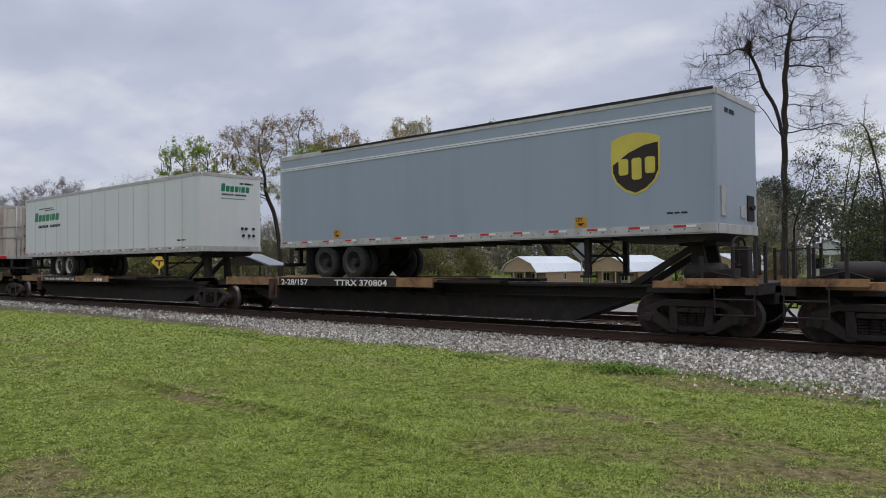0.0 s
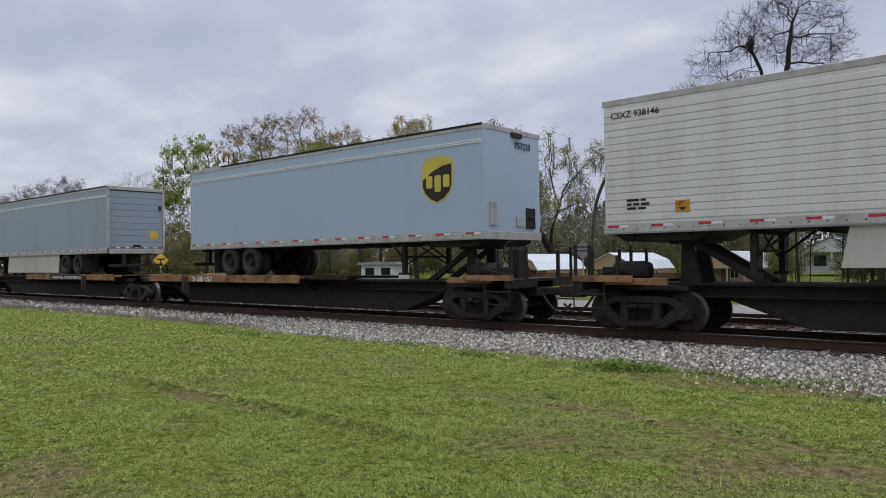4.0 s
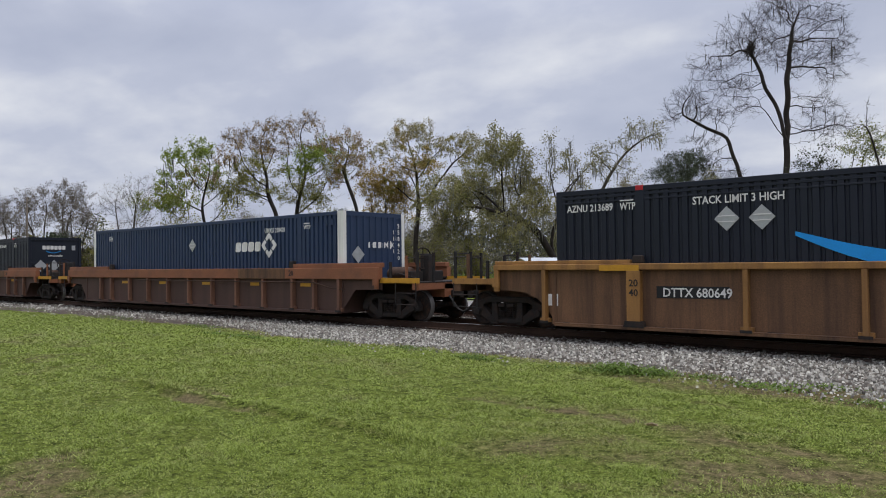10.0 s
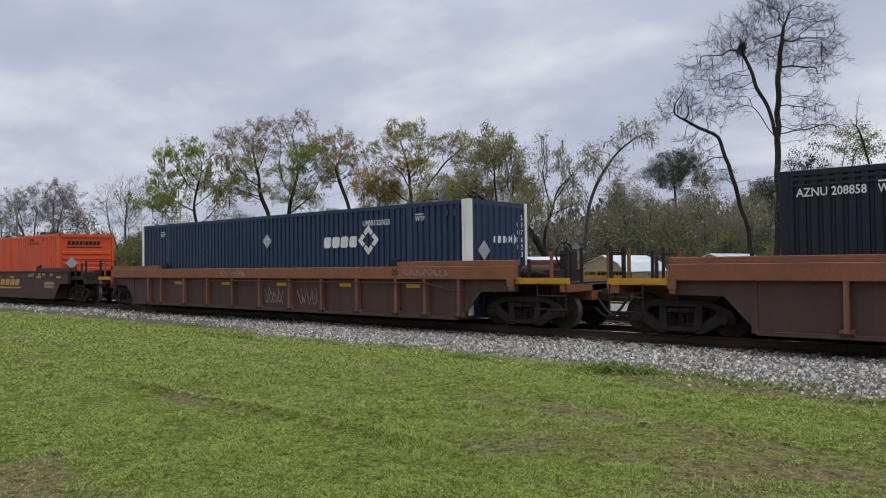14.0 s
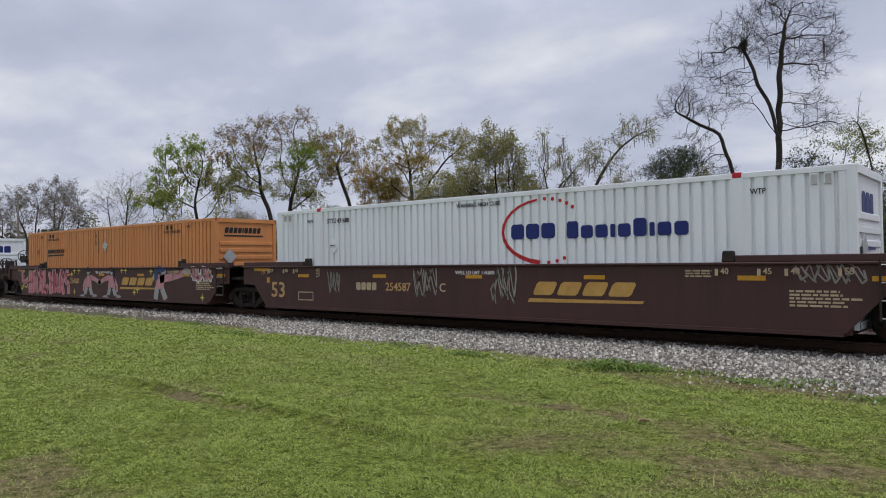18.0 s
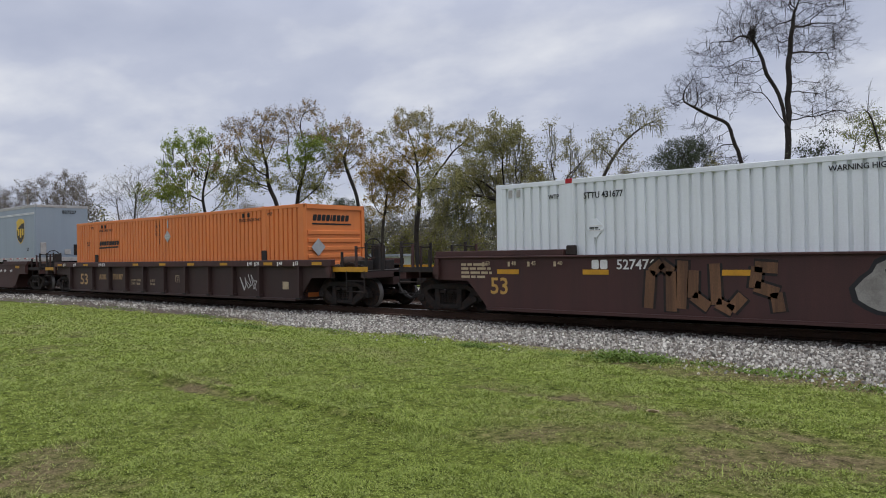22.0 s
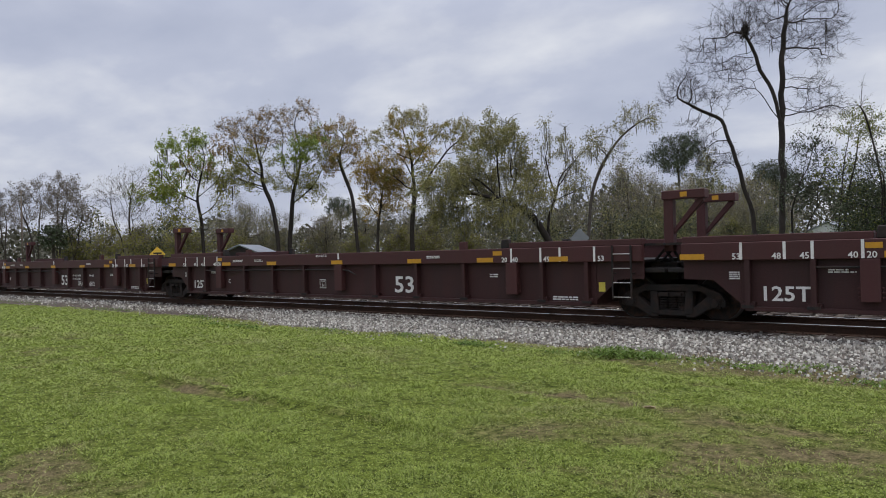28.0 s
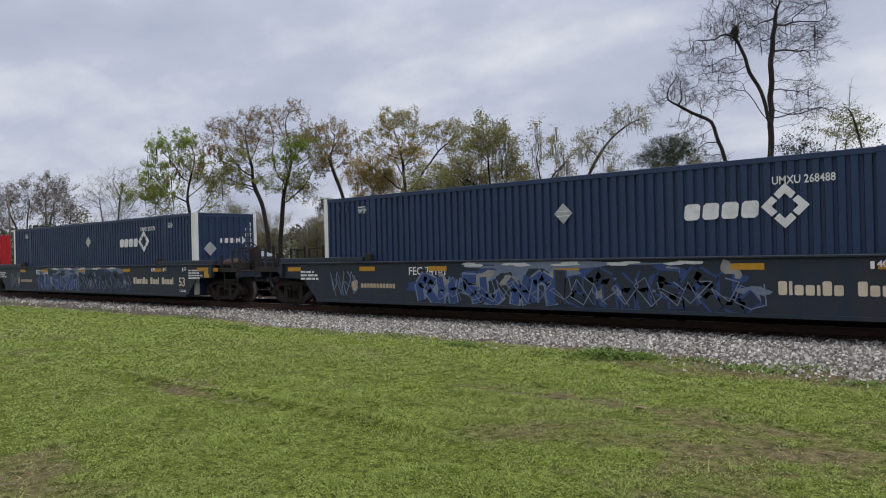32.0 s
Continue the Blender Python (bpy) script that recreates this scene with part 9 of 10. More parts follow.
    def moss(self, share, long, seed, width=0.06, each=2):
        rng = np.random.default_rng(seed)
        a = np.array([tuple(p) for p in self.beams])
        a = np.repeat(a[rng.random(len(a)) < share], each, 0)
        k = len(a)
        a = a + rng.normal(0, 0.16, a.shape)
        w = rng.uniform(0, 6.28, k)
        side = np.stack([np.cos(w), np.sin(w), np.zeros(k)], -1) * (width * rng.uniform(0.5, 1.5, k))[:, None]
        drop = np.stack([rng.normal(0, 0.06, k), rng.normal(0, 0.06, k), -long * rng.uniform(0.25, 1.2, k)], -1)
        half = a + drop * 0.5 + rng.normal(0, 0.04, a.shape)
        up = np.stack([a - side * 0.6, a + side * 0.6, half + side, half - side], 1)
        down = np.stack([half - side, half + side, a + side * 0.15 + drop, a - side * 0.15 + drop], 1)
        return np.concatenate([up, down]).reshape(-1, 3)


def quads(c, size, rng):
    k = len(c)
    u = rng.normal(0, 1, (k, 3))
    u /= np.linalg.norm(u, axis=1)[:, None]
    w = np.cross(u, rng.normal(0, 1, (k, 3)))
    w /= np.linalg.norm(w, axis=1)[:, None] + 1e-9
    u, w = u * size[:, None], w * (size * 0.62)[:, None]
    return np.stack([c - u, c + w * 0.9, c + u, c - w], 1).reshape(-1, 3)


def quad_faces(v):
    return np.arange(len(v)).reshape(-1, 4)


def tree(name, label, at, g, bark, leafs=(), moss=None, group="trees behind the line"):
    """Links a grown tree: wood, crowns of leaves, hanging moss."""
    root = thing(name, label, "tree", group, pose(*at, GROUND_FAR, 0, 0, SWAY))
    wood = np.array([tuple(p) for p in g.v])
    hang("trunk", soup("trunk", wood, np.array(g.f), M[bark]), root)
    for ink, *how in leafs:
        v = g.leaves(*how)
        hang("crown", soup("crown", v, quad_faces(v), M[ink]), root)["kind"] = "stuff"
    if moss:
        v = g.moss(*moss[1:])
        hang("moss", soup("moss", v, quad_faces(v), M[moss[0]]), root, None, "hanging strands of moss")["kind"] = "stuff"
    return root


def copies(of, rows, turn):
    for i, (x, y, s) in enumerate(rows):
        copy_thing(of, pose(x, y, GROUND_FAR, 0, 0, SWAY + turn * (i + 1)) @ Matrix.Scale(s, 4))


def massed(seed, depth, rows):
    """Leaf masses (right, up, half width, half height) set at uneven depths."""
    rnd = random.Random(seed)
    return [(x, rnd.uniform(-depth, depth), z, rx, rz) for x, z, rx, rz in rows]


GROUND_FAR = -0.78


def place_trees():
    # the leafy green one
    rows = massed(7, 1.6, [(-0.3, 15.9, 1.8, 1.3), (-3.0, 15.0, 1.6, 1.2), (-4.2, 12.8, 1.6, 1.2), (-3.5, 10.1, 2.0, 1.3), (2.3, 15.0, 1.7, 1.3), (2.2, 10.9, 1.8, 1.4), (-2.2, 7.1, 1.8, 1.4), (-0.1, 13.0, 2.0, 1.6), (2.9, 8.3, 1.4, 1.4)])
    g = Grower(7).grow([[(0, 0, 0), (0, 0, 4), (-0.2, 0, 7.5)]], rows, root=0.21, lift=0.05)
    tree("green_tree", "tall tree with fresh green leaves and open crown", (-75.4, 46.4), g, "bark_dark", [("leaf_green", 7, 0.17, 0.107, 1, 0.49, (0, 1, 2, 3, 7)), ("leaf_rust", 5, 0.14, 0.098, 2, 0.43, (4, 7)), ("leaf_olive", 5, 0.19, 0.107, 3, 0.43, (3, 5, 6, 8))],
         ("moss_dark", 0.05, 1.4, 3, 0.07))
    # the rust-budding pair, trunks close together
    rows = massed(12, 1.8, [(-5.5, 18.2, 1.5, 0.8), (-3.5, 17.3, 1.9, 1.6), (-1.8, 19.2, 1.5, 1.0), (-2.9, 14.2, 2.3, 1.4), (-0.8, 16.2, 1.5, 1.4), (-3.7, 11.8, 2.5, 1.4)])
    g = Grower(12).grow([[(0, 0, 0), (0.1, 0, 4), (-0.6, 0, 9)]], rows, root=0.25, lift=0.06)
    tree("oak_tree", "tall oak with rusty spring buds and bare limbs", (-71.2, 53.8), g, "bark_dark", [("leaf_rust", 5, 0.14, 0.091, 4, 0.37, (0, 1, 2, 4)), ("leaf_grey", 3, 0.19, 0.086, 5, 0.37, (0, 1, 2, 4)), ("leaf_olive", 7, 0.19, 0.107, 6, 0.46, (3, 5))])
    rows = massed(18, 1.8, [(-0.4, 19.4, 1.5, 1.1), (1.7, 20.5, 1.5, 0.8), (0.6, 17.5, 1.3, 1.3), (2.3, 15.9, 2.5, 1.1), (0.9, 14.3, 2.1, 1.3), (4.0, 14.2, 1.8, 1.0), (1.1, 11.5, 2.7, 1.4), (2.8, 10.4, 1.5, 1.0)])
    g = Grower(18).grow([[(0, 0, 0), (-0.3, 0, 4), (0.2, 0, 9)]], rows, root=0.27, lift=0.06)
    tree("oak_tree", "tall oak with rusty top and green middle leaves", (-71.5, 56.2), g, "bark_dark", [("leaf_rust", 5, 0.14, 0.091, 7, 0.33, (0, 1, 2)), ("leaf_grey", 3, 0.19, 0.086, 8, 0.37, (0, 1, 2)), ("leaf_green", 7, 0.17, 0.107, 9, 0.51, (3, 4)), ("leaf_olive", 7, 0.19, 0.107, 10, 0.43, (5, 6, 7))])
    # slender, leaning
    rows = massed(23, 1.4, [(-4.6, 17.2, 1.7, 1.2), (-2.5, 18.0, 1.5, 1.0), (-0.3, 17.1, 1.1, 1.2), (-2.0, 15.2, 1.7, 1.2), (-3.0, 13.0, 1.5, 1.0), (0.0, 14.6, 1.0, 1.0)])
    g = Grower(23).grow([[(0, 0, 0), (-0.3, 0, 4), (-0.7, 0, 9.5), (-2.2, 0, 13.5)]], rows, root=0.21, lift=0.05)
    tree("oak_tree", "slender leaning tree with orange-brown buds", (-64.4, 60.9), g, "bark_dark", [("leaf_rust", 7, 0.16, 0.098, 11, 0.43), ("leaf_olive", 3, 0.19, 0.098, 12, 0.3)])
    rows = massed(33, 1.5, [(-0.3, 12.5, 2.5, 1.9), (2.3, 11.3, 2.1, 2.1), (0.7, 9.1, 2.5, 1.6), (-1.3, 14.3, 1.0, 0.7)])
    g = Grower(33).grow([[(0, 0, 0), (0.2, 0, 5.5)]], rows, root=0.19)
    tree("oak_tree", "low oak thick with golden-brown buds", (-67.0, 66.4), g, "bark", [("leaf_gold", 8, 0.2, 0.107, 13, 0.51)])
    # broad brown-olive oak
    rows = massed(31, 2.0, [(-4.1, 16.4, 1.4, 1.1), (-1.9, 17.8, 1.4, 1.4), (-0.1, 19.4, 1.9, 1.0), (1.8, 17.7, 1.4, 1.4), (4.1, 17.2, 1.6, 1.3), (6.4, 17.5, 1.7, 1.0), (6.9, 15.6, 1.9, 0.9), (-1.7, 14.9, 2.1, 1.1), (0.8, 14.8, 1.9, 1.3), (-2.5, 12.4, 1.9, 1.4), (1.5, 12.3, 1.6, 1.3)])
    g = Grower(31).grow([[(0, 0, 0), (-0.3, 0, 4), (0.1, 0, 8.5)]], rows, root=0.30, lift=0.04)
    tree("oak_tree", "broad oak with olive and rust-coloured buds", (-61.3, 67.4), g, "bark_dark", [("leaf_bud", 7, 0.16, 0.098, 14, 0.46, (0, 1, 2, 3, 4, 5, 6)), ("leaf_gold", 7, 0.17, 0.098, 15, 0.43, (1, 7, 8, 9)), ("leaf_olive", 5, 0.19, 0.098, 16, 0.43, (6, 8, 9, 10))])
    # live oak hung with moss
    rows = massed(40, 3.0, [(-12.5, 9.6, 2.8, 1.9), (-9.6, 11.1, 2.8, 1.9), (-7.0, 14.5, 2.3, 1.8), (-4.8, 14.0, 1.5, 1.5), (-7.7, 9.8, 2.8, 2.0), (-3.9, 11.5, 2.2, 1.8), (-1.5, 15.0, 1.0, 1.5), (-0.6, 13.4, 1.3, 1.3), (1.5, 15.2, 0.9, 1.8), (1.9, 12.0, 1.4, 1.7), (-3.3, 8.4, 2.5, 1.5),
                            (2.4, 9.5, 1.7, 1.5), (-6.6, 6.5, 2.8, 1.5), (-11.6, 7.0, 2.5, 1.5), (4.2, 13.9, 1.0, 1.4)])
    g = Grower(40).grow([[(0, 0, 0), (-1.4, 0, 5), (-0.3, 0, 8)], [(-0.6, 0.1, 2.5), (-3.0, -0.4, 6.5), (-6.5, -0.6, 8.2)]], rows, 0.95, root=0.39, lift=0.02, crook=0.34, droop=0.25)
    tree("live_oak", "wide sage-green live oak draped with grey moss", (-42.1, 70.4), g, "bark_dark", [("leaf_sage", 8, 0.23, 0.107, 17, 0.51, (0, 1, 2, 3, 4, 5, 12, 13, 10)), ("leaf_sage", 5, 0.19, 0.098, 18, 0.37, (6, 7, 8, 9, 14, 11)), ("leaf_lit", 3, 0.19, 0.098, 19, 0.18, (0, 1, 2))], ("moss", 0.30, 1.6, 20, 0.05, 2))
    # bowed tree
    line = [(0, 0, 0), (0.3, 0.2, 5), (0.6, 0.3, 8.2), (1.8, 0.2, 11.1), (3.9, 0.4, 14.0), (5.9, 0.6, 15.4), (7.2, 0.6, 16.0)]
    rows = massed(51, 0.8, [(1.6, 12.6, 0.8, 1.2), (3.2, 14.3, 1.1, 0.9), (5.0, 15.6, 1.3, 0.8), (6.8, 16.2, 1.2, 0.7), (3.0, 12.0, 1.1, 0.9), (0.6, 13.5, 0.9, 1.0), (7.4, 15.2, 0.7, 0.7)])
    g = Grower(51).grow([line], rows, 1.6, root=0.17, lift=0.0, droop=0.2)
    tree("bowed_tree", "bowed tree with small sage leaves trailing moss", (-36.2, 66.2), g, "bark", [("leaf_sage", 4, 0.16, 0.079, 21, 0.58)], ("moss", 0.25, 0.9, 22, 0.045))
    # leaning bare tree
    line = [(0, 0, 0), (-0.25, 0, 4.7), (-1.5, 0, 8.9), (-2.7, 0, 13.1), (-4.4, 0, 13.9), (-6.3, 0, 14.8)]
    rows = massed(57, 0.9, [(-6.3, 16.3, 1.5, 1.0), (-5.1, 15.6, 1.3, 1.1), (-3.9, 14.8, 1.0, 0.9), (-7.2, 14.9, 1.2, 0.6), (-4.7, 12.9, 1.1, 0.7), (-3.2, 9.6, 1.6, 0.8), (-3.6, 11.4, 1.0, 0.6)])
    g = Grower(57).grow([line], rows, 1.7, step=0.35, root=0.19, tip=0.010, lift=0.0, twig=0.7, twigs=4, crook=0.40, fork=True, ease=1)
    tree("leaning_tree", "dark leaning bare tree with fine twigs", (-19.0, 64.7), g, "bark_dark", [], ("moss_dark", 0.02, 0.9, 23, 0.03))
    # the tall bare one with moss and a nest
    rows = massed(63, 2.2, [(-6.1, 19.0, 1.5, 0.9), (-4.4, 20.6, 1.5, 1.3), (-3.2, 18.1, 1.7, 0.9), (-2.1, 22.5, 1.7, 1.3), (-0.6, 24.2, 1.9, 0.8), (1.4, 24.3, 1.9, 0.8), (2.8, 22.6, 1.7, 1.1), (4.2, 20.9, 1.3, 1.3), (2.9, 19.4, 1.7, 1.0), (4.4, 18.4, 1.0, 0.8), (-2.8, 16.2, 1.1, 0.7),
                            (3.6, 16.0, 1.3, 1.0), (4.0, 13.8, 1.7, 0.9), (-0.4, 21.5, 1.9, 1.5), (1.8, 20.9, 1.5, 1.5)])
    g = Grower(63).grow([[(0, 0, 0), (0.3, 0, 8), (0.5, 0, 14.6), (0.5, 0, 18.5), (1.1, 0, 22.6)], [(0.45, 0, 12.6), (-0.3, 0.1, 15.6), (-1.6, 0.2, 18.6), (-2.6, 0.1, 20.6)], [(0.45, 0, 12.2), (-0.7, 0, 14.2), (-2.0, -0.2, 16.4)]],
                        rows, 1.5, step=0.36, root=0.26, tip=0.009, lift=0.0, twig=0.8, twigs=4, crook=0.42, fork=True, ease=1)
    tree("tall_bare_tree", "tall dark bare tree with hanging moss", (-17.6, 66.2), g, "bark_dark", [], ("moss_dark", 0.022, 1.6, 24, 0.035, 2))
    nest = Grower(64)
    for i in range(160):
        a, b = (Vector((nest.rnd.gauss(0, 0.20), nest.rnd.gauss(0, 0.20), nest.rnd.gauss(0, 0.26))) for _ in range(2))
        nest.tube([a, (a + b) / 2, b], [0.03, 0.04, 0.02], 3)
    root = tagged(new("nest", soup("nest", np.array([tuple(p) for p in nest.v]), np.array(nest.f), M["bark_dark"])), "dark clump of twigs high in a bare tree", "nest")
    root.location = (-19.6, 64.6, 20.0)
    # ragged ivy and dark saplings round its foot
    rows = massed(66, 1.0, [(0.2, 9.9, 1.5, 1.0), (0.7, 8.3, 1.6, 1.2), (-0.1, 6.0, 1.8, 1.2), (-1.4, 8.8, 0.6, 1.1), (-1.2, 6.5, 0.9, 1.1)])
    g = Grower(66).grow([[(0, 0, 0), (0.1, 0, 4.0)], [(-0.8, 0.3, 0), (-1.1, 0.2, 5.0)]], rows, 1.2, root=0.09, crook=0.3)
    tree("sapling_clump", "dark leafy saplings round the foot of a bare tree", (-14.9, 63.2), g, "bark_dark", [("leaf_dark", 3, 0.14, 0.085, 67, 0.8)])
    # yellow-green slender stems by the road
    rows = massed(71, 0.7, [(1.5, 12.2, 1.1, 0.6), (2.8, 11.3, 1.0, 0.8), (0.8, 10.7, 0.9, 0.7), (1.2, 8.7, 1.1, 0.9), (0.0, 7.6, 0.7, 0.9), (1.8, 6.2, 1.0, 0.9)])
    g = Grower(71).grow([[(0, 0, 0), (0.2, 0, 4.5), (0.8, 0, 9.5)], [(0.5, 0.2, 0), (0.8, 0.2, 5), (1.9, 0.2, 9.5)], [(-0.4, -0.1, 0), (-0.2, -0.1, 6)]], rows, 1.2, step=0.4, root=0.09, tip=0.008)
    tree("slender_tree", "clump of slender stems with yellow-green leaves", (-12.5, 62.7), g, "bark_dark", [("leaf_lit", 6, 0.17, 0.079, 25, 0.66)])
    rows = massed(72, 0.4, [(-1.0, 13.6, 0.4, 0.8), (-0.2, 11.6, 0.4, 0.7), (-1.3, 12.2, 0.3, 0.4)])
    g = Grower(72).grow([[(0, 0, 0), (0.6, 0, 6), (-0.3, 0, 10.5), (-1.0, 0, 13.6)]], rows, 0.6, root=0.07)
    tree("bare_sapling", "thin bare leaning stem with few twigs", (-9.3, 59.0), g, "bark_dark")
    rows = massed(77, 1.2, [(0, 8.8, 1.0, 0.9), (-0.9, 7.2, 1.3, 1.2), (1.0, 6.9, 1.4, 1.3), (-1.4, 5.2, 1.5, 1.2), (0.3, 5.0, 1.6, 1.2), (1.6, 4.4, 1.4, 1.2), (-0.6, 3.2, 1.9, 1.2), (1.2, 2.4, 1.7, 1.0)])
    g = Grower(77).grow([[(0, 0, 0), (0, 0, 3.0), (0.1, 0, 6.5)]], rows, 0.7, root=0.17, twigs=1, twig=0.9)
    dark = tree("evergreen_tree", "dense dark evergreen tree by the road", (-9.0, 60.3), g, "bark_dark", [("leaf_dark", 9, 0.30, 0.085, 26, 0.95), ("leaf_lit", 4, 0.3, 0.082, 126, 0.23)])
    copies(dark, ((-5.4, 59.8, 1.2), (-10.7, 64.1, 0.8), (-10.8, 68.2, 0.66), (-20.8, 74.6, 0.6), (-1.9, 60.3, 1.25)), 83)
    # pine far back
    rows = massed(81, 1.8, [(0.5, 19.0, 3.1, 2.1), (-1.0, 16.4, 3.3, 1.5), (2.9, 19.1, 1.3, 1.3), (-2.9, 17.9, 1.3, 1.0)])
    g = Grower(81).grow([[(0, 0, 0), (0.2, 0, 8), (0, 0, 15)]], rows, 0.45, root=0.20, twigs=1)
    pine = tree("pine_tree", "tall dark green pine with flat-topped crown", (-47.6, 119.3), g, "bark_dark", [("leaf_dark", 14, 0.34, 0.12, 27, 0.95)])
    copies(pine, ((-60.0, 124, 0.72), (-33, 122, 0.72), (-100, 90, 0.6)), 70)
    # mossy grey trees in the middle distance
    rows = massed(86, 2.2, [(0, 13, 1.4, 1.2), (-1.8, 11.2, 1.8, 1.5), (1.9, 11.0, 1.9, 1.5), (0.2, 9.4, 2.2, 1.6), (-2.6, 8.4, 1.9, 1.5), (2.6, 7.8, 2.0, 1.6), (-0.6, 6.4, 2.4, 1.6), (1.5, 4.8, 2.2, 1.5), (-2.0, 4.4, 2.1, 1.4)])
    g = Grower(86).grow([[(0, 0, 0), (0.1, 0, 3), (0, 0, 8)]], rows, 0.5, step=0.6, root=0.23, twigs=1, twig=1.0, crook=0.3, droop=0.3)
    grey = tree("mossy_tree", "grey-olive tree thick with hanging moss", (-43.5, 91.4), g, "bark_dark", [("leaf_grey", 5, 0.36, 0.10, 28, 0.9), ("leaf_sage", 4, 0.36, 0.10, 29, 0.85)], ("moss", 0.35, 1.4, 30, 0.055, 2))
    copies(grey, ((-85.3, 59.0, 0.73), (-79.5, 60.0, 0.62), (-94.3, 61.8, 0.65), (-79, 69.5, 0.62), (-71.8, 76.5, 0.69), (-65.4, 76.6, 0.73), (-78.5, 75.2, 0.69), (-88.0, 64.0, 0.60), (-73.5, 63.5, 0.52), (-107.0, 56.0, 0.60), (-57, 82.7, 0.73), (-43.3, 83.7, 0.65), (-38.6, 87.7, 0.79), (-33.8, 86.5, 0.74),
                  (-28.2, 86, 0.68), (-24.7, 83.7, 0.72), (-25.9, 77.4, 0.53), (-21.2, 76.5, 0.52), (-113.6, 50.9, 0.47), (-98, 55.5, 0.48), (-50.5, 88.0, 0.60)), 67)
    rows = massed(88, 2.0, [(0, 12.8, 1.4, 1.3), (-1.6, 10.6, 1.8, 1.6), (1.7, 10.2, 1.8, 1.6), (0.0, 8.2, 2.2, 1.6), (-2.3, 6.6, 2.0, 1.6), (2.4, 6.0, 2.1, 1.6), (0, 4.2, 2.6, 1.6)])
    g = Grower(88).grow([[(0, 0, 0), (0.1, 0, 3), (0, 0, 8)]], rows, 0.5, step=0.6, root=0.20, twigs=1, twig=1.0, crook=0.3)
    deep = tree("evergreen_oak", "dark olive evergreen oak in the woods", (-34.5, 96.3), g, "bark_dark", [("leaf_dark", 6, 0.34, 0.10, 128, 0.9), ("leaf_sage", 6, 0.3, 0.124, 129, 0.95)], ("moss", 0.12, 1.2, 130, 0.06, 2))
    copies(deep, ((-32.5, 79.5, 0.57), (-41.0, 96.0, 0.73), (-29.0, 93.0, 0.65), (-55.0, 90.0, 0.52)), 101)
    # budding trees far along the line
    rows = massed(91, 1.6, [(-1.5, 12.4, 1.9, 1.7), (0.7, 13.6, 1.2, 1.6), (-3.2, 11.2, 1.5, 1.4), (1.7, 11.6, 1.4, 1.5), (-2.6, 9.4, 1.6, 1.0)])
    g = Grower(91).grow([[(0, 0, 0), (0.1, 0, 4.5)], [(-0.3, 0, 0), (-0.7, 0, 4.5)]], rows, 0.7, root=0.13, lift=0.2, twigs=2)
    grey = tree("budding_tree", "thin grey tree with pale spring buds", (-118.1, 44.5), g, "bark", [("leaf_grey", 5, 0.2, 0.11, 31, 0.8)])
    copies(grey, ((-115.8, 46.4, 1.06), (-124.0, 42.0, 0.9), (-112.5, 47.6, 0.8), (-130.0, 40.0, 0.9), (-75.0, 64.0, 0.5)), 150)
    rows = massed(92, 1.6, [(0.4, 12.9, 1.8, 2.2), (-2.1, 11.6, 1.8, 1.8), (2.8, 12.6, 1.6, 2.4), (1.8, 11.8, 2.0, 1.6), (0.2, 9.0, 2.2, 1.2)])
    g = Grower(92).grow([[(0, 0, 0), (0.1, 0, 4.5)], [(0.4, 0, 0), (1.0, 0, 5.0)]], rows, 1.1, root=0.16, lift=0.2, twig=0.9)
    tree("budding_tree", "twiggy tree half bare with lime-green lower leaves", (-102.2, 50.0), g, "bark", [("leaf_lit", 6, 0.24, 0.095, 32, 0.58, (3,)), ("leaf_grey", 2, 0.22, 0.084, 33, 0.24)])
    # undergrowth and small trees
    rows = massed(95, 1.2, [(0, 6.0, 1.2, 1.0), (-1.5, 4.8, 1.5, 1.1), (1.6, 4.6, 1.5, 1.1), (0, 3.2, 1.8, 1.2), (-1.8, 2.2, 1.6, 1.1), (1.9, 1.9, 1.6, 1.0)])
    g = Grower(95).grow([[(0.5 * i, 0.2 * i, 0), (0.8 * i, 0.1 * i, 2.0)] for i in (-1, 0, 1)], rows, 0.55, root=0.07, twigs=1, twig=0.9, crook=0.3)
    shrub = tree("shrub", "loose olive and brown roadside shrub", (-107.6, 50.7), g, "bark", [("leaf_olive", 8, 0.3, 0.137, 34, 0.95), ("leaf_grey", 5, 0.3, 0.137, 35, 0.95)], group="shrubs behind the line")
    copies(shrub, ((-99.9, 52.0, 1.0), (-115.6, 49.2, 1.0), (-87.6, 51.8, 0.9), (-83, 55.7, 0.75), (-72.4, 67.2, 0.75), (-68.3, 72.0, 0.8), (-62.8, 72.6, 0.8), (-56.3, 72.8, 0.8), (-76.5, 64.8, 0.7), (-12.4, 70.0, 0.6), (-18.9, 68.0, 0.5), (-24.8, 74.9, 0.66)), 57)
    g = Grower(97).grow([[(0.5 * i, 0.2 * i, 0), (0.8 * i, 0.1 * i, 2.0)] for i in (-1, 0, 1)], rows, 0.55, root=0.07, twigs=1, twig=0.9, crook=0.3)
    bush = tree("evergreen_shrub", "dense dark evergreen thicket under the trees", (-38.8, 77.1), g, "bark_dark", [("leaf_dark", 6, 0.32, 0.09, 36, 0.9), ("leaf_sage", 4, 0.3, 0.109, 37, 0.46)], group="shrubs behind the line")
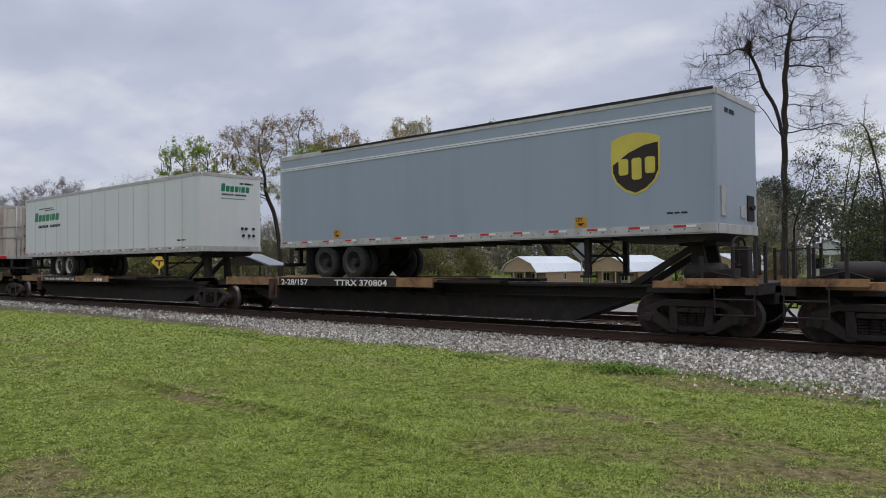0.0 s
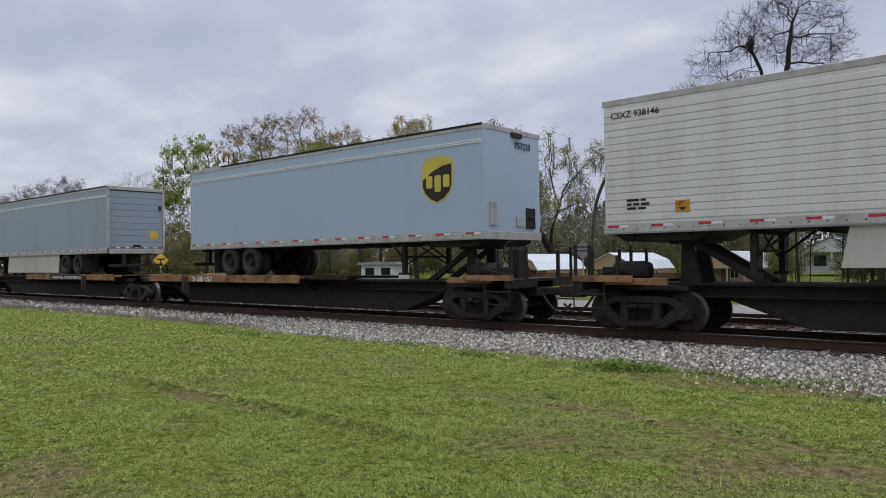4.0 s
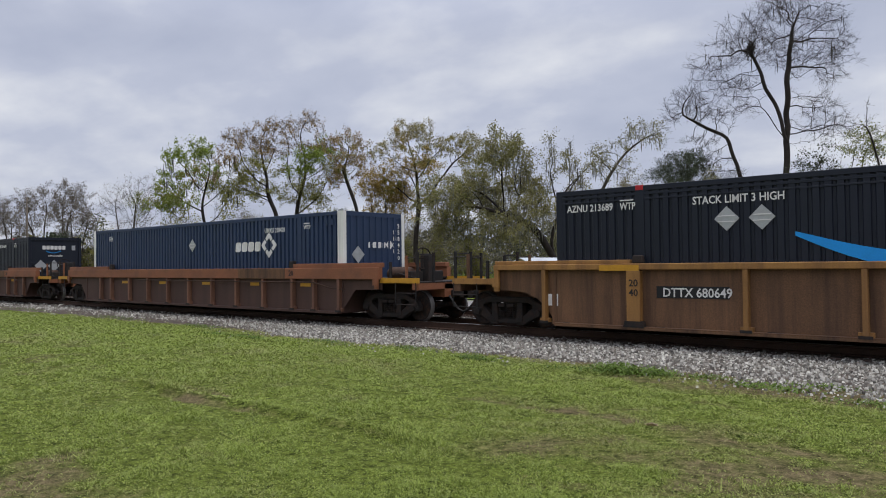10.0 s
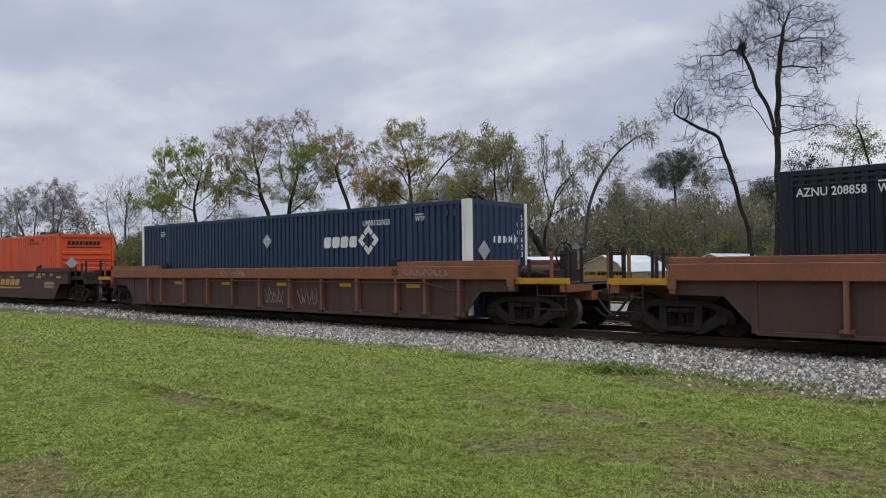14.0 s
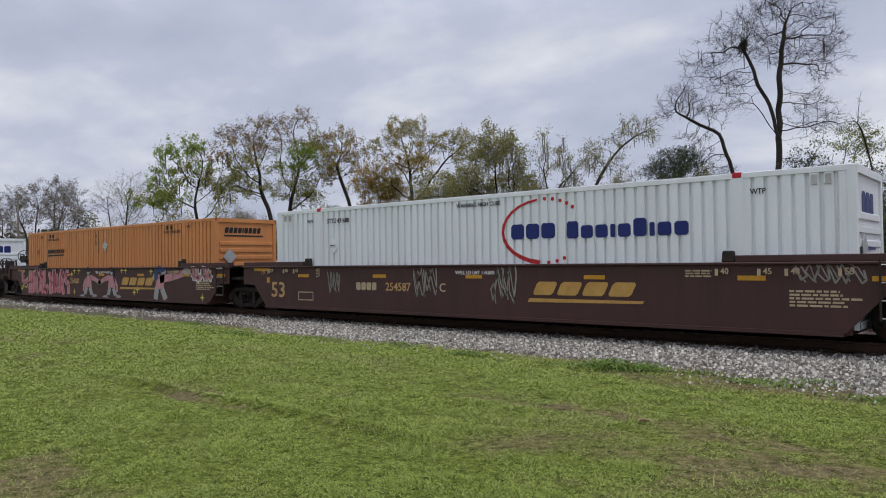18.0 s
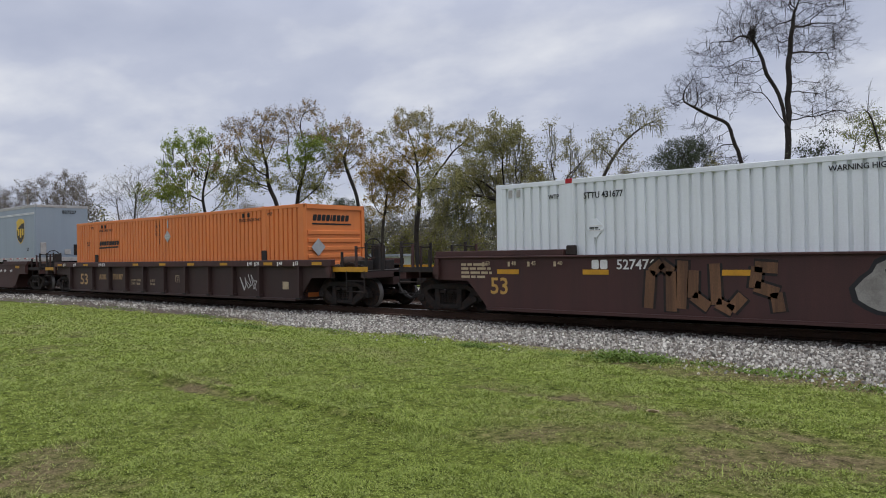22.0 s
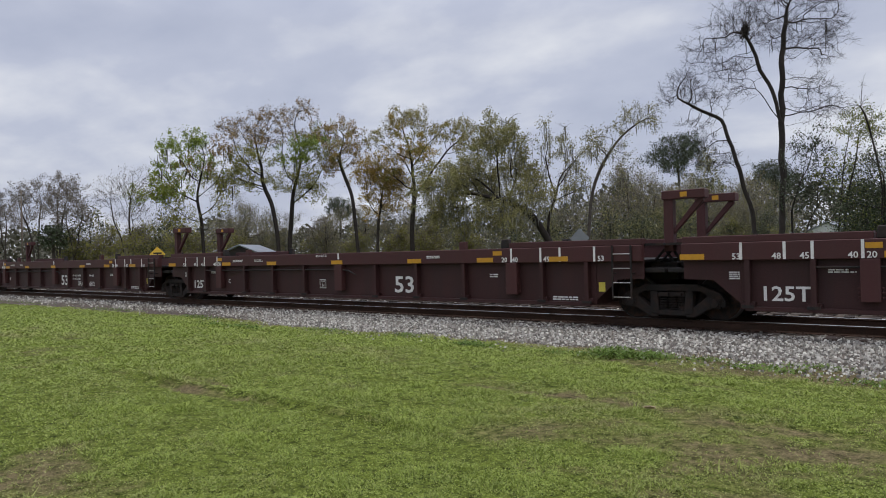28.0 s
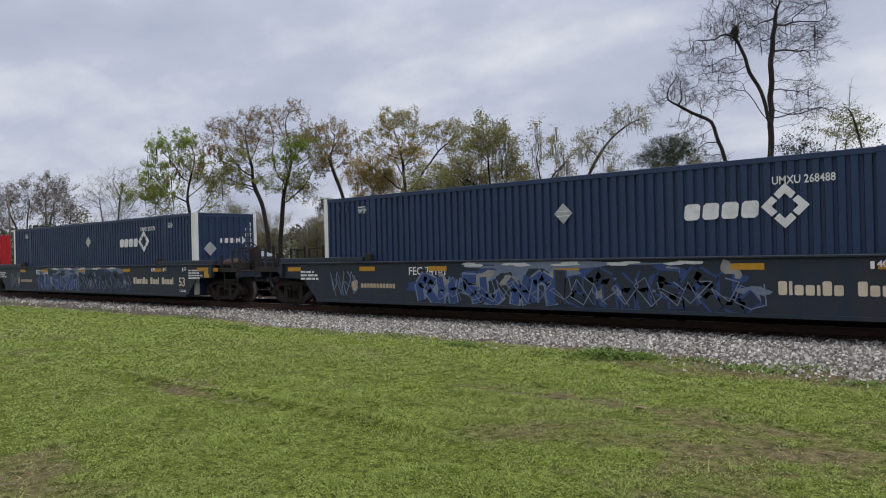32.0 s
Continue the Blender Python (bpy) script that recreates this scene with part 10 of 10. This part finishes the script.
    copies(bush, ((-32.4, 72.0, 0.9), (-28.2, 73.0, 0.8), (-25.2, 76.2, 0.75), (-18.0, 71.2, 0.6), (-47, 78, 0.8), (-50.2, 74.8, 0.75), (-81.2, 61.8, 0.8), (-114.3, 50.3, 1.5), (-97.7, 53.8, 1.35), (-92.5, 54, 0.8), (-42, 75.5, 0.7), (-23.2, 80.0, 0.8), (-8.5, 63.5, 0.5), (-11.8, 66.2, 0.55), (-5.5, 64.0, 0.55), (-2.0, 64.5, 0.6), (-11.2, 72.5, 0.8)), 71)
    # cabbage palm
    g = Grower(99)
    g.tube([Vector((0, 0, 0)), Vector((0.05, 0, 2.5)), Vector((0, 0, 5.4))], [0.24, 0.2, 0.2], 8)
    for i in range(60):
        w, e = g.rnd.uniform(0, 6.28), g.rnd.uniform(-0.9, 1.2)
        d = Vector((math.cos(w) * math.cos(e), math.sin(w) * math.cos(e), math.sin(e)))
        tip = Vector((0, 0, 5.5)) + d * 1.5 + Vector((0, 0, -0.25))
        g.tube([Vector((0, 0, 5.4)), Vector((0, 0, 5.5)) + d * 0.8, tip], [0.03, 0.03, 0.02], 3)
        for k in (0.7, 0.85, 1.0):
            g.anchors.append(Vector((0, 0, 5.5)).lerp(tip, k))
            g.zone.append(0)
            g.spray.append(i)
    tree("palm_tree", "cabbage palm with a dark round crown", (-93.0, 36.8), g, "bark", [("leaf_dark", 7, 0.3, 0.182, 38, 0.95)])


place_trees()


def far_woods():
    """A ragged belt of woods far behind everything, along the whole horizon."""
    rng = np.random.default_rng(77)
    k = 46000
    w = np.radians(np.where(rng.random(k) < 0.8, rng.uniform(3, 76, k), rng.uniform(-25, 100, k)))
    r = rng.uniform(135, 185, k)
    crest = np.interp(np.degrees(w), [10, 28, 34, 45, 57, 72], [10, 10, 7, 5, 4, 3]) + 4.0 * lattice(w * 22, w * 0 + 3, 6) + 3.0 * lattice(w * 70, w * 0 + 5, 7)
    zz = GROUND_FAR + crest * rng.random(k) ** 0.75
    c = np.stack([-r * np.sin(w), r * np.cos(w), zz], -1)
    v = quads(c, rng.uniform(0.25, 0.6, k), rng)
    woods = leafy("far_woods_leaves", [(0.055, 0.065, 0.040), (0.095, 0.095, 0.062), (0.105, 0.096, 0.070), (0.070, 0.080, 0.046)], 0.1)
    tagged(new("far_woods", soup("far_woods", v, quad_faces(v), woods)), "distant ragged belt of mixed woods", "woods", kind="stuff")


far_woods()


# ---- what moves ----
def run(t):
    """How far the train has rolled after t seconds: it slows very slightly."""
    f = t / 32.0
    return 413.44956 * f + 5.75188 * f ** 2 - 9.32036 * f ** 3 + 1.80881 * f ** 4


def motions():
    times = [0, 4, 8, 12, 16, 20, 24, 28, 32]
    for ob, u, z in ROLLING:
        walk(ob, [(t, pose(u + run(t), TRACK_Y, z)) for t in times])
    # each wheelset turns while it rolls past
    for wheels, x, r, u in SPINNING:
        rows, angle = [], 0.0
        first = last = None
        for k in range(0, 32 * FPS + 1):
            t = k / FPS
            if -72 < u + run(t) < 12:
                first = k if first is None else first
                last = k
        start = first if first is not None else 0
        stop = last if last is not None else 0
        steps = sorted({0, 32 * FPS, *range(start, stop + 1)})
        for k in steps:
            t = min(max(k, start), stop) / FPS
            angle = math.degrees((run(t) - run(start / FPS)) / r)
            rows.append((k / FPS, pose(x, 0, r, 0, angle, 0)))
        walk(wheels, rows)


motions()
